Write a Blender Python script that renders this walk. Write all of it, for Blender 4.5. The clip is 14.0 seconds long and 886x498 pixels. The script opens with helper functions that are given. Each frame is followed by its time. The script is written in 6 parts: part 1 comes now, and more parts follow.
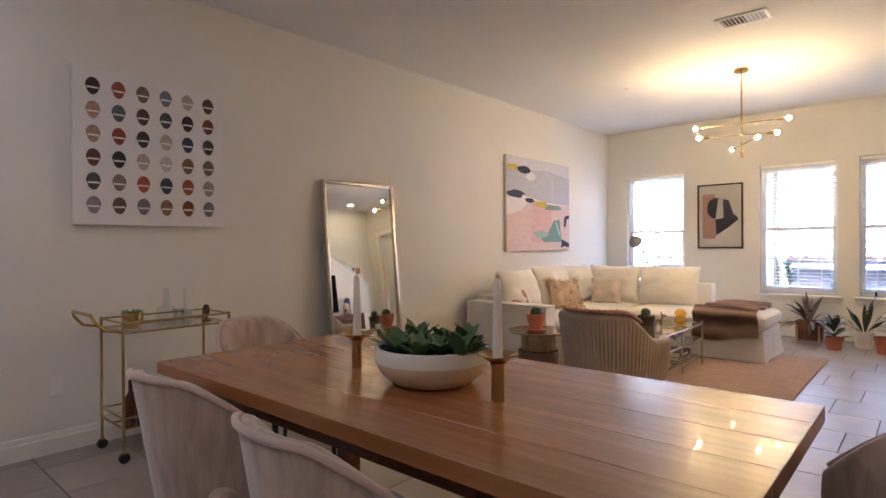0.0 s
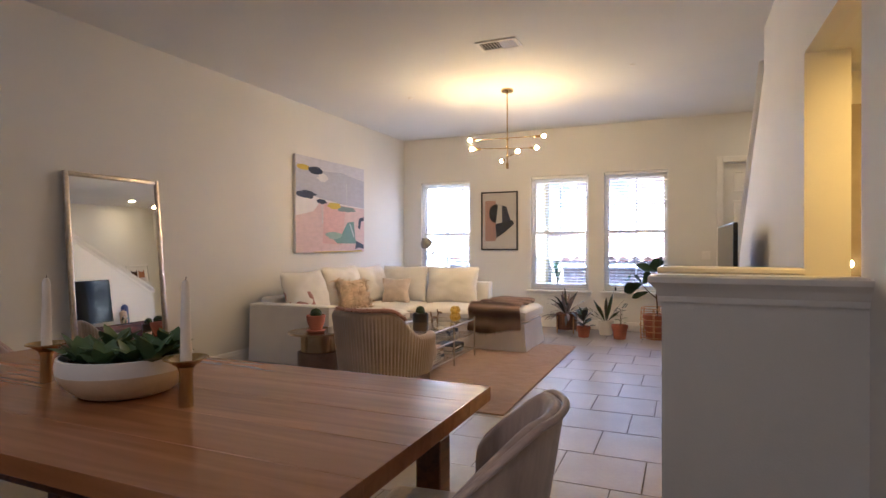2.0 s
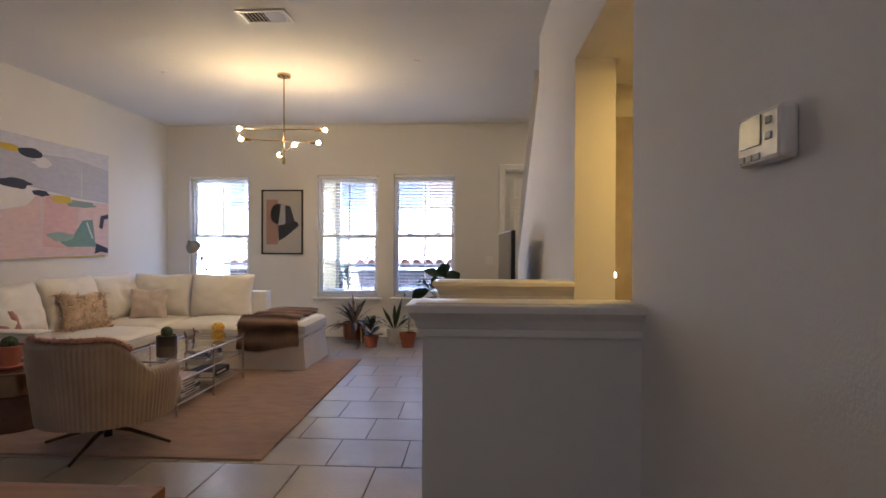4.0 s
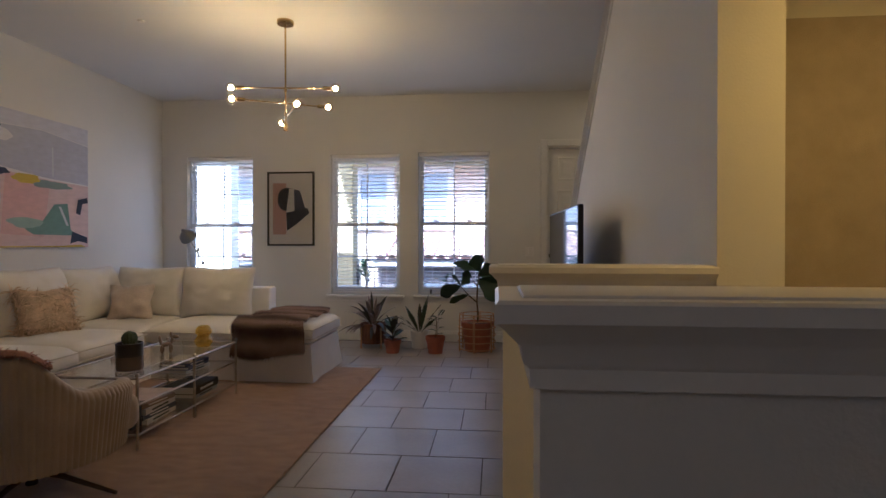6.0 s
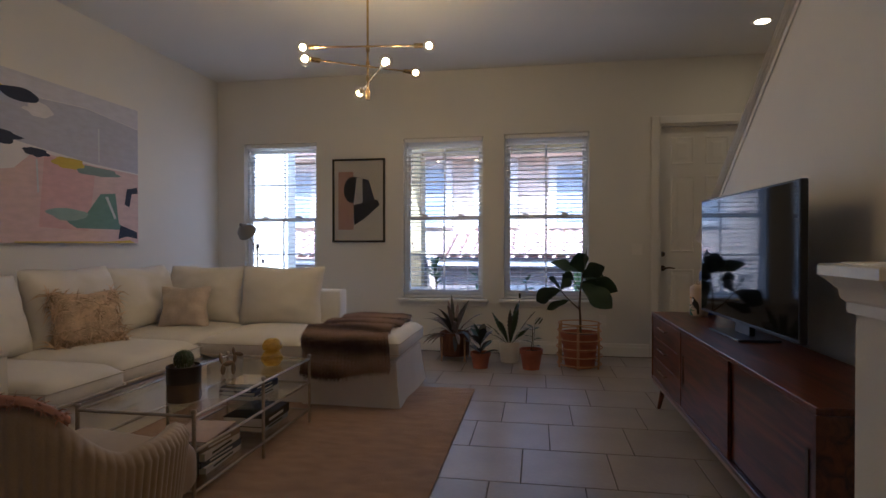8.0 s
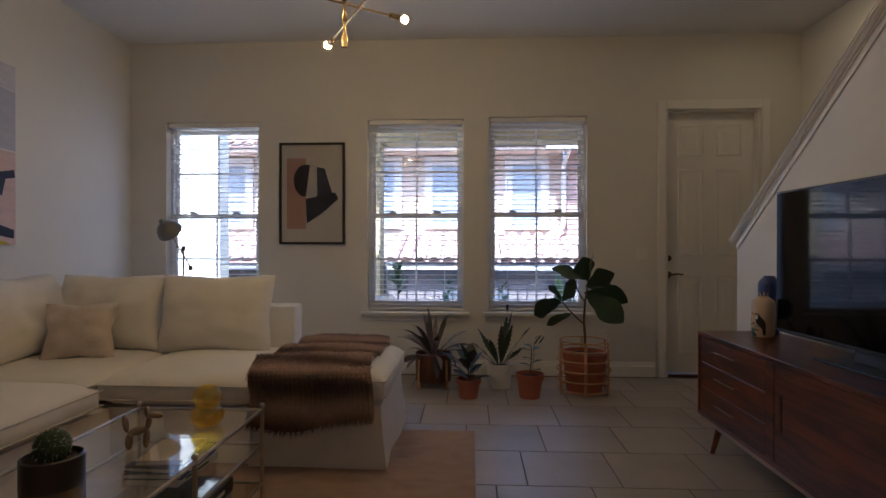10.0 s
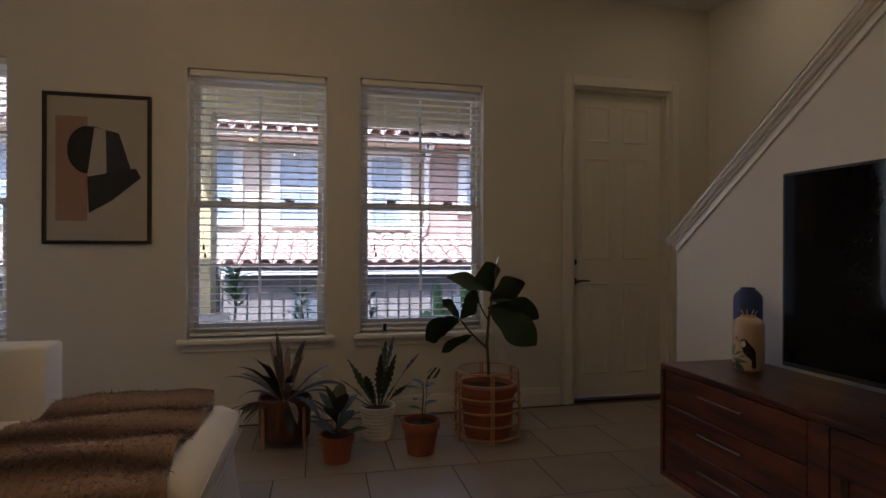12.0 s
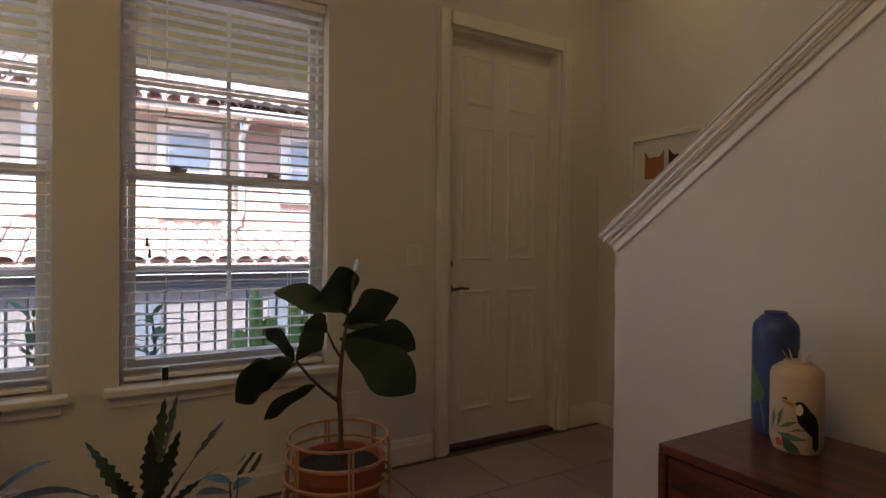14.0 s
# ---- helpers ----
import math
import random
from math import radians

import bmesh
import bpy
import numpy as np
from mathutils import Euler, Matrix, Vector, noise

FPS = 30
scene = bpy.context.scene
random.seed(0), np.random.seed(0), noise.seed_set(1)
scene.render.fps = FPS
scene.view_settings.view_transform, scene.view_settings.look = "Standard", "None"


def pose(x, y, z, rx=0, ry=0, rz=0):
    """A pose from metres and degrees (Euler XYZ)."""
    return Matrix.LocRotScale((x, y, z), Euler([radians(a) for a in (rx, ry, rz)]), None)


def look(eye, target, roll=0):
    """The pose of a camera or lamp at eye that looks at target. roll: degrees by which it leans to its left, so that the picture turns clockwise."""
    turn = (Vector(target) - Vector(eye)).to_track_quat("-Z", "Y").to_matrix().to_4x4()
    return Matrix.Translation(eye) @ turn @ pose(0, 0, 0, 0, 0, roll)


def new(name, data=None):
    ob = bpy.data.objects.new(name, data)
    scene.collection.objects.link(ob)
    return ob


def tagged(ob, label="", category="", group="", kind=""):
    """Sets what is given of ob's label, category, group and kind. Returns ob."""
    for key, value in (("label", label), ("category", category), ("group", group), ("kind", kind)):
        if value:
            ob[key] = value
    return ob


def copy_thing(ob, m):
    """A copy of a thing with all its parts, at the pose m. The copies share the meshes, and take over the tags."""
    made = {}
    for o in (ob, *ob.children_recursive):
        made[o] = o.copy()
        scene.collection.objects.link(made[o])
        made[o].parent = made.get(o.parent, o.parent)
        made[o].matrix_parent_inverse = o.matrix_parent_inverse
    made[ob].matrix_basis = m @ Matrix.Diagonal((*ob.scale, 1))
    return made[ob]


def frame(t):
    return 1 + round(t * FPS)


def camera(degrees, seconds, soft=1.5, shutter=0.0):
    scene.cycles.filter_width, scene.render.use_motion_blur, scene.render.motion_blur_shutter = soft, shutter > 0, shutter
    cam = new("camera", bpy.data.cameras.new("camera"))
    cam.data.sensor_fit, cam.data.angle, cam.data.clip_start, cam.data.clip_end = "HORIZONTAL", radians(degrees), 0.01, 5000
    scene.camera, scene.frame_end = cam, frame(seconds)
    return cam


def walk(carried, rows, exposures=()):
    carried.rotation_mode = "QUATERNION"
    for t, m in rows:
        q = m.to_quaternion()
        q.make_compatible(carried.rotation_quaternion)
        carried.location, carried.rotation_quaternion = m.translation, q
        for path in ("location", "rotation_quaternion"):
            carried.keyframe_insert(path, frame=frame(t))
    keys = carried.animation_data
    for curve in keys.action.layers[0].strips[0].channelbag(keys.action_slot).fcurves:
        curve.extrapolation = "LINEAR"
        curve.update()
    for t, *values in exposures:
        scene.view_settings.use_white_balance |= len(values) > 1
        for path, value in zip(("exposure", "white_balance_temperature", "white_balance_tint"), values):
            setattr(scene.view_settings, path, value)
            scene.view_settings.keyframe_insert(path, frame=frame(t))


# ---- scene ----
cam = camera(77.3, 14.0)
METRES, EYE, TILT, LEAN, TURN = 6.84, 1.283, 0.0, 0.0, 41.6
ROWS = [
    (0.0, 0.0, 0.0, 0.0, -0.0, -0.41, 0.39),
    (0.5, 0.014, -0.0057, 0.0009, -4.36, -0.41, 0.33),
    (1.0, 0.0286, -0.0112, 0.0016, -8.21, -0.42, 0.22),
    (1.5, 0.0426, -0.0143, 0.0001, -12.52, -0.34, 0.24),
    (2.0, 0.0575, -0.0168, -0.0004, -18.2, -0.35, 0.14),
    (2.5, 0.0764, -0.0144, 0.002, -25.82, -0.4, -0.07),
    (3.0, 0.0877, -0.0001, 0.0069, -32.92, -0.32, -0.13),
    (3.5, 0.1054, 0.0182, 0.0098, -38.39, -0.31, -0.19),
    (6.0, 0.2103, 0.183, -0.0095, -36.27, -0.45, 0.02),
    (6.5, 0.2159, 0.2204, -0.0109, -33.70, -0.5, -0.01),
    (7.0, 0.2183, 0.256, -0.0132, -32.43, -0.5, -0.02),
    (7.5, 0.2237, 0.2969, -0.0143, -31.70, -0.5, 0.03),
    (10.0, 0.2618, 0.4899, -0.0152, -38.74, -0.18, -0.08),
    (10.5, 0.2867, 0.5319, -0.0139, -41.23, -0.12, -0.03),
    (11.0, 0.3113, 0.5707, -0.0154, -43.09, -0.05, -0.1),
    (11.5, 0.3336, 0.6031, -0.0154, -50.26, -0.02, -0.19),
    (12.0, 0.3674, 0.6339, -0.0147, -54.2, -0.04, -0.17),
    (12.5, 0.4025, 0.6633, -0.0161, -59.52, -0.0, -0.31),
    (13.0, 0.4356, 0.6921, -0.0158, -66.98, -0.06, -0.35),
    (13.5, 0.4759, 0.7204, -0.0147, -69.95, -0.27, -0.22),
    (14.0, 0.5155, 0.745, -0.0129, -72.45, -0.53, -0.52),
]
walk(cam, [(t, pose(0, 0, EYE, TILT, LEAN, TURN) @ pose(METRES * x, METRES * y, METRES * z, 90 + pitch, roll, yaw)) for t, x, y, z, yaw, pitch, roll in ROWS],
     exposures=[(0.0, 4.13, 4480, 15), (3.5, 3.44, 4360, 15), (6.0, 2.52, 4330, 14), (7.5, 2.21, 4340, 14), (10.0, 2.10, 4480, 14), (12.0, 1.55, 4800, 14), (13.0, 1.68, 4900, 14), (14.0, 2.05, 5150, 13)])

# ---- world, sun, lamps ----
SUN_EL, SUN_AZ = 52.0, 200.0      # degrees; azimuth clockwise from +y
world = bpy.data.worlds.new("sky")
scene.world = world
world.use_nodes = True
wn = world.node_tree
sky = wn.nodes.new("ShaderNodeTexSky")
sky.sky_type = "NISHITA"
sky.sun_disc = False
sky.air_density, sky.dust_density, sky.ozone_density = 0.8, 4.0, 0.4
sky.sun_elevation, sky.sun_rotation = radians(SUN_EL), radians(SUN_AZ)
wn.links.new(sky.outputs["Color"], wn.nodes["Background"].inputs["Color"])
wn.nodes["Background"].inputs["Strength"].default_value = 0.15
sun_data = bpy.data.lights.new("sun", "SUN")
sun_data.energy, sun_data.angle, sun_data.color = 4.3, radians(0.6), (1.0, 0.86, 0.67)
sun = new("sun", sun_data)
sd = Vector((math.sin(radians(SUN_AZ)) * math.cos(radians(SUN_EL)), math.cos(radians(SUN_AZ)) * math.cos(radians(SUN_EL)), math.sin(radians(SUN_EL))))
sun.matrix_world = look(sd * 60, (0, 0, 0))
BULB, DOWN, HALL, KITCHEN, NIGHT = 6.4, 2.1, 10.0, 2.1, 22.0
DAY_FILL = 0.38                        # watts of the added lamp that tops up skylight at each window

# ---- materials ----
WALK_MATS = {}


def srgb(h):
    v = [int(h[i:i + 2], 16) / 255 for i in (0, 2, 4)]
    return tuple(c / 12.92 if c < 0.04045 else ((c + 0.055) / 1.055) ** 2.4 for c in v)


def mat(name, col, rough=0.6, metal=0.0, var=0.12, scale=3.0, bump=0.0, bscale=60.0, stretch=(1, 1, 1), sheen=0.0, coat=0.0, spec=0.5, rnd=0.0, isl=0.0):
    """A plain surface with variation of tone at two scales and fine relief."""
    if name in WALK_MATS:
        return WALK_MATS[name]
    if isinstance(col, str):
        col = srgb(col)
    m = bpy.data.materials.new(name)
    m.use_nodes = True
    nt = m.node_tree
    b = nt.nodes["Principled BSDF"]
    b.inputs["Roughness"].default_value, b.inputs["Metallic"].default_value = rough, metal
    b.inputs["Specular IOR Level"].default_value = spec
    b.inputs["Sheen Weight"].default_value, b.inputs["Coat Weight"].default_value = sheen, coat
    tc = nt.nodes.new("ShaderNodeTexCoord")
    mp = nt.nodes.new("ShaderNodeMapping")
    mp.inputs["Scale"].default_value = stretch
    nt.links.new(tc.outputs["Object"], mp.inputs["Vector"])
    n1 = nt.nodes.new("ShaderNodeTexNoise")
    n1.inputs["Scale"].default_value, n1.inputs["Detail"].default_value = scale, 6.0
    n2 = nt.nodes.new("ShaderNodeTexNoise")
    n2.inputs["Scale"].default_value, n2.inputs["Detail"].default_value = bscale, 4.0
    for n in (n1, n2):
        nt.links.new(mp.outputs["Vector"], n.inputs["Vector"])
    add = nt.nodes.new("ShaderNodeMath")
    add.operation = "MULTIPLY_ADD"
    add.inputs[1].default_value = 0.35
    nt.links.new(n2.outputs["Fac"], add.inputs[0])
    nt.links.new(n1.outputs["Fac"], add.inputs[2])
    last = add.outputs[0]
    for weight, node, out in ((rnd, "ShaderNodeObjectInfo", "Random"), (isl, "ShaderNodeNewGeometry", "Random Per Island")):
        if weight:
            g = nt.nodes.new(node)
            ma = nt.nodes.new("ShaderNodeMath")
            ma.operation = "MULTIPLY_ADD"
            ma.inputs[1].default_value = weight
            nt.links.new(g.outputs[out], ma.inputs[0])
            nt.links.new(last, ma.inputs[2])
            last = ma.outputs[0]
    r = nt.nodes.new("ShaderNodeValToRGB")
    lo, hi = tuple(max(0, c * (1 - var)) for c in col), tuple(min(1, c * (1 + var)) for c in col)
    r.color_ramp.elements[0].position, r.color_ramp.elements[0].color = 0.42, (*lo, 1)
    r.color_ramp.elements[1].position, r.color_ramp.elements[1].color = 0.95 + rnd + isl, (*hi, 1)
    nt.links.new(last, r.inputs["Fac"])
    nt.links.new(r.outputs["Color"], b.inputs["Base Color"])
    if bump:
        bp = nt.nodes.new("ShaderNodeBump")
        bp.inputs["Strength"].default_value, bp.inputs["Distance"].default_value = bump, 0.01
        nt.links.new(n2.outputs["Fac"], bp.inputs["Height"])
        nt.links.new(bp.outputs["Normal"], b.inputs["Normal"])
    WALK_MATS[name] = m
    return m


def banded(name, dark, light, way, step, wobble=1.5, sharp=0.5, rough=0.9):
    """Soft bands of two colours across one direction, with an uneven edge."""
    m = mat(name, light, rough, sheen=0.3 if rough > 0.8 else 0.0)
    nt = m.node_tree
    b = nt.nodes["Principled BSDF"]
    tc = nt.nodes.new("ShaderNodeTexCoord")
    dot = nt.nodes.new("ShaderNodeVectorMath")
    dot.operation = "DOT_PRODUCT"
    dot.inputs[1].default_value = [c * 2 * math.pi / step for c in way]
    nt.links.new(tc.outputs["Object"], dot.inputs[0])
    n = nt.nodes.new("ShaderNodeTexNoise")
    n.inputs["Scale"].default_value, n.inputs["Detail"].default_value = 0.9 / step, 5.0
    nt.links.new(tc.outputs["Object"], n.inputs["Vector"])
    ma = nt.nodes.new("ShaderNodeMath")
    ma.operation = "MULTIPLY_ADD"
    ma.inputs[1].default_value = wobble * 2
    nt.links.new(n.outputs["Fac"], ma.inputs[0])
    nt.links.new(dot.outputs["Value"], ma.inputs[2])
    si = nt.nodes.new("ShaderNodeMath")
    si.operation = "SINE"
    nt.links.new(ma.outputs[0], si.inputs[0])
    mr = nt.nodes.new("ShaderNodeMapRange")
    mr.inputs["From Min"].default_value, mr.inputs["From Max"].default_value = -sharp, sharp
    nt.links.new(si.outputs[0], mr.inputs["Value"])
    r = nt.nodes.new("ShaderNodeValToRGB")
    r.color_ramp.elements[0].color = (*srgb(dark), 1)
    r.color_ramp.elements[1].color = (*srgb(light), 1)
    nt.links.new(mr.outputs[0], r.inputs["Fac"])
    nt.links.new(r.outputs["Color"], b.inputs["Base Color"])
    return m


def wood(name, dark, light, rough=0.35, grain=(1.0, 12.0, 12.0), scale=2.2, coat=0.0, rnd=0.0):
    """Streaked timber; grain runs along the axis with the smallest stretch."""
    if name in WALK_MATS:
        return WALK_MATS[name]
    m = mat(name, light, rough, coat=coat)
    nt = m.node_tree
    b = nt.nodes["Principled BSDF"]
    tc = nt.nodes.new("ShaderNodeTexCoord")
    mp = nt.nodes.new("ShaderNodeMapping")
    mp.inputs["Scale"].default_value = grain
    nt.links.new(tc.outputs["Object"], mp.inputs["Vector"])
    vec = mp.outputs["Vector"]
    if rnd:
        oi = nt.nodes.new("ShaderNodeObjectInfo")
        sh = nt.nodes.new("ShaderNodeVectorMath")
        sc = nt.nodes.new("ShaderNodeMath")
        sc.operation = "MULTIPLY"
        sc.inputs[1].default_value = 37.0
        nt.links.new(oi.outputs["Random"], sc.inputs[0])
        nt.links.new(vec, sh.inputs[0])
        nt.links.new(sc.outputs[0], sh.inputs[1])
        vec = sh.outputs[0]
    n = nt.nodes.new("ShaderNodeTexNoise")
    n.inputs["Scale"].default_value, n.inputs["Detail"].default_value, n.inputs["Distortion"].default_value = scale, 9.0, 1.1
    nt.links.new(vec, n.inputs["Vector"])
    r = nt.nodes.new("ShaderNodeValToRGB")
    r.color_ramp.elements[0].position, r.color_ramp.elements[0].color = 0.33, (*srgb(dark), 1)
    r.color_ramp.elements[1].position, r.color_ramp.elements[1].color = 0.68, (*srgb(light), 1)
    nt.links.new(n.outputs["Fac"], r.inputs["Fac"])
    nt.links.new(r.outputs["Color"], b.inputs["Base Color"])
    bp = nt.nodes.new("ShaderNodeBump")
    bp.inputs["Strength"].default_value, bp.inputs["Distance"].default_value = 0.025, 0.002
    nt.links.new(n.outputs["Fac"], bp.inputs["Height"])
    nt.links.new(bp.outputs["Normal"], b.inputs["Normal"])
    return m


def glow(name, col, strength):
    m = bpy.data.materials.new(name)
    m.use_nodes = True
    b = m.node_tree.nodes["Principled BSDF"]
    b.inputs["Base Color"].default_value = (*col, 1)
    b.inputs["Emission Color"].default_value = (*col, 1)
    b.inputs["Emission Strength"].default_value = strength
    return m


def glass(name, col=(1, 1, 1), rough=0.0, ior=1.45):
    m = bpy.data.materials.new(name)
    m.use_nodes = True
    b = m.node_tree.nodes["Principled BSDF"]
    b.inputs["Base Color"].default_value = (*col, 1)
    b.inputs["Roughness"].default_value, b.inputs["IOR"].default_value = rough, ior
    b.inputs["Transmission Weight"].default_value = 1.0
    return m


def pane_glass(name, tint=(1, 1, 1), gloss=0.08):
    """A thin clear pane: mostly see-through, with a faint mirror sheen."""
    m = bpy.data.materials.new(name)
    m.use_nodes = True
    nt = m.node_tree
    nt.nodes.remove(nt.nodes["Principled BSDF"])
    t, g, x, f, p, q = (nt.nodes.new("ShaderNode" + k) for k in ("BsdfTransparent", "BsdfGlossy", "MixShader", "LayerWeight", "Math", "Math"))
    t.inputs["Color"].default_value = (*tint, 1)
    g.inputs["Roughness"].default_value = 0.02
    f.inputs["Blend"].default_value = 0.5
    p.operation, q.operation = "POWER", "MULTIPLY_ADD"
    p.inputs[1].default_value, q.inputs[1].default_value, q.inputs[2].default_value = 4.5, 0.75, gloss * 0.45
    nt.links.new(f.outputs["Facing"], p.inputs[0])
    nt.links.new(p.outputs[0], q.inputs[0])
    nt.links.new(q.outputs[0], x.inputs[0])
    nt.links.new(t.outputs[0], x.inputs[1])
    nt.links.new(g.outputs[0], x.inputs[2])
    nt.links.new(x.outputs[0], nt.nodes["Material Output"].inputs["Surface"])
    return m


WALL = mat("wall_paint", (0.73, 0.705, 0.655), 0.75, var=0.03, scale=1.2, bump=0.10, bscale=140)
CEIL = mat("ceiling_paint", (0.75, 0.74, 0.72), 0.85, var=0.03, scale=1.0, bump=0.16, bscale=90)
TRIM = mat("trim_paint", (0.80, 0.77, 0.72), 0.35, var=0.03, scale=4, bump=0.03, bscale=60)
TILE = mat("floor_tile", (0.30, 0.265, 0.235), 0.36, var=0.16, scale=2.6, bump=0.06, bscale=35, rnd=0.25)
GROUT = mat("grout", (0.10, 0.085, 0.075), 0.9, var=0.15, scale=8)
OAK = wood("table_wood", "8c5a30", "a06a3a", 0.27, (0.8, 10, 10), 1.6, coat=0.1, rnd=1.0)
OAKDARK = wood("table_end_wood", "3d2010", "6b3d20", 0.4, (14, 1.2, 14), 2.0)
WALNUT = wood("walnut", "2e1509", "6f381d", 0.33, (14, 1.0, 10), 1.7, coat=0.15, rnd=1.0)
VELVET = mat("mauve_velvet", "b09b8b", 0.8, var=0.34, scale=5, bump=0.08, bscale=220, stretch=(5, 5, 0.7), sheen=0.6)
CHANNEL = mat("taupe_velvet", "a89786", 0.8, var=0.2, scale=4, bump=0.08, bscale=220, sheen=0.5)
LINEN = mat("sofa_linen", (0.80, 0.765, 0.715), 0.9, var=0.04, scale=6, bump=0.22, bscale=320, sheen=0.25)
PIPING = mat("sofa_piping", (0.66, 0.61, 0.55), 0.9, var=0.08, scale=30, bump=0.2, bscale=300)
BRASS = mat("brass", (0.52, 0.39, 0.17), 0.27, 1.0, var=0.15, scale=20, bump=0.02, bscale=80)
NICKEL = mat("aged_silver", (0.52, 0.46, 0.38), 0.28, 1.0, var=0.2, scale=18)
BLACKMETAL = mat("black_metal", (0.03, 0.03, 0.033), 0.4, 0.6, var=0.2, scale=20)
DARKBRONZE = mat("dark_bronze", (0.10, 0.07, 0.05), 0.35, 0.9, var=0.2, scale=20)
TERRA = mat("terracotta", "9e5c42", 0.75, var=0.18, scale=9, bump=0.12, bscale=80)
SOIL = mat("soil", (0.03, 0.022, 0.016), 1.0, var=0.5, scale=40, bump=0.8, bscale=90)
WHITE = mat("white_glaze", (0.78, 0.75, 0.70), 0.3, var=0.04, scale=8)
CREAM = mat("cream_glaze", (0.66, 0.53, 0.35), 0.5, var=0.10, scale=10, bump=0.06, bscale=120)
WAX = mat("candle_wax", (0.80, 0.74, 0.66), 0.5, var=0.04, scale=10)
RUG = mat("rug_wool", (0.41, 0.265, 0.185), 1.0, var=0.24, scale=7, bump=0.8, bscale=260, stretch=(1.0, 2.2, 1), sheen=0.3)
PAPER = mat("paper", (0.75, 0.72, 0.66), 0.8, var=0.03, scale=8)
SCREEN = mat("tv_screen", (0.005, 0.005, 0.006), 0.05, var=0.1, scale=4, spec=0.16)
MIRROR = mat("mirror_silver", (0.86, 0.87, 0.86), 0.01, 1.0, var=0.01, scale=2)
VINYL = mat("window_vinyl", (0.84, 0.84, 0.83), 0.4, var=0.03, scale=6)
SLAT = mat("blind_slat", (0.87, 0.85, 0.81), 0.45, var=0.04, scale=9)
PANE = pane_glass("window_glass", (0.97, 0.98, 0.98), 0.07)
TGLASS = pane_glass("table_glass", (0.98, 0.99, 0.985), 0.11)
WICK = mat("wicker", "b98e62", 0.6, var=0.2, scale=14, bump=0.1, bscale=90)
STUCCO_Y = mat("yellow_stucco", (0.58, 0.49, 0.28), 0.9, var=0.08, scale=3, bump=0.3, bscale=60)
STUCCO_W = mat("cream_stucco", (0.48, 0.40, 0.32), 0.9, var=0.06, scale=2, bump=0.3, bscale=50)
STUCCO_P = mat("pink_stucco", (0.35, 0.245, 0.205), 0.9, var=0.08, scale=2, bump=0.3, bscale=50)
CLAY = mat("roof_tile", (0.45, 0.325, 0.28), 0.85, var=0.3, scale=5, bump=0.2, bscale=40, isl=0.35)
CONC = mat("concrete", (0.36, 0.35, 0.33), 0.9, var=0.15, scale=2, bump=0.2, bscale=40)


# ---- helpers for building ----
def thing(name, label, category, loc=(0, 0, 0), rz=0.0, group="", kind=""):
    ob = new(name)
    ob.empty_display_size = 0.05
    ob.matrix_world = pose(*loc, 0, 0, rz)
    return tagged(ob, label, category, group, kind)


def part(name, bm, material, parent=None, label="", smooth=None):
    """Links a bmesh as one mesh object under a thing or under a part."""
    bmesh.ops.recalc_face_normals(bm, faces=bm.faces)
    me = bpy.data.meshes.new(name)
    bm.to_mesh(me)
    bm.free()
    for m in (material if isinstance(material, (list, tuple)) else [material]):
        me.materials.append(m)
    if smooth is not None:
        me.shade_smooth()
        if smooth < 180:
            me.set_sharp_from_angle(angle=radians(smooth))
    ob = new(name, me)
    ob.parent = parent
    if label:
        ob["label"] = label
    return ob


def share(name, ob, parent, m):
    """One more piece on the mesh of ob, at the local pose m."""
    o = new(name, ob.data)
    o.parent = parent
    o.matrix_basis = m
    return o


def structure(ob, label, category):
    return tagged(ob, label, category, kind="structure")


def box(bm, x0, x1, y0, y1, z0, z1, r=0.0, seg=2, m=None):
    vs = bmesh.ops.create_cube(bm, size=1.0)["verts"]
    for v in vs:
        v.co = Vector(((x0 + x1) / 2 + v.co.x * (x1 - x0), (y0 + y1) / 2 + v.co.y * (y1 - y0), (z0 + z1) / 2 + v.co.z * (z1 - z0)))
        if m is not None:
            v.co = m @ v.co
    if r:
        es = list({e for v in vs for e in v.link_edges})
        bmesh.ops.bevel(bm, geom=es, offset=r, segments=seg, profile=0.5, affect="EDGES", clamp_overlap=True)
    return bm


def bx(*a, **k):
    return box(bmesh.new(), *a, **k)


def tube(bm, pts, rad, n=8, cap=True):
    """A round bar through the points; rad is one radius or one for each point."""
    pts = [Vector(p) for p in pts]
    rad = [rad] * len(pts) if isinstance(rad, (int, float)) else rad
    rings, side = [], None
    for i, p in enumerate(pts):
        d = (pts[min(i + 1, len(pts) - 1)] - pts[max(i - 1, 0)]).normalized()
        if side is None:
            side = d.orthogonal().normalized()
        side = (side - d * side.dot(d)).normalized()
        up = d.cross(side)
        rings.append([bm.verts.new(p + (side * math.cos(a) + up * math.sin(a)) * rad[i]) for a in (2 * math.pi * k / n for k in range(n))])
    for a, b in zip(rings, rings[1:]):
        for k in range(n):
            bm.faces.new((a[k], a[(k + 1) % n], b[(k + 1) % n], b[k]))
    if cap:
        bm.faces.new(rings[0][::-1])
        bm.faces.new(rings[-1])
    return bm


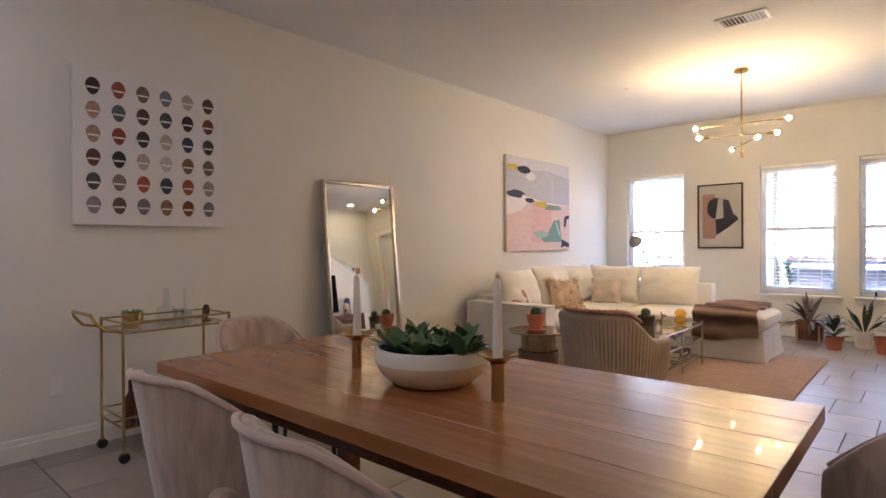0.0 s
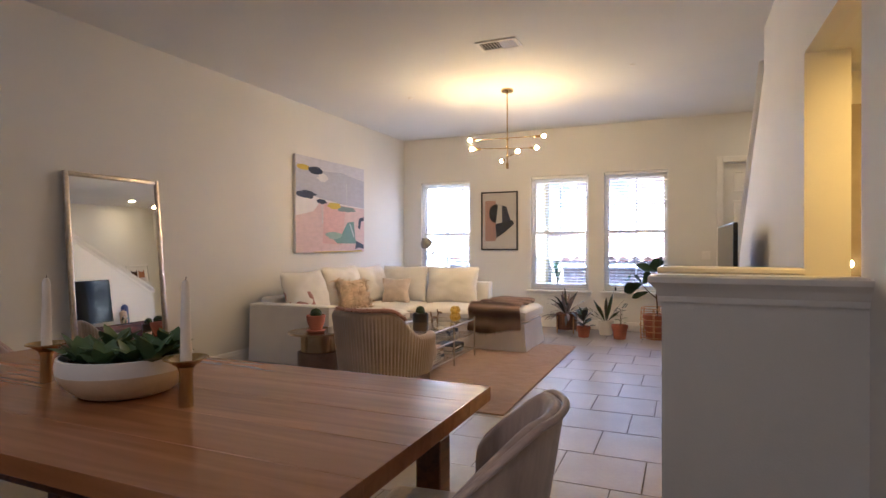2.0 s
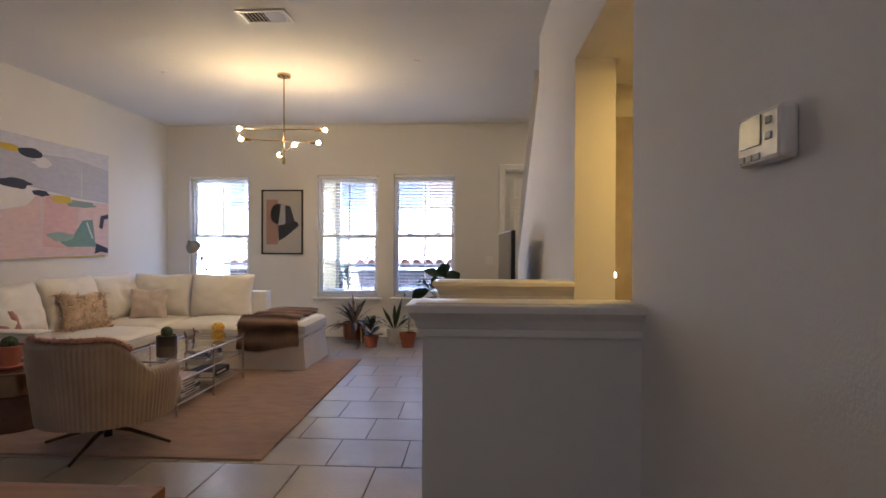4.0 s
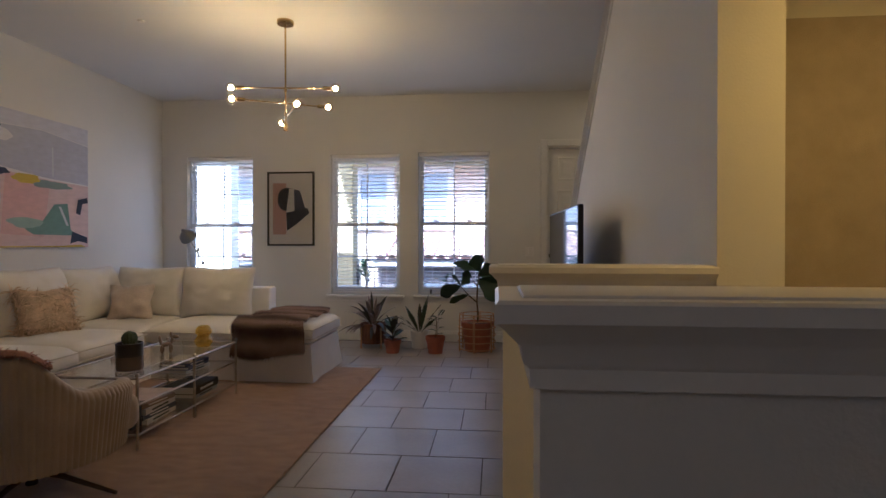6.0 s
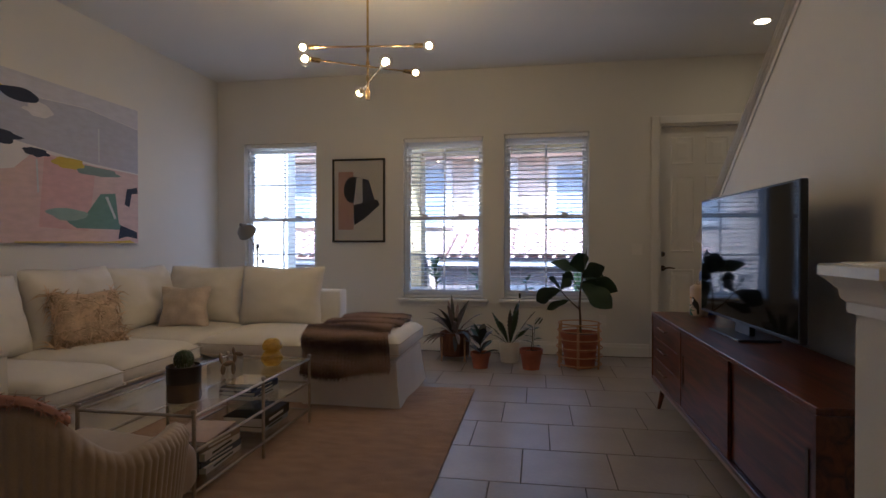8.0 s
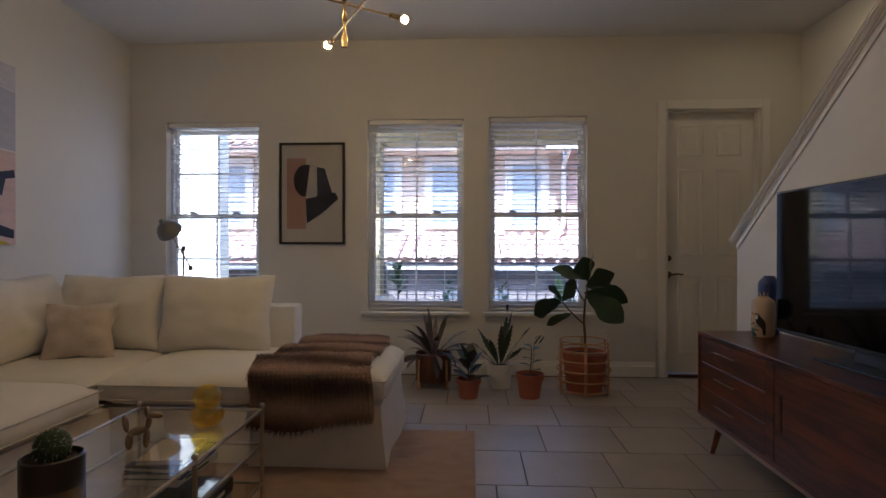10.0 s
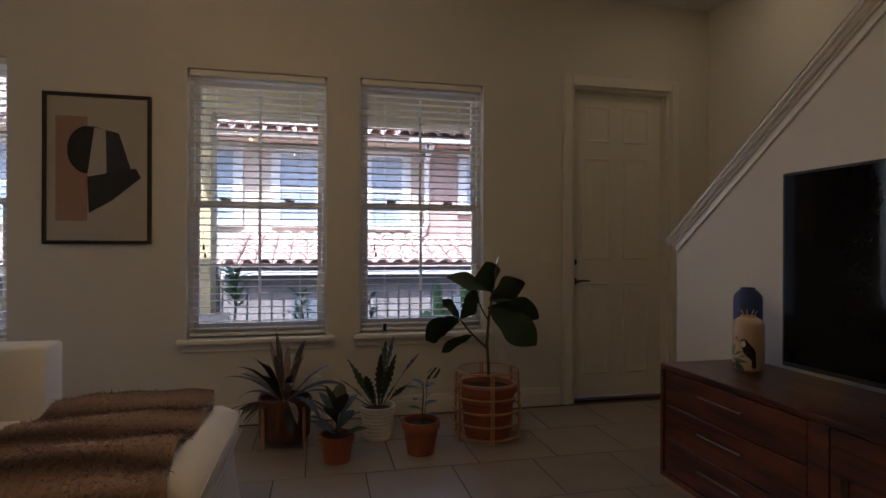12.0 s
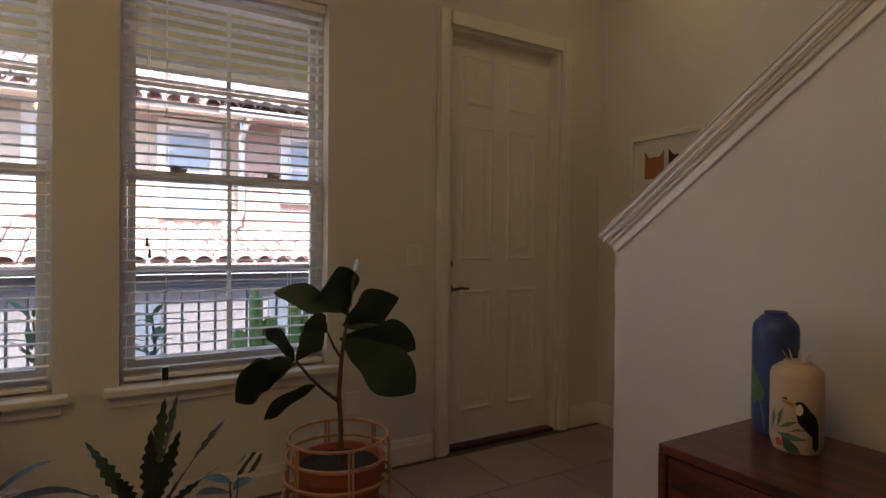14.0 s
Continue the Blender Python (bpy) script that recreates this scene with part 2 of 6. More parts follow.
def ring(bm, c, r, thick, n=32, k=8, m=None):
    c = Vector(c)
    pts = []
    for i in range(n):
        a = 2 * math.pi * i / n
        row = []
        for j in range(k):
            b = 2 * math.pi * j / k
            p = c + Vector(((r + thick * math.cos(b)) * math.cos(a), (r + thick * math.cos(b)) * math.sin(a), thick * math.sin(b)))
            row.append(bm.verts.new(m @ p if m else p))
        pts.append(row)
    for i in range(n):
        for j in range(k):
            bm.faces.new((pts[i][j], pts[(i + 1) % n][j], pts[(i + 1) % n][(j + 1) % k], pts[i][(j + 1) % k]))
    return bm


def lathe(bm, prof, c=(0, 0, 0), n=28, close=True):
    """Turns a profile of (radius, height) about a vertical axis."""
    c = Vector(c)
    rows = []
    for r, z in prof:
        if r < 1e-5:
            rows.append([bm.verts.new(c + Vector((0, 0, z)))] * n)
        else:
            rows.append([bm.verts.new(c + Vector((r * math.cos(2 * math.pi * k / n), r * math.sin(2 * math.pi * k / n), z))) for k in range(n)])
    for a, b in zip(rows, rows[1:]):
        for k in range(n):
            q = [a[k], a[(k + 1) % n], b[(k + 1) % n], b[k]]
            u = []
            for v in q:
                if v not in u:
                    u.append(v)
            if len(u) > 2:
                bm.faces.new(u)
    return bm


def turned(*a, **k):
    return lathe(bmesh.new(), *a, **k)


def cushion(bm, sx, sy, sz, m, n=14, pinch=0.10, puff=0.55, wave=0.012, seed=0):
    """A stuffed cushion: flat seam all round, full in the middle, corners drawn out, creased cloth."""
    top, bot = {}, {}
    for i in range(n + 1):
        for j in range(n + 1):
            u, v = 2 * i / n - 1, 2 * j / n - 1
            h = ((1 - abs(u) ** 2.6) * (1 - abs(v) ** 2.6)) ** puff
            k = 1 - pinch * (1 - abs(u * v)) * (abs(u) ** 3 * (1 - v * v) + abs(v) ** 3 * (1 - u * u))
            w = wave * (noise.noise(Vector((u * 2.1 + seed * 7.3, v * 2.1, seed))) + 0.25 * noise.noise(Vector((u * 3.6 + v * 2.2 + seed, v * 4.4 - u * 1.1, seed * 3.0))))
            for d, s in ((top, 1), (bot, -1)):
                if s < 0 and (i in (0, n) or j in (0, n)):
                    d[i, j] = top[i, j]
                    continue
                d[i, j] = bm.verts.new(m @ Vector((u * k * sx / 2, v * k * sy / 2, s * (h * sz / 2) + w * (1 + h))))
    for i in range(n):
        for j in range(n):
            bm.faces.new((top[i, j], top[i + 1, j], top[i + 1, j + 1], top[i, j + 1]))
            f = (bot[i, j], bot[i, j + 1], bot[i + 1, j + 1], bot[i + 1, j])
            if len(set(f)) > 2:
                bm.faces.new(list(dict.fromkeys(f)))
    return bm


def blade(bm, base, way, length, width, droop=0.3, n=6, fold=0.15, tip=1.0, belly=0.45, wavy=0.0, roll=0.0, teeth=0.0, waist=0.0):
    """A leaf: a folded strip along a drooping midrib, two faces wide."""
    p, d = Vector(base), Vector(way).normalized()
    side = d.cross(Vector((0, 0, 1)))
    side = side.normalized() if side.length > 1e-3 else Vector((1, 0, 0))
    if roll:
        side = Matrix.Rotation(radians(roll), 3, d) @ side
    rows = []
    for i in range(n + 1):
        s = i / n
        w = width / 2 * (math.sin(math.pi * min(1, s ** (math.log(0.5) / math.log(belly)))) ** 0.8 if 0 < s < 1 else 0.04 * tip)
        w *= (1 + teeth * math.sin(s * 62.0)) * (1 - waist * math.exp(-((s - 0.36) / 0.14) ** 2))
        up = side.cross(d).normalized()
        ww = wavy * math.sin(s * 9.0)
        rows.append([bm.verts.new(p - side * w + up * (w * fold + ww * w)), bm.verts.new(p), bm.verts.new(p + side * w + up * (w * fold - ww * w))])
        p = p + d * (length / n)
        d = (d + Vector((0, 0, -droop / n * (0.4 + s)))).normalized()
        side = (side - d * side.dot(d)).normalized()
    for a, b in zip(rows, rows[1:]):
        bm.faces.new((a[0], a[1], b[1], b[0]))
        bm.faces.new((a[1], a[2], b[2], b[1]))
    return bm


def slab(bm, pts, y0, y1):
    """A prism: the outline (x, z) drawn out along y."""
    a = [bm.verts.new((x, y0, z)) for x, z in pts]
    b = [bm.verts.new((x, y1, z)) for x, z in pts]
    bm.faces.new(a)
    bm.faces.new(b[::-1])
    for i in range(len(pts)):
        j = (i + 1) % len(pts)
        bm.faces.new((a[i], b[i], b[j], a[j]))
    return bm


def pierced(bm, x0, x1, z0, z1, y0, y1, holes):
    """A wall from y0 to y1 with openings (x0, x1, z0, z1) that go through it."""
    xs = sorted({x0, x1, *[h[0] for h in holes], *[h[1] for h in holes]})
    zs = sorted({z0, z1, *[h[2] for h in holes], *[h[3] for h in holes]})

    def full(i, j):
        if not (0 <= i < len(xs) - 1 and 0 <= j < len(zs) - 1):
            return False
        cx, cz = (xs[i] + xs[i + 1]) / 2, (zs[j] + zs[j + 1]) / 2
        return not any(h[0] < cx < h[1] and h[2] < cz < h[3] for h in holes)

    v = {}

    def g(i, j, y):
        if (i, j, y) not in v:
            v[i, j, y] = bm.verts.new((xs[i], y, zs[j]))
        return v[i, j, y]

    for i in range(len(xs) - 1):
        for j in range(len(zs) - 1):
            if not full(i, j):
                continue
            for y in (y0, y1):
                bm.faces.new((g(i, j, y), g(i + 1, j, y), g(i + 1, j + 1, y), g(i, j + 1, y)))
            for (di, dj), (a, b) in {(-1, 0): ((i, j), (i, j + 1)), (1, 0): ((i + 1, j), (i + 1, j + 1)), (0, -1): ((i, j), (i + 1, j)), (0, 1): ((i, j + 1), (i + 1, j + 1))}.items():
                if not full(i + di, j + dj):
                    bm.faces.new((g(*a, y0), g(*b, y0), g(*b, y1), g(*a, y1)))
    return bm


def crown(bm, prof, pts):
    """A moulding: a profile of (out, up) swept along level points, turning left-hand outwards, mitred."""
    pts = [Vector(p) for p in pts]
    rows = []
    for i, p in enumerate(pts):
        ns = []
        for a, b in ((i - 1, i), (i, i + 1)):
            if 0 <= a and b < len(pts):
                d = (pts[b] - pts[a]).normalized()
                ns.append(Vector((-d.y, d.x, 0)))
        o = sum(ns, Vector()) / len(ns)
        o = o / max(o.length_squared, 0.2)
        rows.append([bm.verts.new(p + o * q[0] + Vector((0, 0, q[1]))) for q in prof])
    for a, b in zip(rows, rows[1:]):
        for k in range(len(prof) - 1):
            bm.faces.new((a[k], a[k + 1], b[k + 1], b[k]))
    for r in (rows[0], rows[-1]):
        bm.faces.new(r)
    return bm


# ---- the room's shell ----
XW, XE, YN, YS, ZC = -4.12, 0.95, 8.83, -2.2, 3.11
XR = 2.08                       # far wall of the stair
WINDOWS = [(-3.78, -2.88, 0.582, 2.36), (-1.85, -0.95, 0.582, 2.37), (-0.72, 0.18, 0.585, 2.382)]
DOOR = (0.88, 1.73, 0.0, 2.44)
HALL_Y0, HALL_Y1, HALL_Z = 2.62, 3.86, 2.36
SLOPE, S_Y, S_Z, S_TOP = 0.735, 7.715, 1.20, 5.55
XS = 1.0                        # face of the stair wall

structure(part("floor", bx(XW - 0.12, 3.4, YS - 0.12, YN + 0.16, -0.2, -0.004), GROUT), "dark grout bed under the stone floor tiles", "floor")
structure(part("ceiling", bx(XW - 0.12, 3.4, YS - 0.12, YN + 0.16, ZC, ZC + 0.2), CEIL), "white matt plaster ceiling", "ceiling")
structure(part("wall_west", bx(XW - 0.12, XW, YS - 0.12, YN + 0.16, 0, ZC), WALL), "warm white painted plain wall", "wall")
structure(part("wall_south", bx(XW, 3.4, YS - 0.12, YS, 0, ZC), WALL), "warm white painted wall behind", "wall")
structure(part("wall_north", pierced(bmesh.new(), XW, 3.4, 0, ZC, YN, YN + 0.16, WINDOWS + [DOOR]), WALL), "warm white painted wall with three windows and a door", "wall")
bm = bx(XE, XE + 0.12, YS, 2.14, 0, ZC)
box(bm, XE + 0.014, XE + 0.12, 2.14, HALL_Y0, 0, ZC)
structure(part("wall_east_front", bm, WALL), "warm white painted wall with a thermostat", "wall")
structure(part("wall_header", bx(XS, XS + 0.12, HALL_Y0, HALL_Y1, HALL_Z, ZC), WALL), "painted header over the hall opening", "wall")
# stair wall with its raking top
pts = [(HALL_Y1, 0), (S_Y, 0), (S_Y, S_Z), (S_TOP, S_Z + SLOPE * (S_Y - S_TOP)), (S_TOP, ZC), (HALL_Y1, ZC)]
bm = bmesh.new()
a = [bm.verts.new((XS, y, z)) for y, z in pts]
b = [bm.verts.new((XS + 0.12, y, z)) for y, z in pts]
bm.faces.new(a)
bm.faces.new(b[::-1])
for i in range(len(pts)):
    j = (i + 1) % len(pts)
    bm.faces.new((a[i], b[i], b[j], a[j]))
structure(part("wall_stair", bm, WALL), "warm white stair wall with a raking top edge", "wall")
structure(part("wall_east_stair", bx(XR, XR + 0.12, HALL_Y1 + 0.12, YN, 0, ZC), WALL), "warm painted wall beside the stair", "wall")
structure(part("wall_hall_end", bx(3.28, 3.4, YS, YN, 0, ZC), WALL), "painted wall that closes the hall", "wall")
structure(part("wall_hall_far", bx(XS + 0.12, 1.22, HALL_Y1, HALL_Y1 + 0.12, 0, ZC), WALL), "painted return beside the hall opening", "wall")
structure(part("wall_hall_back", bx(1.22, 3.28, HALL_Y1 + 0.5, HALL_Y1 + 0.62, 0, ZC), WALL), "painted wall of the hall recess", "wall")
structure(part("wall_hall_near", bx(XE + 0.12, 3.28, HALL_Y0 - 0.12, HALL_Y0, 0, ZC), WALL), "painted near wall of the hall", "wall")
structure(part("ceiling_hall", bx(XS + 0.12, 3.28, HALL_Y0, HALL_Y1 + 0.5, HALL_Z, HALL_Z + 0.1), CEIL), "lowered white hall ceiling", "ceiling")

# mouldings
CAP = [(0.0, -0.10), (0.012, -0.10), (0.012, -0.078), (0.02, -0.07), (0.022, -0.052), (0.03, -0.044), (0.042, -0.030), (0.05, -0.024), (0.05, -0.004), (0.046, 0.0), (0.0, 0.0)]
BASE = [(0.0, 0.0), (0.016, 0.0), (0.016, 0.095), (0.012, 0.105), (0.010, 0.125), (0.006, 0.135), (0.0, 0.135)]


def half_wall(name, x0, y0, y1, top, x1=XE):
    w = structure(part(name, bx(x0, x1, y0, y1, 0, top - 0.012), WALL), "white half-height partition with a moulded cap", "wall")
    bm = bmesh.new()
    crown(bm, CAP, [(x1, y0, top), (x0, y0, top), (x0, y1, top), (x1, y1, top)])
    box(bm, x0 - 0.02, x1 - 0.002, y0 - 0.02, y1 + 0.02, top - 0.02, top + 0.004, r=0.003)
    part("cap_moulding", bm, TRIM, w, "white gloss moulded cap", 40)
    bm = bmesh.new()
    crown(bm, BASE, [(x1, y0, 0), (x0, y0, 0), (x0, y1, 0), (x1, y1, 0)])
    part("skirting", bm, TRIM, w)
    return w


half_wall("half_wall_1", 0.295, 2.515, 2.62, 1.16, XE + 0.014)
half_wall("half_wall_2", 0.275, 3.89, 4.01, 1.142, XS)

# raking cap of the stair wall
run = S_Y - S_TOP
ang = math.degrees(math.atan(SLOPE))
ln = run / math.cos(radians(ang))
bm = bmesh.new()
sa, ca = math.sin(radians(ang)), math.cos(radians(ang))
m0 = Matrix(((1, 0, 0, XS + 0.06), (0, -ca, sa, S_Y), (0, sa, ca, S_Z), (0, 0, 0, 1)))
box(bm, -0.088, 0.088, -0.030, ln, 0.052, 0.07, r=0.005, m=m0)
box(bm, -0.082, 0.082, -0.024, ln, 0.030, 0.0515, r=0.007, seg=3, m=m0)
box(bm, -0.073, 0.073, -0.014, ln, 0.010, 0.0295, r=0.005, m=m0)
box(bm, -0.067, 0.067, -0.006, ln, -0.03, 0.0095, r=0.003, m=m0)
structure(part("trim_stair_cap", bm, TRIM), "white gloss moulded cap on the raking stair wall", "trim")
# stair
bm = bmesh.new()
for i in range(12):
    box(bm, XS + 0.121, XR - 0.001, 7.45 - 0.265 * (i + 1), 7.45 - 0.265 * i, 0, 0.178 * (i + 1))
structure(part("stairs", bm, mat("stair_carpet", (0.36, 0.31, 0.25), 0.95, var=0.1, scale=9, bump=0.5, bscale=200)), "beige carpeted stair behind the raking wall", "stairs")

bm = bmesh.new()
crown(bm, BASE, [(XW, YN, 0), (XW, YS, 0)])
structure(part("baseboard_west", bm, TRIM), "white moulded skirting board", "baseboard")
bm = bmesh.new()
crown(bm, BASE, [(DOOR[0] - 0.09, YN, 0), (XW + 0.017, YN, 0)])
structure(part("baseboard_north", bm, TRIM), "white moulded skirting board", "baseboard")
bm = bmesh.new()
crown(bm, BASE, [(XR, 4.2, 0), (XR, YN - 0.001, 0)])
crown(bm, BASE, [(XR - 0.017, YN, 0), (DOOR[1] + 0.09, YN, 0)])
structure(part("baseboard_stair", bm, TRIM), "white moulded skirting board", "baseboard")
bm = bmesh.new()
crown(bm, BASE, [(XE, YS, 0), (XE, 2.14, 0)])
crown(bm, BASE, [(XE + 0.014, 2.141, 0), (XE + 0.014, 2.513, 0)])
crown(bm, BASE, [(XS, 4.07, 0), (XS, S_Y, 0)])
structure(part("baseboard_east", bm, TRIM), "white moulded skirting board", "baseboard")


# ---- windows, blinds and door ----
def window(i, x0, x1, z0, z1):
    w = thing(f"window_{i}", "white double-hung window with a muntin cross", "window", ((x0 + x1) / 2, YN + 0.11, z0), kind="structure")
    h, k = (x1 - x0) / 2, z1 - z0
    bm = bmesh.new()
    for a, b, c, d in ((-h, -h + 0.03, 0, k), (h - 0.03, h, 0, k), (-h + 0.03, h - 0.03, 0, 0.05), (-h + 0.03, h - 0.03, k - 0.045, k)):
        box(bm, a, b, -0.03, 0.045, c, d, r=0.004)
    part("window_frame", bm, VINYL, w)
    mid = k * 0.5
    for nm, a, b, y in (("lower_sash", 0.05, mid + 0.025, -0.028), ("upper_sash", mid - 0.02, k - 0.045, 0.008)):
        bm = bmesh.new()
        for p, q, c, d in ((-h + 0.031, -h + 0.062, a, b), (h - 0.062, h - 0.031, a, b), (-h + 0.062, h - 0.062, a, a + 0.04), (-h + 0.062, h - 0.062, b - 0.045, b)):
            box(bm, p, q, y, y + 0.03, c, d, r=0.003)
        s = part(nm, bm, VINYL, w)
        bm = bmesh.new()
        box(bm, -0.009, 0.009, y + 0.008, y + 0.022, a + 0.0405, b - 0.0455)
        mz = (a + b) / 2
        box(bm, -h + 0.0625, -0.0095, y + 0.008, y + 0.022, mz - 0.009, mz + 0.009)
        box(bm, 0.0095, h - 0.0625, y + 0.008, y + 0.022, mz - 0.009, mz + 0.009)
        part("muntin", bm, VINYL, s)
        bm = bmesh.new()
        box(bm, -h + 0.058, h - 0.058, y + 0.013, y + 0.017, a + 0.036, b - 0.042)
        g = part("pane", bm, PANE, s, "clear glass pane")
        g.visible_shadow = False
    for sx in (-0.22, 0.20):
        bm = bx(sx - 0.035, sx + 0.035, -0.045, -0.005, mid + 0.026, mid + 0.04, r=0.005)
        box(bm, sx - 0.05, sx + 0.01, -0.05, -0.03, mid + 0.0405, mid + 0.052, r=0.004)
        part("sash_lock", bm, NICKEL, w, "grey metal sash lock")
    # sill and apron
    bm = bx(-h - 0.055, h + 0.055, -0.165, -0.031, -0.036, -0.002, r=0.008)
    box(bm, -h - 0.03, h + 0.03, -0.128, -0.111, -0.085, -0.0365, r=0.004)
    part("window_sill", bm, TRIM, w, "white painted sill")
    return w


def blind(i, x0, x1, z0, z1):
    bl = thing("venetian_blind", "white horizontal slatted blind with its slats turned open", "blind", ((x0 + x1) / 2, YN + 0.045, z0), group="window blinds")
    h, k = (x1 - x0) / 2 - 0.012, z1 - z0
    part("headrail", bx(-h, h, -0.028, 0.03, k - 0.045, k - 0.003, r=0.004), SLAT, bl)
    part("bottom_rail", bx(-h + 0.004, h - 0.004, -0.025, 0.025, 0.012, 0.032, r=0.004), SLAT, bl)
    n = 37
    first = None
    for j in range(n):
        z = 0.06 + (k - 0.125) * j / (n - 1)
        if first is None:
            bm = bmesh.new()
            rows = []
            for s in range(5):
                y = -0.024 + 0.012 * s
                rows.append([bm.verts.new((x, y, 0.003 * (1 - ((s - 2) / 2) ** 2) + t)) for x in (-h + 0.003, h - 0.003) for t in (-0.0014, 0.0014)])
            for a, b in zip(rows, rows[1:]):
                for p, q in ((0, 2), (2, 3), (3, 1), (1, 0)):
                    bm.faces.new((a[p], a[q], b[q], b[p]))
            bm.faces.new([rows[0][p] for p in (0, 1, 3, 2)])
            bm.faces.new([rows[-1][p] for p in (0, 2, 3, 1)])
            first = part("slat", bm, SLAT, bl)
            first.matrix_basis = pose(0, 0, z, -1.5)
        else:
            share("slat", first, bl, pose(0, 0, z, -1.5 + 0.8 * math.sin(j * 2.3 + i)))
    for x in (-h * 0.62, h * 0.62):
        bm = bmesh.new()
        for y in (-0.026, 0.026):
            tube(bm, [(x, y, 0.03), (x, y, k - 0.04)], 0.0012, 5)
        part("ladder_cord", bm, SLAT, bl)
    bm = bmesh.new()
    for x, zz in ((-h + 0.09, 0.62), (-h + 0.10, 0.57)):
        tube(bm, [(x, -0.034, zz), (x, -0.034, k - 0.03)], 0.0012, 5)
    c = part("pull_cord", bm, SLAT, bl)
    bm = bmesh.new()
    for x, zz in ((-h + 0.09, 0.62), (-h + 0.10, 0.57)):
        lathe(bm, [(0, 0.005), (0.004, 0.003), (0.008, -0.03), (0, -0.034)], (x, -0.034, zz), 8)
    part("tassel", bm, DARKBRONZE, c, "dark wooden cord tassel")
    return bl


for i, (x0, x1, z0, z1) in enumerate(WINDOWS):
    window(i + 1, x0, x1, z0, z1)
    blind(i, x0, x1, z0, z1)
    # added area lamp inside the blind, standing in for more skylight
    fill_data = bpy.data.lights.new("window_daylight", "AREA")
    fill_data.shape, fill_data.size, fill_data.size_y = "RECTANGLE", x1 - x0 - 0.05, z1 - z0 - 0.08
    fill_data.energy, fill_data.color = DAY_FILL, (0.92, 0.95, 1.0)
    fill_lamp = new("window_daylight", fill_data)
    fill_lamp.matrix_world = look(((x0 + x1) / 2, YN + 0.012, (z0 + z1) / 2), ((x0 + x1) / 2, 0, (z0 + z1) / 2))

# front door: six raised panels in a cased opening
door = thing("door_1", "closed white six-panel front door with a dark lever handle", "door", (DOOR[0], YN + 0.06, 0), kind="structure")
dw, dh = DOOR[1] - DOOR[0], DOOR[3]
bm = bx(0.03, dw - 0.03, 0.02, 0.06, 0.02, dh - 0.03)
part("door_leaf", bm, TRIM, door)
pw = (dw - 0.06 - 0.33) / 2
for px in (0.03 + 0.11, 0.03 + 0.22 + pw):
    for z0, z1 in ((0.20, 0.92), (1.10, 1.90), (2.02, 2.31)):
        bm = bmesh.new()
        o = [(px, z0), (px + pw, z0), (px + pw, z1), (px, z1)]
        loops = []
        for ins, y in ((0.0, 0.0199), (0.010, 0.013), (0.026, 0.0192), (0.05, 0.0192), (0.075, 0.015)):
            loops.append([bm.verts.new((px + (pw - ins if q in (1, 2) else ins), y, (z1 - ins if q in (2, 3) else z0 + ins))) for q in range(4)])
        for a, b in zip(loops, loops[1:]):
            for q in range(4):
                bm.faces.new((a[q], a[(q + 1) % 4], b[(q + 1) % 4], b[q]))
        bm.faces.new(loops[-1])
        part("door_panel", bm, TRIM, door)
bm = bmesh.new()
for a, b, c, d in ((0, 0.029, 0, dh), (dw - 0.029, dw, 0, dh), (0.0295, dw - 0.0295, dh - 0.029, dh)):
    box(bm, a, b, -0.058, 0.09, c, d)
part("door_jamb", bm, TRIM, door)
bm = bmesh.new()
for a, b, c, d in ((-0.075, 0.008, 0.0, dh + 0.075), (dw - 0.008, dw + 0.075, 0.0, dh + 0.075), (0.0085, dw - 0.0085, dh - 0.008, dh + 0.075)):
    box(bm, a, b, -0.078, -0.0605, c, d, r=0.006)
    box(bm, a + (0.0 if b - a > 0.2 else 0.012), b - (0.0 if b - a > 0.2 else 0.012), -0.086, -0.0785, c, d - 0.012, r=0.003)
part("door_casing", bm, TRIM, door)
part("threshold", bx(0.03, dw - 0.03, -0.05, 0.02, 0.0, 0.018, r=0.004), wood("threshold_wood", "2a140a", "4c2716", 0.5), door, "dark wooden threshold")
for z, r in ((1.08, 0.027), (0.93, 0.030)):
    bm = bmesh.new()
    lathe(bm, [(0, 0.0), (r, 0.0), (r, 0.006), (r * 0.7, 0.012), (0.012, 0.014), (0.012, 0.032), (0, 0.032)], n=20)
    bmesh.ops.rotate(bm, verts=bm.verts, cent=(0, 0, 0), matrix=Matrix.Rotation(radians(90), 3, "X"))
    bmesh.ops.translate(bm, verts=bm.verts, vec=(0.058, 0.0199, z))
    k = part("door_handle" if z < 1 else "deadbolt", bm, DARKBRONZE, door, "dark bronze", 40)
    if z < 1:
        bm = tube(bmesh.new(), [(0.058, -0.02, z), (0.083, -0.028, z + 0.002), (0.123, -0.028, z + 0.008), (0.163, -0.026, z + 0.001), (0.178, -0.026, z + 0.008)], [0.010, 0.010, 0.008, 0.007, 0.005])
        part("lever", bm, DARKBRONZE, k, "", 60)

# wall plates, thermostat, ceiling fittings
def plate(loc, rz, kind):
    p = thing("light_switch" if kind else "wall_socket", "small white plastic wall plate", "switch" if kind else "socket", loc, rz)
    w = 0.055 if kind else 0.036
    part("plate", bx(-w, w, -0.007, 0, -0.058, 0.058, r=0.003), WHITE, p)
    for x in ((-0.024, 0.024) if kind else (0,)):
        part("rocker", bx(x - 0.016, x + 0.016, -0.011, -0.0072, -0.033, 0.033, r=0.002), WHITE, p)
    return p


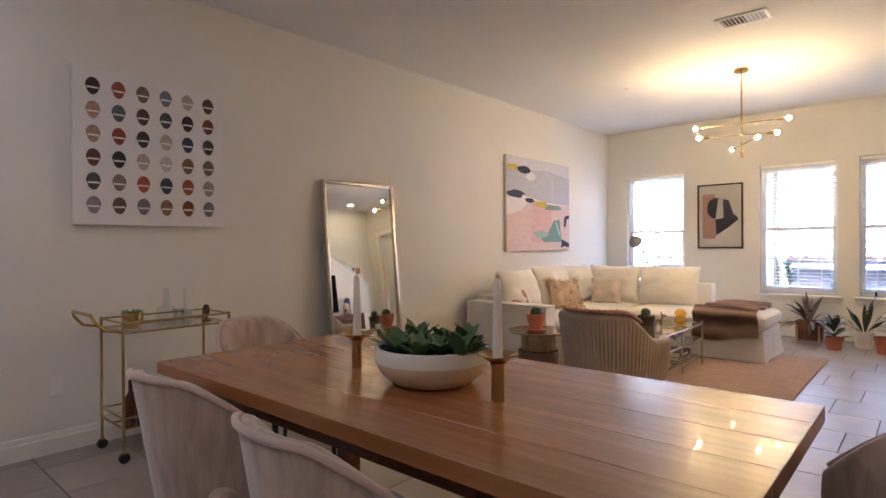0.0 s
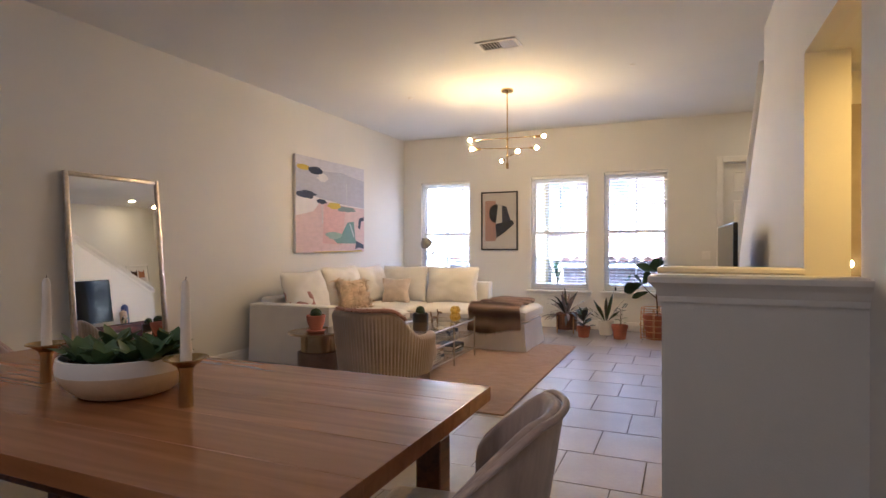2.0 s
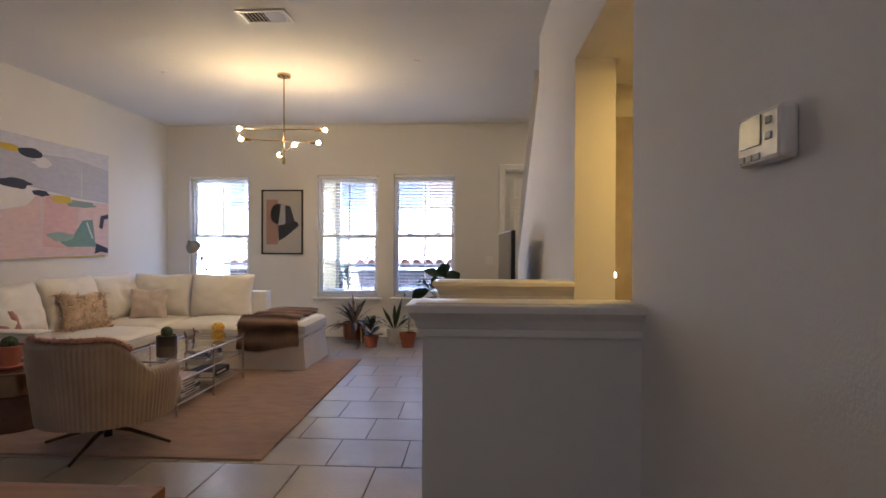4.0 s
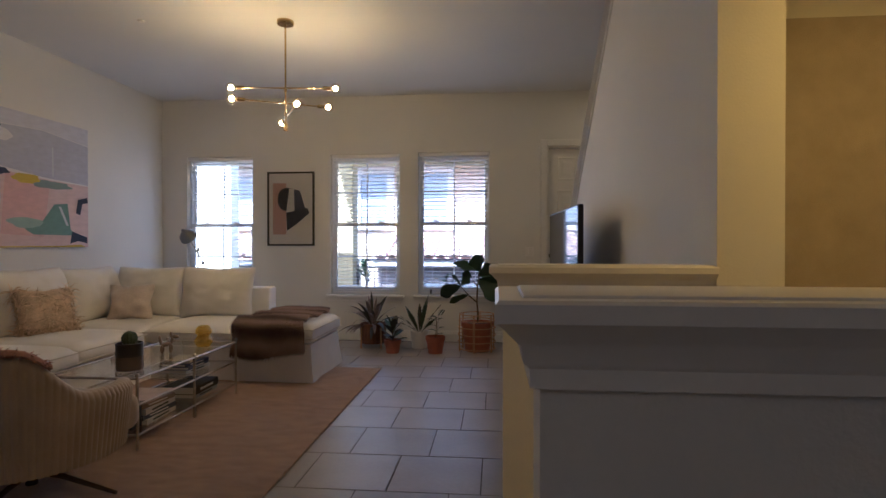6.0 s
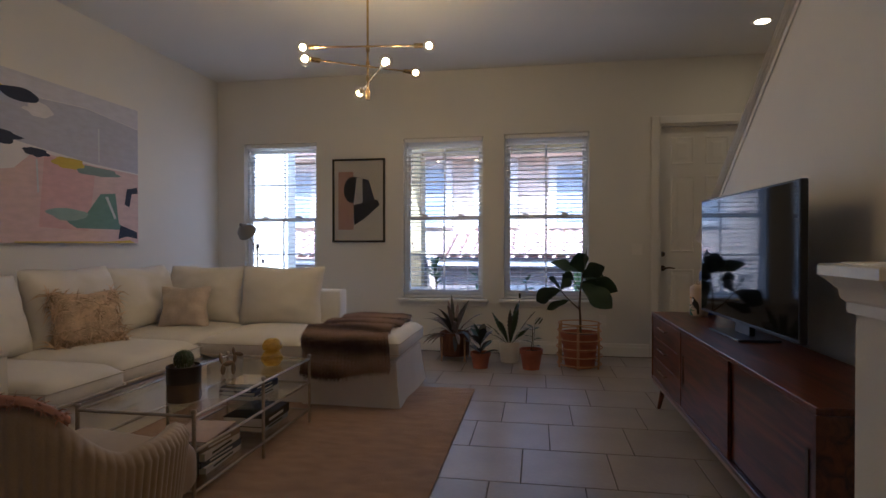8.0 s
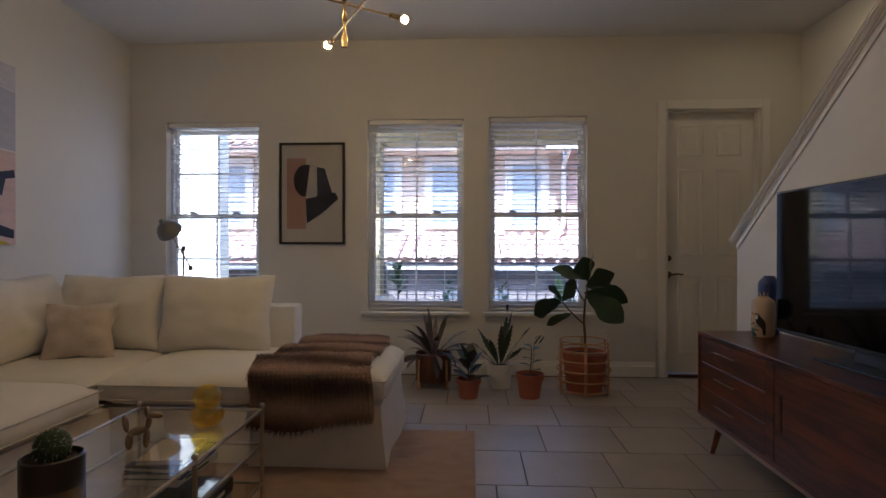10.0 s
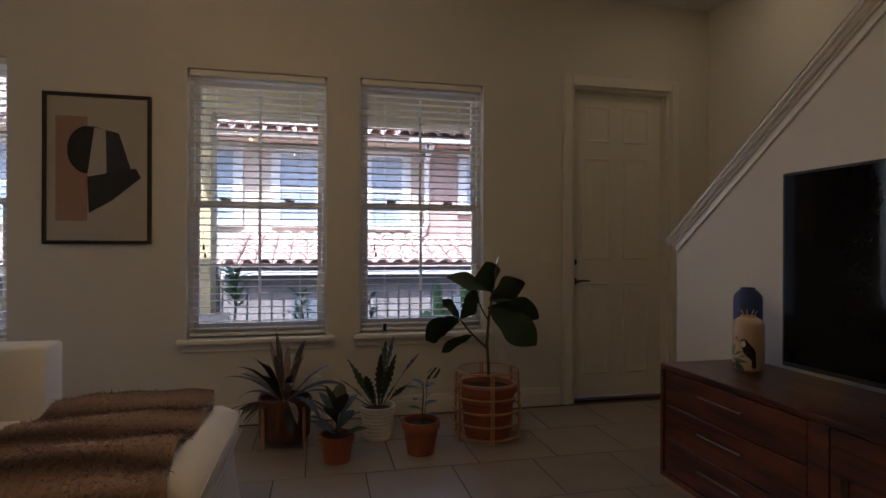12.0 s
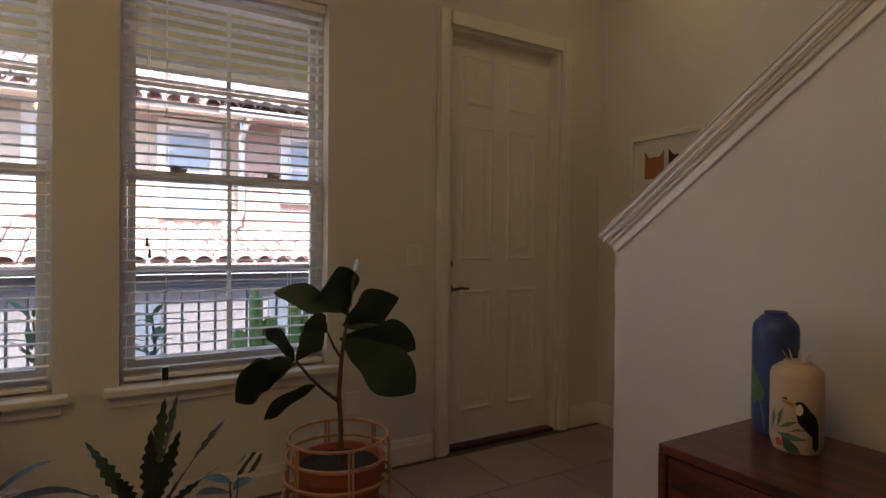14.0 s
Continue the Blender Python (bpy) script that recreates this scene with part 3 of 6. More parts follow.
plate((0.67, YN, 1.13), 0, True)
plate((0.18 + 0.14, YN, 0.37), 0, False)
plate((XW, 0.98, 0.42), 90, False)

th = thing("thermostat", "white plastic wall thermostat with a grey display", "thermostat", (XE, 1.745, 1.52), -90)
part("case", bx(-0.07, 0.07, -0.03, 0, -0.044, 0.042, r=0.008), WHITE, th)
part("display", bx(-0.055, 0.015, -0.0325, -0.0302, -0.015, 0.035, r=0.001), mat("lcd", (0.16, 0.17, 0.15), 0.25, var=0.05), th, "grey liquid crystal display")
for x, z in ((0.04, 0.02), (0.04, -0.005), (-0.045, -0.033), (-0.02, -0.033), (0.005, -0.033)):
    part("button", bx(x - 0.009, x + 0.009, -0.034, -0.0302, z - 0.006, z + 0.006, r=0.002), mat("grey_plastic", (0.4, 0.4, 0.4), 0.5), th)

vent = thing("ceiling_vent", "white louvred ceiling air vent", "vent", (-1.165, 5.01, ZC))
bm = bmesh.new()
for a, b, c, d in ((-0.19, 0.19, -0.12, -0.09), (-0.19, 0.19, 0.09, 0.12), (-0.19, -0.16, -0.09, 0.09), (0.16, 0.19, -0.09, 0.09)):
    box(bm, a, b, c, d, -0.012, 0, r=0.003)
part("frame", bm, TRIM, vent)
part("backing", bx(-0.16, 0.16, -0.09, 0.09, -0.003, -0.001), mat("vent_dark", (0.10, 0.09, 0.08), 0.9), vent)
s0 = None
for j in range(11):
    mm = pose(-0.145 + 0.029 * j, 0, -0.009, 0, 38 if j < 6 else -38)
    if s0 is None:
        s0 = part("slat", bx(-0.011, 0.011, -0.089, 0.089, -0.001, 0.001), TRIM, vent)
        s0.matrix_basis = mm
    else:
        share("slat", s0, vent, mm)
for x, y in ((-2.73, 6.33), (-0.10, 6.10)):
    d = thing("sprinkler_head", "small white round ceiling sprinkler cover", "sprinkler", (x, y, ZC), group="ceiling sprinklers")
    part("cover", turned([(0, -0.012), (0.018, -0.012), (0.03, -0.006), (0.032, 0)], n=18), TRIM, d, "", 50)

dl = thing("downlight", "lit recessed ceiling downlight with a white ring", "lamp", (1.55, 7.95, ZC))
part("trim_ring", turned([(0.06, -0.004), (0.085, -0.006), (0.092, 0.0)], n=24), TRIM, dl, "", 50)
part("lens", turned([(0, -0.003), (0.06, -0.003)], n=24), glow("downlight_glow", (1.0, 0.64, 0.24), DOWN * 6), dl, "glowing lens")
# four downlights out of view, added to brighten the dining end
for kx, ky in ((-2.9, -0.9), (-1.0, -0.9), (-2.9, 0.1), (0.3, -0.9)):
    kl = thing("downlight", "added ceiling downlight, out of view, that brightens the dining end", "lamp", (kx, ky, ZC), group="kitchen downlights")
    part("trim_ring", turned([(0.06, -0.004), (0.085, -0.006), (0.092, 0.0)], n=24), TRIM, kl, "", 50)
    part("lens", turned([(0, -0.003), (0.06, -0.003)], n=24), glow("kitchen_fill_glow", (1.0, 0.77, 0.53), KITCHEN * 6), kl, "glowing lens")
# unseen ceiling lamp added so the hall walls turn bright yellow
hl = thing("hall_lamp", "added warm ceiling lamp, out of view, that lights the hall yellow", "lamp", (1.75, 3.3, HALL_Z))
part("trim_ring", turned([(0.06, -0.004), (0.085, -0.006), (0.092, 0.0)], n=24), TRIM, hl, "", 50)
part("lens", turned([(0, -0.003), (0.06, -0.003)], n=24), glow("hall_fill_glow", (1.0, 0.49, 0.06), HALL * 6), hl, "glowing lens")

nl = thing("night_light", "small lit amber plug-in wall light", "lamp", (1.31, HALL_Y1 + 0.5, 1.10))
part("plug", bx(-0.03, 0.03, -0.03, 0, -0.05, 0.02, r=0.006), WHITE, nl)
bm = bmesh.new()
bmesh.ops.create_uvsphere(bm, u_segments=20, v_segments=12, radius=0.045)
bmesh.ops.translate(bm, verts=bm.verts, vec=(0, -0.05, 0.062))
part("globe", bm, glow("night_glow", (1.0, 0.58, 0.14), NIGHT), nl, "glowing amber globe", 180)

# chandelier: three crossing arms, six globe bulbs
ch = thing("chandelier", "brass chandelier with three crossed arms and six lit globe bulbs", "chandelier", (-1.52, 6.45, ZC))
part("canopy", turned([(0, -0.032), (0.066, -0.03), (0.07, -0.024), (0.07, 0.0)], n=28), BRASS, ch, "", 40)
part("stem", tube(bmesh.new(), [(0, 0, -0.03), (0, 0, -0.89)], 0.008, 10), BRASS, ch)
part("finial", turned([(0, -0.93), (0.016, -0.928), (0.018, -0.87), (0.012, -0.86), (0, -0.86)], n=16), BRASS, ch, "", 40)
BULBGLASS = pane_glass("bulb_glass", (1.0, 0.97, 0.92), 0.06)
FIL = glow("filament_glow", (1.0, 0.57, 0.16), BULB * 10)
for (ax, ay, az), (ex, ey, ez) in (((-0.424, -0.117, -0.584), (0.429, 0.015, -0.576)), ((-0.338, -0.279, -0.719), (0.26, 0.361, -0.645)), ((0.23, -0.361, -0.795), (-0.186, 0.39, -0.772))):
    A, B = Vector((ax, ay, az)), Vector((ex, ey, ez))
    d = (B - A).normalized()
    arm = part("arm", tube(bmesh.new(), [A + d * 0.10, B - d * 0.10], 0.0065, 10), BRASS, ch)
    mid = (A + B) / 2
    part("joint", tube(bmesh.new(), [(0, 0, mid.z - 0.016), (0, 0, mid.z + 0.016)], 0.013, 12), BRASS, arm)
    for e, s in ((A, 1), (B, -1)):
        part("socket", tube(bmesh.new(), [e + d * s * 0.105, e + d * s * 0.04], 0.017, 14), BRASS, arm)
        bm = bmesh.new()
        bmesh.ops.create_uvsphere(bm, u_segments=20, v_segments=12, radius=0.046)
        bmesh.ops.translate(bm, verts=bm.verts, vec=e)
        g = part("bulb", bm, BULBGLASS, arm, "clear glass globe bulb", 180)
        g.visible_shadow = False
        bm = bmesh.new()
        bmesh.ops.create_uvsphere(bm, u_segments=10, v_segments=6, radius=0.021)
        bmesh.ops.translate(bm, verts=bm.verts, vec=e)
        part("filament", bm, FIL, arm, "glowing filament", 180)


# ---- dining area ----
tb = thing("dining_table", "long varnished brown wooden dining table", "table", (-1.39, 1.50, 0))
TL, TW, TZ = 2.28, 1.06, 0.785
for i in range(5):
    y0 = -TW / 2 + TW / 5 * i
    part("plank", bx(-TL / 2, TL / 2, y0 + 0.0003, y0 + TW / 5 - 0.0003, TZ - 0.05, TZ, r=0.0012, seg=1), OAK, tb)
part("apron", bx(-TL / 2 + 0.16, TL / 2 - 0.16, -TW / 2 + 0.12, TW / 2 - 0.12, TZ - 0.15, TZ - 0.0505, r=0.004), OAKDARK, tb)
for sx in (-1, 1):
    for sy in (-1, 1):
        cx, cy = sx * (TL / 2 - 0.16), sy * (TW / 2 - 0.14)
        part("leg", bx(cx - 0.045, cx + 0.045, cy - 0.045, cy + 0.045, 0, TZ - 0.151, r=0.006), OAKDARK, tb)


def chair_shell(bm, r, thick, zb, zt, half, n=40, lean=0.0, flute=0, depth=0.0, squash=1.0):
    """A wrapped backrest: an upright curved sheet with thickness and a rolled top; zt gives its height by angle."""
    rows = []
    for i in range(n + 1):
        a = radians(-half + 2 * half * i / n)
        top = zt(abs(a) / radians(half))
        fl = depth * abs(math.sin(flute * a)) if flute else 0.0
        prof = []
        for rr, z in ((r + fl, zb), (r + fl, zb + (top - zb) * 0.5), (r + fl, top - thick * 0.5), (r - thick * 0.2, top - thick * 0.12), (r - thick * 0.5, top), (r - thick * 0.8, top - thick * 0.12), (r - thick, top - thick * 0.5), (r - thick, zb + (top - zb) * 0.5), (r - thick, zb)):
            q = rr + lean * (z - zb)
            prof.append(bm.verts.new((q * math.sin(a), -q * math.cos(a) * squash, z)))
        rows.append(prof)
    for a, b in zip(rows, rows[1:]):
        for k in range(len(a)):
            bm.faces.new((a[k], a[(k + 1) % len(a)], b[(k + 1) % len(a)], b[k]))
    bm.faces.new(rows[0])
    bm.faces.new(rows[-1][::-1])
    return bm


def dining_chair():
    c = thing("dining_chair", "mauve velvet dining chair with a curved wrap back", "chair", group="dining chairs")
    bm = bmesh.new()
    box(bm, -0.235, 0.235, -0.20, 0.25, 0.41, 0.50, r=0.045, seg=4)
    part("seat", bm, VELVET, c, "", 60)
    back = lambda f: 0.86 - 0.02 * f - 0.20 * max(0.0, f - 0.35) ** 1.4 / 0.65 ** 1.4
    b = part("backrest", chair_shell(bmesh.new(), 0.255, 0.05, 0.40, back, 82, lean=0.16), VELVET, c, "", 50)
    pts = []
    for i in range(33):
        a = radians(-80 + 160 * i / 32)
        z = back(abs(a) / radians(82)) - 0.004
        q = 0.257 + 0.16 * (z - 0.40)
        pts.append((q * math.sin(a), -q * math.cos(a), z))
    part("piping", tube(bmesh.new(), pts, 0.0105, 8), mat("mauve_piping", "bfa99b", 0.8, sheen=0.5), b, "raised seam along the top", 60)
    for sx in (-1, 1):
        for y, s in ((0.20, 0.03), (-0.15, -0.06)):
            part("leg", tube(bmesh.new(), [(sx * 0.19, y, 0.412), (sx * 0.215, y + s, 0.0)], [0.018, 0.010], 10), BLACKMETAL, c, "tapered dark metal leg")
    return c


c0 = dining_chair()
c0.matrix_basis = pose(-1.98, 1.02, 0, 0, 0, 6)
copy_thing(c0, pose(-1.16, 0.98, 0, 0, 0, -4))
copy_thing(c0, pose(-0.24, 1.60, 0, 0, 0, 97))
copy_thing(c0, pose(-2.78, 1.72, 0, 0, 0, -82))

# bowl of succulents and candles on the table
LEAFG = mat("succulent_leaf", (0.075, 0.13, 0.05), 0.5, var=0.35, scale=12, bump=0.05, isl=0.3)
bowl = thing("planter_bowl", "white and cream ceramic bowl full of succulents", "planter", (-1.37, 1.48, TZ))
part("bowl", turned([(0, 0.0), (0.12, 0.0), (0.145, 0.008), (0.185, 0.042), (0.203, 0.075), (0.205, 0.085)], n=44), CREAM, bowl, "cream lower half", 60)
part("rim", turned([(0.2055, 0.0855), (0.207, 0.11), (0.203, 0.133), (0.196, 0.135), (0.190, 0.128), (0.184, 0.095)], n=44), WHITE, bowl, "white glazed rim", 60)
part("soil", turned([(0, 0.113), (0.187, 0.109)], n=30), SOIL, bowl)
rng = random.Random(4)
for i in range(14):
    a, rr = i * 2.4, 0.03 + 0.135 * math.sqrt(i / 14)
    bm = bmesh.new()
    big = rng.uniform(0.07, 0.11)
    for k in range(10):
        b = k * 2.4 + rng.random()
        el = radians(18 + 60 * (k / 13)) + rng.uniform(-0.15, 0.15)
        blade(bm, (rr * math.cos(a), rr * math.sin(a), 0.108), (math.cos(b) * math.cos(el), math.sin(b) * math.cos(el), math.sin(el)), big * rng.uniform(0.8, 1.25), big * 0.55, droop=0.25, n=5, fold=0.3, belly=0.5)
    part("succulent", bm, LEAFG, bowl, "", 80)


def candlestick(x, y, h):
    c = thing("candlestick", "brass pedestal candlestick with a tall white candle", "candlestick", (x, y, TZ), group="table candlesticks")
    part("stem", turned([(0, 0), (0.021, 0), (0.022, 0.004), (0.020, h - 0.03), (0.026, h - 0.012), (0, h - 0.012)], n=24), BRASS, c, "", 40)
    part("dish", turned([(0, h - 0.0115), (0.026, h - 0.0115), (0.050, h + 0.006), (0.066, h + 0.013), (0.066, h + 0.017), (0.048, h + 0.011), (0.03, h - 0.002), (0, h - 0.002)], n=32), BRASS, c, "", 40)
    part("candle", turned([(0, h - 0.0015), (0.0175, h - 0.0015), (0.0125, h + 0.24), (0.008, h + 0.253), (0, h + 0.256)], n=16), WAX, c, "white taper candle", 50)
    part("wick", tube(bmesh.new(), [(0, 0, h + 0.255), (0.001, 0.001, h + 0.266)], 0.0012, 5), BLACKMETAL, c)


candlestick(-1.04, 1.43, 0.135)
candlestick(-1.77, 1.46, 0.125)

# bar cart
cart = thing("bar_cart", "brass bar cart with glass trays and loop handle", "cart", (-3.79, 1.52, 0))
CX, CY = 0.19, 0.33
for sx in (-1, 1):
    for sy in (-1, 1):
        leg = part("leg", tube(bmesh.new(), [(sx * CX, sy * CY, 0.075), (sx * CX, sy * CY, 0.84)], 0.009, 10), BRASS, cart)
        bm = tube(bmesh.new(), [(sx * CX - 0.012, sy * CY, 0.03), (sx * CX + 0.012, sy * CY, 0.03)], 0.03, 18)
        part("caster", bm, BLACKMETAL, leg, "black caster wheel", 40)
        part("fork", bx(sx * CX - 0.018, sx * CX + 0.018, sy * CY - 0.008, sy * CY + 0.008, 0.055, 0.078, r=0.003), BRASS, leg)
for z in (0.20, 0.77):
    for zz in (z, z + 0.06):
        loop = [(-CX, -CY, zz), (CX, -CY, zz), (CX, CY, zz), (-CX, CY, zz), (-CX, -CY, zz)]
        for a, b in zip(loop, loop[1:]):
            part("rail", tube(bmesh.new(), [a, b], 0.006, 8), BRASS, cart)
    part("tray", bx(-CX + 0.007, CX - 0.007, -CY + 0.007, CY - 0.007, z - 0.004, z + 0.004), TGLASS if z > 0.5 else MIRROR, cart, "glass shelf")
pts = [(-CX, -CY, 0.78), (-CX, -CY - 0.10, 0.80), (-CX, -CY - 0.15, 0.86), (-CX + 0.03, -CY - 0.16, 0.89), (CX - 0.03, -CY - 0.16, 0.89), (CX, -CY - 0.15, 0.86), (CX, -CY - 0.10, 0.80), (CX, -CY, 0.78)]
part("handle", tube(bmesh.new(), pts, 0.010, 10), BRASS, cart, "", 60)
CZ = 0.774
AMBER = bpy.data.materials.new("amber_glass")
AMBER.use_nodes = True
nt = AMBER.node_tree
nt.nodes.remove(nt.nodes["Principled BSDF"])
nodes = [nt.nodes.new("ShaderNode" + k) for k in ("BsdfTransparent", "BsdfTranslucent", "BsdfGlossy", "MixShader", "MixShader")]
nodes[0].inputs["Color"].default_value = (0.97, 0.87, 0.38, 1)
nodes[1].inputs["Color"].default_value = (0.85, 0.64, 0.10, 1)
nodes[2].inputs["Roughness"].default_value = 0.05
nodes[3].inputs[0].default_value = 0.11
nodes[4].inputs[0].default_value = 0.13
nt.links.new(nodes[0].outputs[0], nodes[3].inputs[1])
nt.links.new(nodes[1].outputs[0], nodes[3].inputs[2])
nt.links.new(nodes[3].outputs[0], nodes[4].inputs[1])
nt.links.new(nodes[2].outputs[0], nodes[4].inputs[2])
nt.links.new(nodes[4].outputs[0], nt.nodes["Material Output"].inputs["Surface"])
CLEAR = pane_glass("clear_glass", (0.93, 0.95, 0.96), 0.12)


def vessel(name, label, category, prof, material, loc, n=22):
    v = thing(name, label, category, loc)
    part("body", turned(prof, n=n), material, v, "", 50)
    return v


v = vessel("brass_cup", "small hammered brass planter cup", "cup", [(0, 0), (0.045, 0), (0.06, 0.05), (0.062, 0.10), (0.056, 0.10), (0.05, 0.03), (0, 0.01)], BRASS, (-3.76, 1.30, CZ))
bm = bmesh.new()
for k in range(16):
    a = k * 2.4
    blade(bm, (0.02 * math.cos(a), 0.02 * math.sin(a), 0.06), (math.cos(a) * 0.8, math.sin(a) * 0.8, 0.9), 0.08, 0.03, 0.4, 4)
part("leaves", bm, LEAFG, v, "green leaves", 80)
v = vessel("decanter", "clear cut glass decanter with a stopper", "decanter", [(0, 0), (0.06, 0), (0.065, 0.02), (0.06, 0.10), (0.022, 0.13), (0.02, 0.18), (0.026, 0.185)], CLEAR, (-3.80, 1.52, CZ))
part("stopper", turned([(0, 0.186), (0.012, 0.186), (0.022, 0.215), (0.014, 0.235), (0, 0.24)], n=12), CLEAR, v, "", 30)
for dx, dy in ((0.05, 0.11), (-0.05, 0.10)):
    vessel("tumbler", "clear glass tumbler on the bar cart", "glass", [(0, 0.004), (0.034, 0.004), (0.038, 0.09), (0.035, 0.09), (0.031, 0.012), (0, 0.010)], CLEAR, (-3.80 + dx, 1.52 + dy, CZ))
v = vessel("tall_candle", "tall white pillar candle in a clear glass", "candle", [(0, 0), (0.03, 0), (0.03, 0.22), (0.0, 0.222)], WAX, (-3.88, 1.70, CZ))
bm = bmesh.new()
ring(bm, (0, 0, 0), 0.028, 0.012, 20, 8, Matrix.Translation((0, 0, 0.075)) @ Matrix.Rotation(radians(90), 4, "X"))
lathe(bm, [(0, 0), (0.03, 0), (0.03, 0.008), (0.008, 0.014), (0.008, 0.036), (0, 0.036)], n=14)
g = thing("brass_ornament", "round brass ring ornament on a foot", "ornament", (-3.74, 1.76, CZ))
part("body", bm, DARKBRONZE, g, "", 60)
for i, (x, y, hgt, col) in enumerate(((-3.72, 1.27, 0.26, "4a2416"), (-3.84, 1.34, 0.22, "3a2a18"), (-3.75, 1.42, 0.12, "8a4a36"))):
    v = vessel("bottle", "dark glass spirits bottle on the lower shelf", "bottle", [(0, 0), (0.034, 0), (0.036, hgt * 0.55), (0.013, hgt * 0.72), (0.013, hgt), (0, hgt)], mat("bottle_" + col, col, 0.15), (x, y, 0.204))

# ---- pictures and mirror ----
def flat(bm, pts, y):
    f = bm.faces.new([bm.verts.new((x, y, z)) for x, z in pts])
    return f


def blob(cx, cz, rx, rz, n=26, seed=0, rough=0.12):
    out = []
    for i in range(n):
        a = 2 * math.pi * i / n
        k = 1 + rough * noise.noise(Vector((math.cos(a) * 1.7 + seed * 3.1, math.sin(a) * 1.7, seed)))
        out.append((cx + rx * k * math.cos(a), cz + rz * k * math.sin(a)))
    return out


def on_west(name, label, y0, y1, z0, z1, thick=0.04):
    """A canvas on the west wall; its local x runs along y, local y points into the wall."""
    t = thing(name, label, "painting", (XW + thick + 0.004, (y0 + y1) / 2, (z0 + z1) / 2), 90)
    w, h = (y1 - y0) / 2, (z1 - z0) / 2
    part("canvas", bx(-w, w, 0, thick, -h, h, r=0.003), mat("canvas_" + name, (0.74, 0.71, 0.71), 0.9, var=0.04, scale=6, bump=0.2, bscale=400), t)
    return t, w, h


sk, w, h = on_west("icon_canvas", "square white canvas printed with six rows of small masks", 1.07, 2.06, 1.43, 2.455)
COLS = ["3b2f31", "8d4c46", "6f665c", "6f7687", "a79a98", "433d3e", "a58379", "57626c", "54383a", "43434c", "352c31", "6a3b3a", "9c8478", "843f3c", "40383b", "b0a093", "343c58", "3c3437",
        "62413a", "332d33", "ab9e9a", "b7b0b2", "75594a", "6a6258", "4d4a50", "7f7069", "a2503f", "38404f", "8a4636", "958a83", "84808a", "5b4643", "746c76", "806a55", "6f3b33", "69656b"]
for j in range(6):
    for i in range(6):
        cx, cz = -w + 0.115 + 0.152 * i, h - 0.125 - 0.154 * j
        bm = bmesh.new()
        flat(bm, [(cx + 0.043 * math.cos(a) * (1 if math.sin(a) > -0.1 else 0.86), cz + 0.057 * math.sin(a)) for a in (2 * math.pi * k / 20 for k in range(20))], -0.0012)
        m = part("printed_mask", bm, mat("ink_" + COLS[j * 6 + i], COLS[j * 6 + i], 0.85, var=0.25, scale=60), sk)
        bm = bmesh.new()
        flat(bm, [(cx - 0.036, cz - 0.004), (cx + 0.036, cz - 0.004), (cx + 0.031, cz - 0.015), (cx - 0.031, cz - 0.015)], -0.0024)
        part("printed_band", bm, PAPER, m)

ab, w, h = on_west("abstract_painting", "large abstract canvas in pink, lilac grey, navy, green and yellow", 5.81, 7.43, 1.19, 2.44)
INK = lambda n, c: mat("paint_" + n, c, 0.7, var=0.10, scale=9, bump=0.25, bscale=120, stretch=(1, 1, 3))
def paint(name, col, pts, y):
    bm = bmesh.new()
    flat(bm, pts, y)
    part("paint_patch", bm, INK(name, col), ab)
paint("lilac", "b4b5c4", [(-w + 0.003, 0.16), (-0.25, 0.10), (0.25, 0.05), (w - 0.003, 0.03), (w - 0.003, 0.44), (0.2, 0.50), (-0.3, 0.47), (-w + 0.003, 0.52)], -0.0012)
paint("pale", "c8c7d1", [(-w + 0.003, 0.525), (-0.3, 0.475), (0.2, 0.505), (w - 0.003, 0.445), (w - 0.003, h - 0.003), (-w + 0.003, h - 0.003)], -0.0012)
paint("pink", "d2b9b7", [(-w + 0.003, -h + 0.003), (w - 0.003, -h + 0.003), (w - 0.003, 0.02), (0.3, 0.03), (-0.28, 0.07), (-0.45, -0.08), (-w + 0.003, -0.15)], -0.0012)
paint("pinkdeep", "d0aaa8", [(-0.25, -0.50), (0.22, -0.52), (0.3, 0.01), (-0.2, 0.05)], -0.0024)
paint("yellow", "c3ab2c", blob(-0.66, 0.475, 0.14, 0.035, seed=1), -0.0024)
paint("navy", "2b3148", blob(-0.40, 0.46, 0.16, 0.05, seed=2), -0.0036)
paint("white", "d6d3d6", blob(-0.25, 0.38, 0.12, 0.05, seed=7, rough=0.5), -0.0024)
paint("navy", "2b3148", blob(-0.60, 0.13, 0.20, 0.05, seed=3, rough=0.4), -0.0036)
paint("navy", "2b3148", blob(-0.27, 0.06, 0.11, 0.035, seed=4, rough=0.4), -0.0036)
paint("yellow", "c3ab2c", blob(0.03, 0.02, 0.15, 0.045, seed=5, rough=0.4), -0.0048)
paint("sage", "7d8f8b", blob(0.33, -0.01, 0.24, 0.04, seed=6, rough=0.5), -0.0036)
paint("green", "6f8f87", [(-0.02, -0.42), (0.18, -0.40), (0.35, -0.20), (0.52, -0.18), (0.56, -0.44), (0.62, -0.50), (0.1, -0.50), (0.02, -0.46)], -0.0036)
paint("greenpale", "93aaa3", blob(0.02, -0.39, 0.20, 0.045, seed=8, rough=0.4), -0.0048)
paint("navy", "2b3148", [(0.66, -0.13), (0.79, -0.10), (0.80, -0.155), (0.72, -0.17), (0.69, -0.29), (0.63, -0.27)], -0.0048)
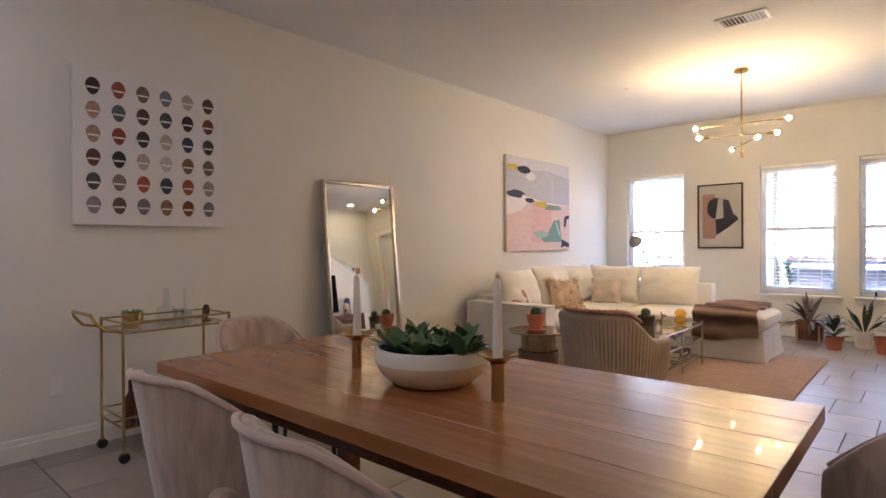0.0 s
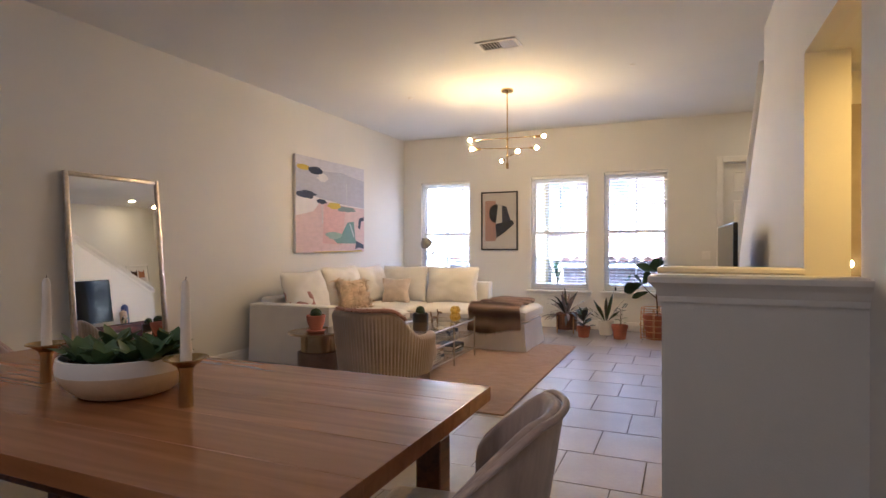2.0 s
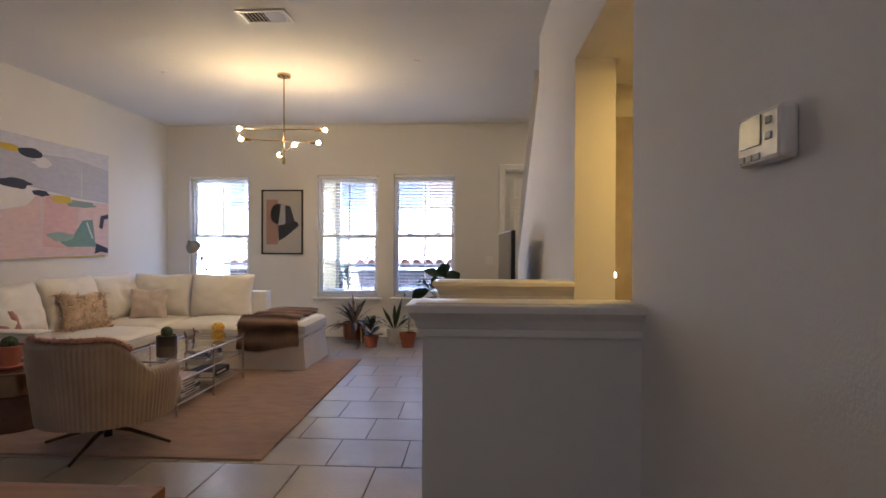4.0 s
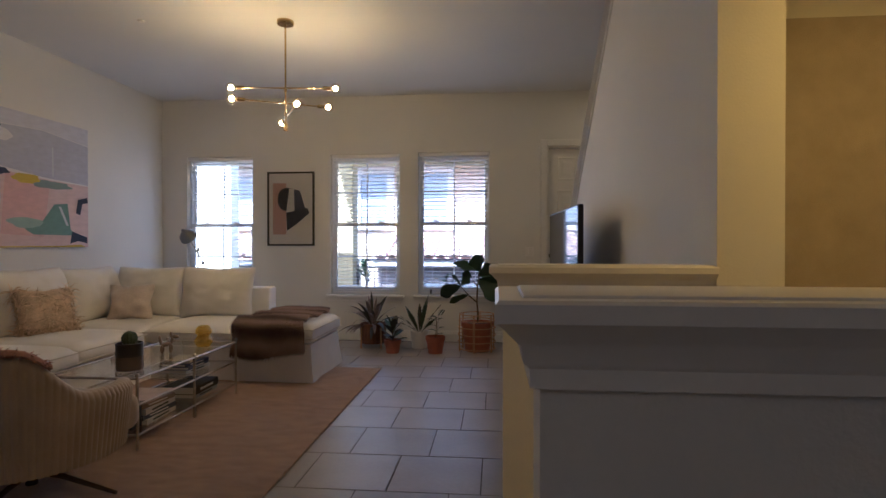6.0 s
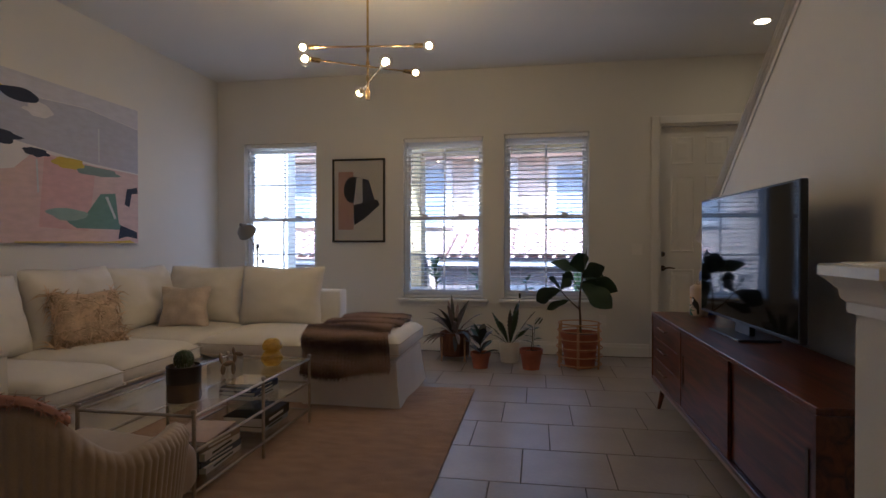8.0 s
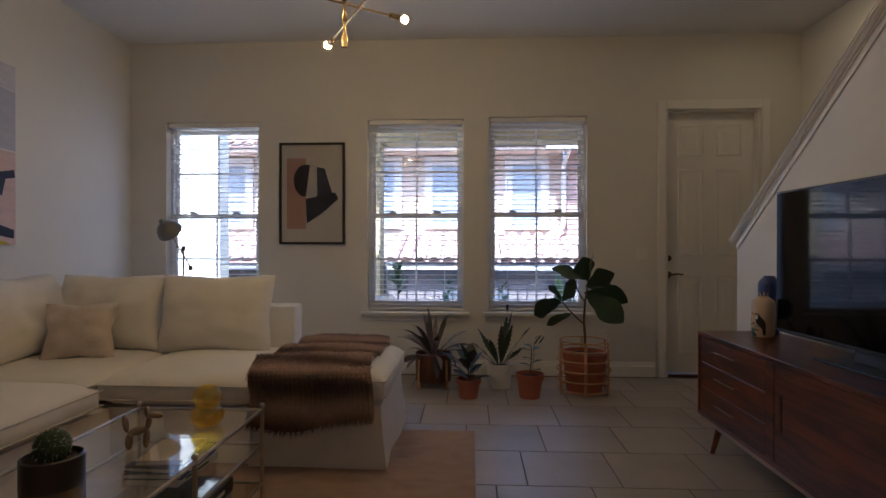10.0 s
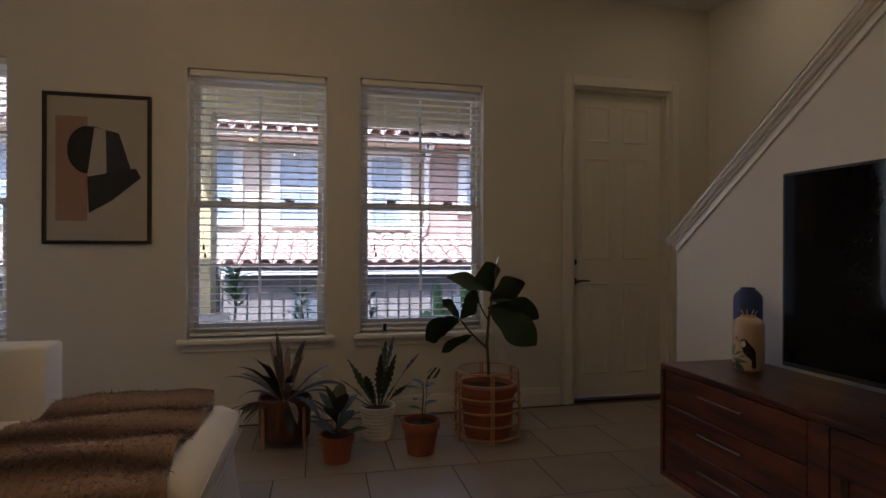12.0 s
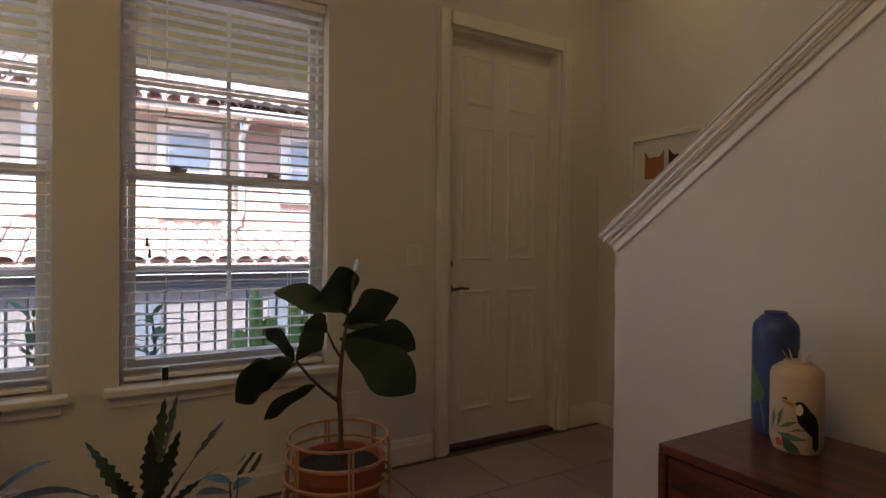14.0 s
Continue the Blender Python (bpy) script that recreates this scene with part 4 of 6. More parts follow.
paint("navy", "2b3148", [(0.58, -0.46), (0.79, -0.52), (0.79, -0.58), (0.66, -0.56), (0.55, -0.585)], -0.0048)
paint("stroke", "c8ccd0", [(0.325, 0.07), (0.34, 0.07), (0.337, 0.36), (0.322, 0.36)], -0.006)
paint("stroke", "c8ccd0", [(-0.265, -0.24), (-0.25, -0.24), (-0.262, 0.01), (-0.277, 0.01)], -0.006)
paint("yellow", "c3ab2c", [(-0.45, -h + 0.004), (0.77, -h + 0.004), (0.70, -h + 0.03), (0.45, -h + 0.018), (-0.45, -h + 0.014)], -0.0036)
paint("stroke", "c8ccd0", [(0.40, -0.22), (0.43, -0.215), (0.53, -0.40), (0.505, -0.41)], -0.006)

fr = thing("framed_print", "black-framed abstract print of a dark circle and angular shapes", "picture", (-2.368, YN - 0.012, 1.68))
w, h = 0.31, 0.475
bm = bmesh.new()
for a, b, c, d in ((-w, -w + 0.022, -h, h), (w - 0.022, w, -h, h), (-w + 0.022, w - 0.022, -h, -h + 0.022), (-w + 0.022, w - 0.022, h - 0.022, h)):
    box(bm, a, b, -0.02, 0.01, c, d, r=0.003)
part("frame", bm, mat("black_frame", (0.02, 0.018, 0.016), 0.4), fr)
part("sheet", bx(-w + 0.022, w - 0.022, -0.004, 0.004, -h + 0.022, h - 0.022), mat("print_paper", (0.58, 0.53, 0.49), 0.8, var=0.03), fr)
def shape(col, pts, y):
    bm = bmesh.new()
    flat(bm, pts, y)
    part("printed_shape", bm, mat("print_" + col, col, 0.8, var=0.08, scale=20), fr)
shape("b08a7c", [(-0.24, -0.33), (-0.06, -0.33), (-0.06, 0.33), (-0.24, 0.33)], -0.0052)
shape("211f27", [(-0.06 + 0.115 * math.cos(a), 0.12 + 0.15 * math.sin(a)) for a in (2 * math.pi * k / 36 for k in range(36))], -0.0064)
shape("3a3b4c", [(-0.03, 0.27), (0.12, 0.23), (0.20, -0.03), (0.05, -0.05)], -0.0076)
shape("bdb8b6", [(-0.02, 0.26), (0.045, 0.25), (0.05, -0.02), (-0.06, -0.04)], -0.0088)
shape("2a2a36", [(-0.06, -0.05), (0.22, 0.01), (0.25, -0.05), (0.09, -0.19), (-0.05, -0.28)], -0.01)
gl = part("glazing", bx(-w + 0.021, w - 0.021, -0.0135, -0.0125, -h + 0.021, h - 0.021), PANE, fr)
gl.visible_shadow = False

mi = thing("floor_mirror", "tall silver-framed mirror leaning against the wall", "mirror", (XW + 0.185, 3.40, 0.0), 90)
w, h = 0.43, 1.885
bm = bmesh.new()
for a, b, c, d in ((-w, -w + 0.04, 0, h), (w - 0.04, w, 0, h), (-w + 0.04, w - 0.04, 0, 0.04), (-w + 0.04, w - 0.04, h - 0.04, h)):
    box(bm, a, b, -0.022, 0.012, c, d, r=0.010, seg=3)
f = part("frame", bm, NICKEL, mi, "antiqued silver frame", 50)
f.matrix_basis = Matrix.Rotation(radians(-4.6), 4, "X")
g = part("mirror_glass", bx(-w + 0.039, w - 0.039, -0.006, 0.006, 0.039, h - 0.039), MIRROR, mi, "clear mirror glass")
g.matrix_basis = f.matrix_basis.copy()

pic = thing("small_picture", "white-framed picture with two brown animal shapes", "picture", (XR - 0.004, 8.30, 1.68), -90)
bm = bmesh.new()
for a, b, c, d in ((-0.26, -0.23, -0.19, 0.19), (0.23, 0.26, -0.19, 0.19), (-0.23, 0.23, -0.19, -0.16), (-0.23, 0.23, 0.16, 0.19)):
    box(bm, a, b, -0.02, 0, c, d, r=0.003)
part("frame", bm, TRIM, pic)
part("sheet", bx(-0.23, 0.23, -0.006, -0.001, -0.16, 0.16), PAPER, pic)
for cx, col in ((-0.08, "a5714a"), (0.09, "4a3020")):
    bm = bmesh.new()
    flat(bm, [(cx - 0.07, -0.08), (cx + 0.07, -0.08), (cx + 0.07, 0.09), (cx + 0.035, 0.05), (cx - 0.035, 0.05), (cx - 0.07, 0.09)], -0.0075)
    part("printed_shape", bm, mat("print_" + col, col, 0.8), pic)


# ---- living area: rug, sofa, tables ----
rug = thing("rug", "large terracotta pink wool rug", "rug", (-2.16, 5.69, 0))
part("rug_face", bx(-1.30, 1.30, -1.535, 1.535, 0.0005, 0.013, r=0.005), RUG, rug)


def seat_cushion(x0, x1, y0, y1, z0, z1, parent, seed):
    """Soft box: a fine grid over a bevelled block, crowned and dented."""
    bm = bmesh.new()
    n = 16
    sx, sy, h = (x1 - x0) / 2, (y1 - y0) / 2, (z1 - z0) / 2
    cx, cy, cz = (x0 + x1) / 2, (y0 + y1) / 2, (z0 + z1) / 2
    e = 0.26
    grid = {}
    for s in (1, -1):
        for i in range(n + 1):
            for j in range(n + 1):
                u, v = 2 * i / n - 1, 2 * j / n - 1
                u, v = math.copysign(abs(u) ** 0.72, u), math.copysign(abs(v) ** 0.72, v)
                w = noise.noise(Vector((u * 1.6 + seed, v * 1.6, seed * 2)))
                du, dv = max(0, abs(u) - (1 - e)) / e, max(0, abs(v) - (1 - e)) / e
                d = min(1.0, math.hypot(du, dv))
                drop = 1 - math.sqrt(max(0.0, 1 - d * d))
                z = h * (1 - 0.55 * drop) + (0.030 * (1 - u * u) * (1 - v * v) + 0.008 * w if s > 0 else 0)
                k = 1 - 0.025 * (du * dv)
                grid[s, i, j] = bm.verts.new((cx + u * sx * k, cy + v * sy * k, cz + s * z))
    for s in (1, -1):
        for i in range(n):
            for j in range(n):
                bm.faces.new((grid[s, i, j], grid[s, i + 1, j], grid[s, i + 1, j + 1], grid[s, i, j + 1]))
    edge = [(i, 0) for i in range(n)] + [(n, j) for j in range(n)] + [(i, n) for i in range(n, 0, -1)] + [(0, j) for j in range(n, 0, -1)]
    for a, b in zip(edge, edge[1:] + edge[:1]):
        bm.faces.new((grid[1, *a], grid[1, *b], grid[-1, *b], grid[-1, *a]))
    c = part("seat_cushion", bm, LINEN, parent, "", 60)
    for s in (1, -1):
        pts = [grid_pt for grid_pt in [(cx + (2 * a / n - 1) * sx * 1.004, cy + (2 * b / n - 1) * sy * 1.004, cz + s * h * 0.45) for a, b in edge]]
        pts.append(pts[0])
        part("welt", tube(bmesh.new(), pts, 0.004, 6), PIPING, c, "", 60)
    return c


def skirted_base(bm, x0, x1, y0, y1, z1, flare=0.015):
    """A slipcovered block: walls that flare and ripple slightly to a hem just off the floor."""
    n = 18
    per = []
    for (ax, ay), (bx_, by_) in (((x0, y0), (x1, y0)), ((x1, y0), (x1, y1)), ((x1, y1), (x0, y1)), ((x0, y1), (x0, y0))):
        for i in range(n):
            t = i / n
            per.append((ax + (bx_ - ax) * t, ay + (by_ - ay) * t))
    cx, cy = (x0 + x1) / 2, (y0 + y1) / 2
    rows = []
    for q in range(5):
        s = q / 4
        row = []
        for i, (x, y) in enumerate(per):
            f = (1 - s) ** 1.5 * flare * (1 + 0.8 * noise.noise(Vector((x * 3, y * 3, 1.7))))
            nx, ny = (1 if x > x1 - 1e-6 else -1 if x < x0 + 1e-6 else 0), (1 if y > y1 - 1e-6 else -1 if y < y0 + 1e-6 else 0)
            row.append(bm.verts.new((x + nx * f, y + ny * f, 0.014 + (z1 - 0.014) * s)))
        rows.append(row)
    m = len(per)
    for a, b in zip(rows, rows[1:]):
        for i in range(m):
            bm.faces.new((a[i], a[(i + 1) % m], b[(i + 1) % m], b[i]))
    bm.faces.new(rows[-1])
    bm.faces.new(rows[0][::-1])
    return bm


sofa = thing("sectional_sofa", "L-shaped off-white linen slipcovered sofa with loose cushions", "sofa", (0, 0, 0))
part("base", skirted_base(bmesh.new(), -4.02, -2.86, 5.13, 6.63, 0.30), LINEN, sofa, "", 40)
part("base", skirted_base(bmesh.new(), -4.02, -2.08, 6.632, 7.74, 0.30), LINEN, sofa, "", 40)
part("arm", skirted_base(bmesh.new(), -4.04, -2.99, 4.96, 5.129, 0.62, 0.012), LINEN, sofa, "", 40)
part("arm_pad", bx(-4.045, -2.985, 4.955, 5.14, 0.6205, 0.645, r=0.012, seg=3), LINEN, sofa, "", 60)
part("back_frame", bx(-4.05, -3.86, 5.141, 7.72, 0.3005, 0.70, r=0.035, seg=4), LINEN, sofa, "", 60)
part("back_frame", bx(-3.859, -2.13, 7.56, 7.74, 0.3005, 0.765, r=0.018, seg=3), LINEN, sofa, "", 60)
seat_cushion(-3.86, -2.78, 5.145, 5.69, 0.302, 0.475, sofa, 1.0)
seat_cushion(-3.86, -2.81, 5.695, 6.50, 0.302, 0.475, sofa, 2.0)
seat_cushion(-3.86, -2.93, 6.505, 7.56, 0.302, 0.475, sofa, 3.0)
seat_cushion(-2.925, -2.06, 6.60, 7.56, 0.302, 0.475, sofa, 4.0)


def back_cushion(x, y, rz, w, h, lean, seed, material=LINEN, thick=0.29, z=0.45, pinch=0.075):
    m = pose(x, y, z, 0, 0, rz) @ pose(0, 0, 0, 90 - lean) @ Matrix.Translation((0, h / 2, thick * 0.28))
    return cushion(bmesh.new(), w, h, thick, m, n=26, pinch=pinch, wave=0.014, seed=seed)


for x, y, rz, w, h, ln_, sd_ in ((-3.68, 5.50, 90, 0.74, 0.53, 17, 1), (-3.68, 6.26, 90, 0.78, 0.56, 15, 2), (-3.70, 7.01, 90, 0.76, 0.54, 17, 3),
                                (-3.36, 7.40, 0, 0.76, 0.53, 15, 4), (-2.61, 7.40, 0, 0.78, 0.53, 12, 5)):
    part("back_cushion", back_cushion(x, y, rz, w, h, ln_, sd_), LINEN, sofa, "", 70)

SILVER = mat("champagne_satin", (0.60, 0.51, 0.44), 0.42, var=0.2, scale=5, bump=0.06, bscale=60, sheen=0.4)
PINKV = mat("dusty_pink_velvet", "a9796f", 0.85, var=0.2, scale=7, bump=0.1, bscale=200, sheen=0.6)
IKAT = mat("brown_patterned_cloth", "8d7a5c", 0.9, var=0.5, scale=16, bump=0.1, bscale=150)


def throw_pillow(label, x, y, z, rz, size, lean, material, seed, thick=0.16):
    p = thing("throw_pillow", label, "pillow", (x, y, z), rz, group="sofa pillows")
    m = pose(0, 0, 0, 90 - lean) @ Matrix.Translation((0, size / 2, thick * 0.3))
    part("cover", cushion(bmesh.new(), size * 1.1, size, thick, m, n=16, pinch=0.14, wave=0.018, seed=seed), material, p, "", 70)
    return p


throw_pillow("champagne satin pillow on the sofa corner", -3.30, 7.00, 0.47, 22, 0.36, 20, SILVER, 11)
throw_pillow("dusty pink velvet pillow against the sofa arm", -3.60, 5.30, 0.47, 62, 0.34, 22, PINKV, 12)


def fur(bm, pts, length, width, rng, lie=(0, 0, 0), wild=0.8):
    """Tufts: thin bent blades from each (point, normal)."""
    for p, nrm in pts:
        d = (nrm + Vector((rng.uniform(-wild, wild), rng.uniform(-wild, wild), rng.uniform(-wild, wild * 0.5))) + Vector(lie)).normalized()
        ln_ = length * rng.uniform(0.6, 1.25)
        s = d.cross(Vector((rng.uniform(-1, 1), rng.uniform(-1, 1), rng.uniform(-1, 1)))).normalized() * width / 2
        q = p + d * ln_ * 0.55
        e = p + d * ln_ + Vector((0, 0, -0.25 * ln_))
        a, b, c, f, g = (bm.verts.new(v) for v in (p - s, p + s, q - s * 0.8, q + s * 0.8, e))
        bm.faces.new((a, b, f, c))
        bm.faces.new((c, f, g))
    return bm


rng = random.Random(9)
FURG = mat("grey_beige_fur", "bba78d", 0.95, var=0.6, scale=9, isl=0.7, sheen=0.3)
FURB = banded("brown_fur", "543b32", "b29582", (0.05, 1.0, 1.0), 0.27, 1.4, 1.0)
FURP = mat("pink_fur", "b48a7c", 0.95, var=0.25, scale=12, isl=0.4, sheen=0.3)
fp = throw_pillow("shaggy grey beige fur pillow on the sofa", -3.40, 6.10, 0.47, 62, 0.40, 24, FURG, 13)
me = fp.children[0].data
pts = []
for f in me.polygons:
    for _ in range(20):
        vs = [me.vertices[v].co for v in f.vertices]
        wts = [rng.random() for _ in vs]
        pts.append((sum((v * q for v, q in zip(vs, wts)), Vector()) / sum(wts), f.normal.copy()))
tagged(part("fur_pile", fur(bmesh.new(), pts, 0.115, 0.0085, rng, (0, 0, 0.1), 1.0), FURG, fp), kind="stuff")

# ottoman end with a fur throw
ot = thing("ottoman", "off-white linen slipcovered ottoman at the end of the sofa", "ottoman", (0, 0, 0))
part("base", skirted_base(bmesh.new(), -2.03, -1.36, 6.61, 7.45, 0.34, 0.03), LINEN, ot, "", 40)
seat_cushion(-2.05, -1.33, 6.58, 7.47, 0.342, 0.52, ot, 6.0)
thr = thing("fur_throw", "striped brown faux fur throw draped over the ottoman", "throw", (0, 0, 0))
bm = bmesh.new()
rows, norms = [], []
NU, NV = 26, 44
for j in range(NV + 1):
    s = j / NV * 1.28
    row = []
    for i in range(NU + 1):
        u = i / NU
        x = -2.03 + 0.59 * u + 0.02 * math.sin(s * 7) + 0.06 * s * (u - 0.4)
        wv = 0.017 * math.sin(s * 19 + u * 2.2) + 0.012 * noise.noise(Vector((u * 4, s * 5, 2)))
        if s < 0.86:
            y, z = 7.46 - s, 0.548 + wv + 0.010 * math.sin(u * 3.1)
        elif s < 0.98:
            a = (s - 0.86) / 0.12 * math.pi / 2
            y, z = 6.60 - 0.075 * math.sin(a) + wv * 0.2, 0.548 - 0.075 * (1 - math.cos(a)) + wv
        else:
            y, z = 6.525 + wv + 0.01 * math.sin(u * 12), 0.473 - (s - 0.98) * (0.72 + 0.1 * math.sin(u * 5))
        row.append(bm.verts.new((x, y, z)))
    rows.append(row)
for a, b in zip(rows, rows[1:]):
    for i in range(NU):
        bm.faces.new((a[i], a[i + 1], b[i + 1], b[i]))
bmesh.ops.recalc_face_normals(bm, faces=bm.faces)
pts = []
for f in bm.faces:
    n_ = f.normal if f.normal.dot(Vector((0, -0.5, 1))) > 0 else -f.normal
    for _ in range(34):
        wts = [rng.random() for _ in f.verts]
        pts.append((sum((v.co * q for v, q in zip(f.verts, wts)), Vector()) / sum(wts), n_.copy()))
ret = bmesh.ops.solidify(bm, geom=list(bm.faces), thickness=-0.008)
part("backing", bm, FURB, thr, "", 60)
tagged(part("fur_pile", fur(bmesh.new(), pts, 0.043, 0.0026, rng, (0, -0.9, -0.5), 0.5), FURB, thr), kind="stuff")

# coffee table
ct = thing("coffee_table", "two-tier glass coffee table in an aged silver frame", "table", (-2.13, 5.57, 0.013))
CW, CL, CH = 0.29, 0.62, 0.43
for sx in (-1, 1):
    for y in (-CL, 0, CL):
        lg = part("leg", tube(bmesh.new(), [(sx * CW, y, 0.0), (sx * CW, y, CH)], 0.009, 10), NICKEL, ct)
        part("finial", turned([(0, 0.0), (0.012, 0.002), (0.014, 0.010), (0.008, 0.018), (0, 0.02)], (sx * CW, y, CH), 12), NICKEL, lg, "", 60)
for z in (0.085, 0.262, CH - 0.012):
    bm = bmesh.new()
    lp = [(-CW, -CL, z), (CW, -CL, z), (CW, CL, z), (-CW, CL, z), (-CW, -CL, z)]
    for a, b in zip(lp, lp[1:]):
        tube(bm, [a, b], 0.0075, 8)
    part("rail", bm, NICKEL, ct)
    if z != 0.262:
        part("glass_shelf", bx(-CW + 0.009, CW - 0.009, -CL + 0.009, CL - 0.009, z - 0.003, z + 0.005), TGLASS, ct, "clear glass").visible_shadow = False
    else:
        part("glass_shelf", bx(-CW + 0.009, CW - 0.009, 0.0, CL - 0.009, z - 0.003, z + 0.005), TGLASS, ct, "clear glass").visible_shadow = False
GT = 0.013 + CH - 0.007


def book(x, y, z, l, w, h, col, rz, label):
    b = thing("book", label, "book", (x, y, z), rz, group="coffee table books")
    cov = mat("cover_" + col, col, 0.5, var=0.12, scale=14)
    bm = bx(-w, w, -l, l, 0, 0.003)
    box(bm, -w, w, -l, l, h - 0.003, h)
    box(bm, w - 0.004, w, -l, l, 0.0031, h - 0.0031)
    part("cover", bm, cov, b)
    part("pages", bx(-w + 0.004, w - 0.0045, -l + 0.004, l - 0.004, 0.0032, h - 0.0032), PAPER, b, "cream page block")
    part("title_bar", bx(w + 0.0002, w + 0.0012, -l * 0.6, l * 0.5, h * 0.35, h * 0.65), PAPER if sum(srgb(col)) < 0.8 else BLACKMETAL, b)
    return h


z = 0.013 + 0.0905
for col, l, w, h, r in (("c9c2b8", 0.17, 0.13, 0.03, 3), ("41485c", 0.17, 0.125, 0.028, -2), ("cfc9c1", 0.165, 0.125, 0.035, 2), ("8d7c6c", 0.16, 0.12, 0.03, -4), ("b9a397", 0.155, 0.115, 0.022, 5)):
    z += book(-2.03, 5.28, z, l, w, h, col, r, "hardback picture book in a stack") + 0.0005
z = 0.013 + 0.0905
for col, l, w, h, r in (("9aa0a8", 0.16, 0.12, 0.03, 0), ("1f1e20", 0.17, 0.125, 0.055, 1)):
    z += book(-2.03, 5.86, z, l, w, h, col, r, "thick dark hardback book lying flat") + 0.0005
z = 0.013 + 0.2675
for col, l, w, h, r in (("b8bcc2", 0.15, 0.11, 0.025, -3), ("33406a", 0.15, 0.11, 0.022, 2), ("2d3a63", 0.145, 0.105, 0.02, -4), ("c8b48a", 0.12, 0.09, 0.018, 6)):
    z += book(-2.08, 5.86, z, l, w, h, col, r, "small hardback book on the middle shelf") + 0.0005
z = 0.013 + 0.0905
for y, col in ((5.03, "3d4652"), (5.065, "5f6a73"), (5.095, "2f3b49")):
    b = thing("book", "upright hardback book at the table end", "book", (-2.0, y, z), group="coffee table books")
    part("cover", bx(-0.08, 0.08, -0.013, 0.013, 0, 0.13, r=0.002), mat("cover_" + col, col, 0.5), b)

can = thing("cactus_vase", "dark two-tone glass vase holding a small cactus", "vase", (-2.04, 5.17, GT), 0)
part("vase", turned([(0, 0), (0.075, 0), (0.078, 0.01), (0.078, 0.085)], n=30), mat("smoked_bronze", (0.22, 0.17, 0.13), 0.2, 0.4), can, "bronze tinted lower half", 40)
part("band", turned([(0.0785, 0.0855), (0.0785, 0.165), (0.072, 0.168), (0.070, 0.15)], n=30), mat("dark_glaze", (0.03, 0.025, 0.022), 0.3), can, "dark upper half", 40)
part("soil", turned([(0, 0.155), (0.071, 0.155)], n=20), SOIL, can)
CACT = mat("cactus_skin", (0.05, 0.085, 0.04), 0.7, var=0.3, scale=14, bump=0.2)


def cactus(parent, x, y, z, r, h, ribs=14):
    bm = bmesh.new()
    rows = []
    for j in range(11):
        s = j / 10
        rr = r * math.sqrt(max(0.0, 1 - (2 * s - 0.9) ** 2 / 1.25)) if s < 1 else 0.004
        rows.append([bm.verts.new((x + rr * (1 + 0.10 * (k % 2)) * math.cos(math.pi * k / ribs), y + rr * (1 + 0.10 * (k % 2)) * math.sin(math.pi * k / ribs), z + h * s)) for k in range(2 * ribs)])
    for a, b in zip(rows, rows[1:]):
        for k in range(2 * ribs):
            bm.faces.new((a[k], a[(k + 1) % (2 * ribs)], b[(k + 1) % (2 * ribs)], b[k]))
    bm.faces.new(rows[-1])
    part("cactus", bm, CACT, parent, "ribbed green cactus", 40)
    pr = random.Random(3)
    pts = [(Vector((x + r * math.cos(a) * math.sin(t), y + r * math.sin(a) * math.sin(t), z + h * (0.5 - 0.5 * math.cos(t)))), Vector((math.cos(a) * math.sin(t), math.sin(a) * math.sin(t), -math.cos(t)))) for a, t in ((pr.uniform(0, 6.28), pr.uniform(0.8, 3.0)) for _ in range(220))]
    part("spines", fur(bmesh.new(), pts, r * 0.35, 0.0016, pr), PAPER, parent)


cactus(can, 0, 0, 0.155, 0.042, 0.085)
orn = thing("bronze_figurine", "small bronze balloon-dog figurine on the glass", "ornament", (-2.11, 5.68, GT), 25)
bm = bmesh.new()
for (x, y, z), (rx, ry, rz_), lean in (((-0.030, -0.012, 0.030), (0.013, 0.012, 0.030), 0), ((-0.030, 0.014, 0.030), (0.013, 0.012, 0.030), 0), ((0.026, -0.012, 0.034), (0.012, 0.012, 0.034), 0), ((0.026, 0.014, 0.034), (0.012, 0.012, 0.034), 0),
                                       ((-0.002, 0, 0.064), (0.034, 0.015, 0.015), -12), ((-0.042, 0, 0.094), (0.011, 0.010, 0.034), -10), ((0.034, 0, 0.092), (0.011, 0.011, 0.026), 8), ((0.056, 0, 0.116), (0.026, 0.012, 0.012), 14), ((0.028, -0.010, 0.132), (0.008, 0.008, 0.022), -8), ((0.028, 0.010, 0.132), (0.008, 0.008, 0.022), -8)):
    m = pose(x, y, z, 0, lean) @ Matrix.Diagonal((rx, ry, rz_, 1))
    bmesh.ops.create_uvsphere(bm, u_segments=14, v_segments=10, radius=1.0, matrix=m)
part("body", bm, mat("weathered_bronze", (0.33, 0.25, 0.18), 0.35, 0.8, var=0.3, scale=30), orn, "", 60)
am = thing("amber_vase", "amber glass vase of stacked bubbles", "vase", (-1.98, 5.95, GT))
part("body", turned([(0, 0.004), (0.045, 0.002), (0.064, 0.03), (0.066, 0.05), (0.05, 0.082), (0.042, 0.088), (0.058, 0.105), (0.060, 0.125), (0.046, 0.152), (0.036, 0.158), (0.034, 0.162), (0.030, 0.158), (0.04, 0.15), (0.054, 0.125), (0.052, 0.107), (0.036, 0.09), (0.044, 0.08), (0.060, 0.05), (0.058, 0.032), (0.04, 0.010), (0, 0.010)], n=32), AMBER, am, "", 60)
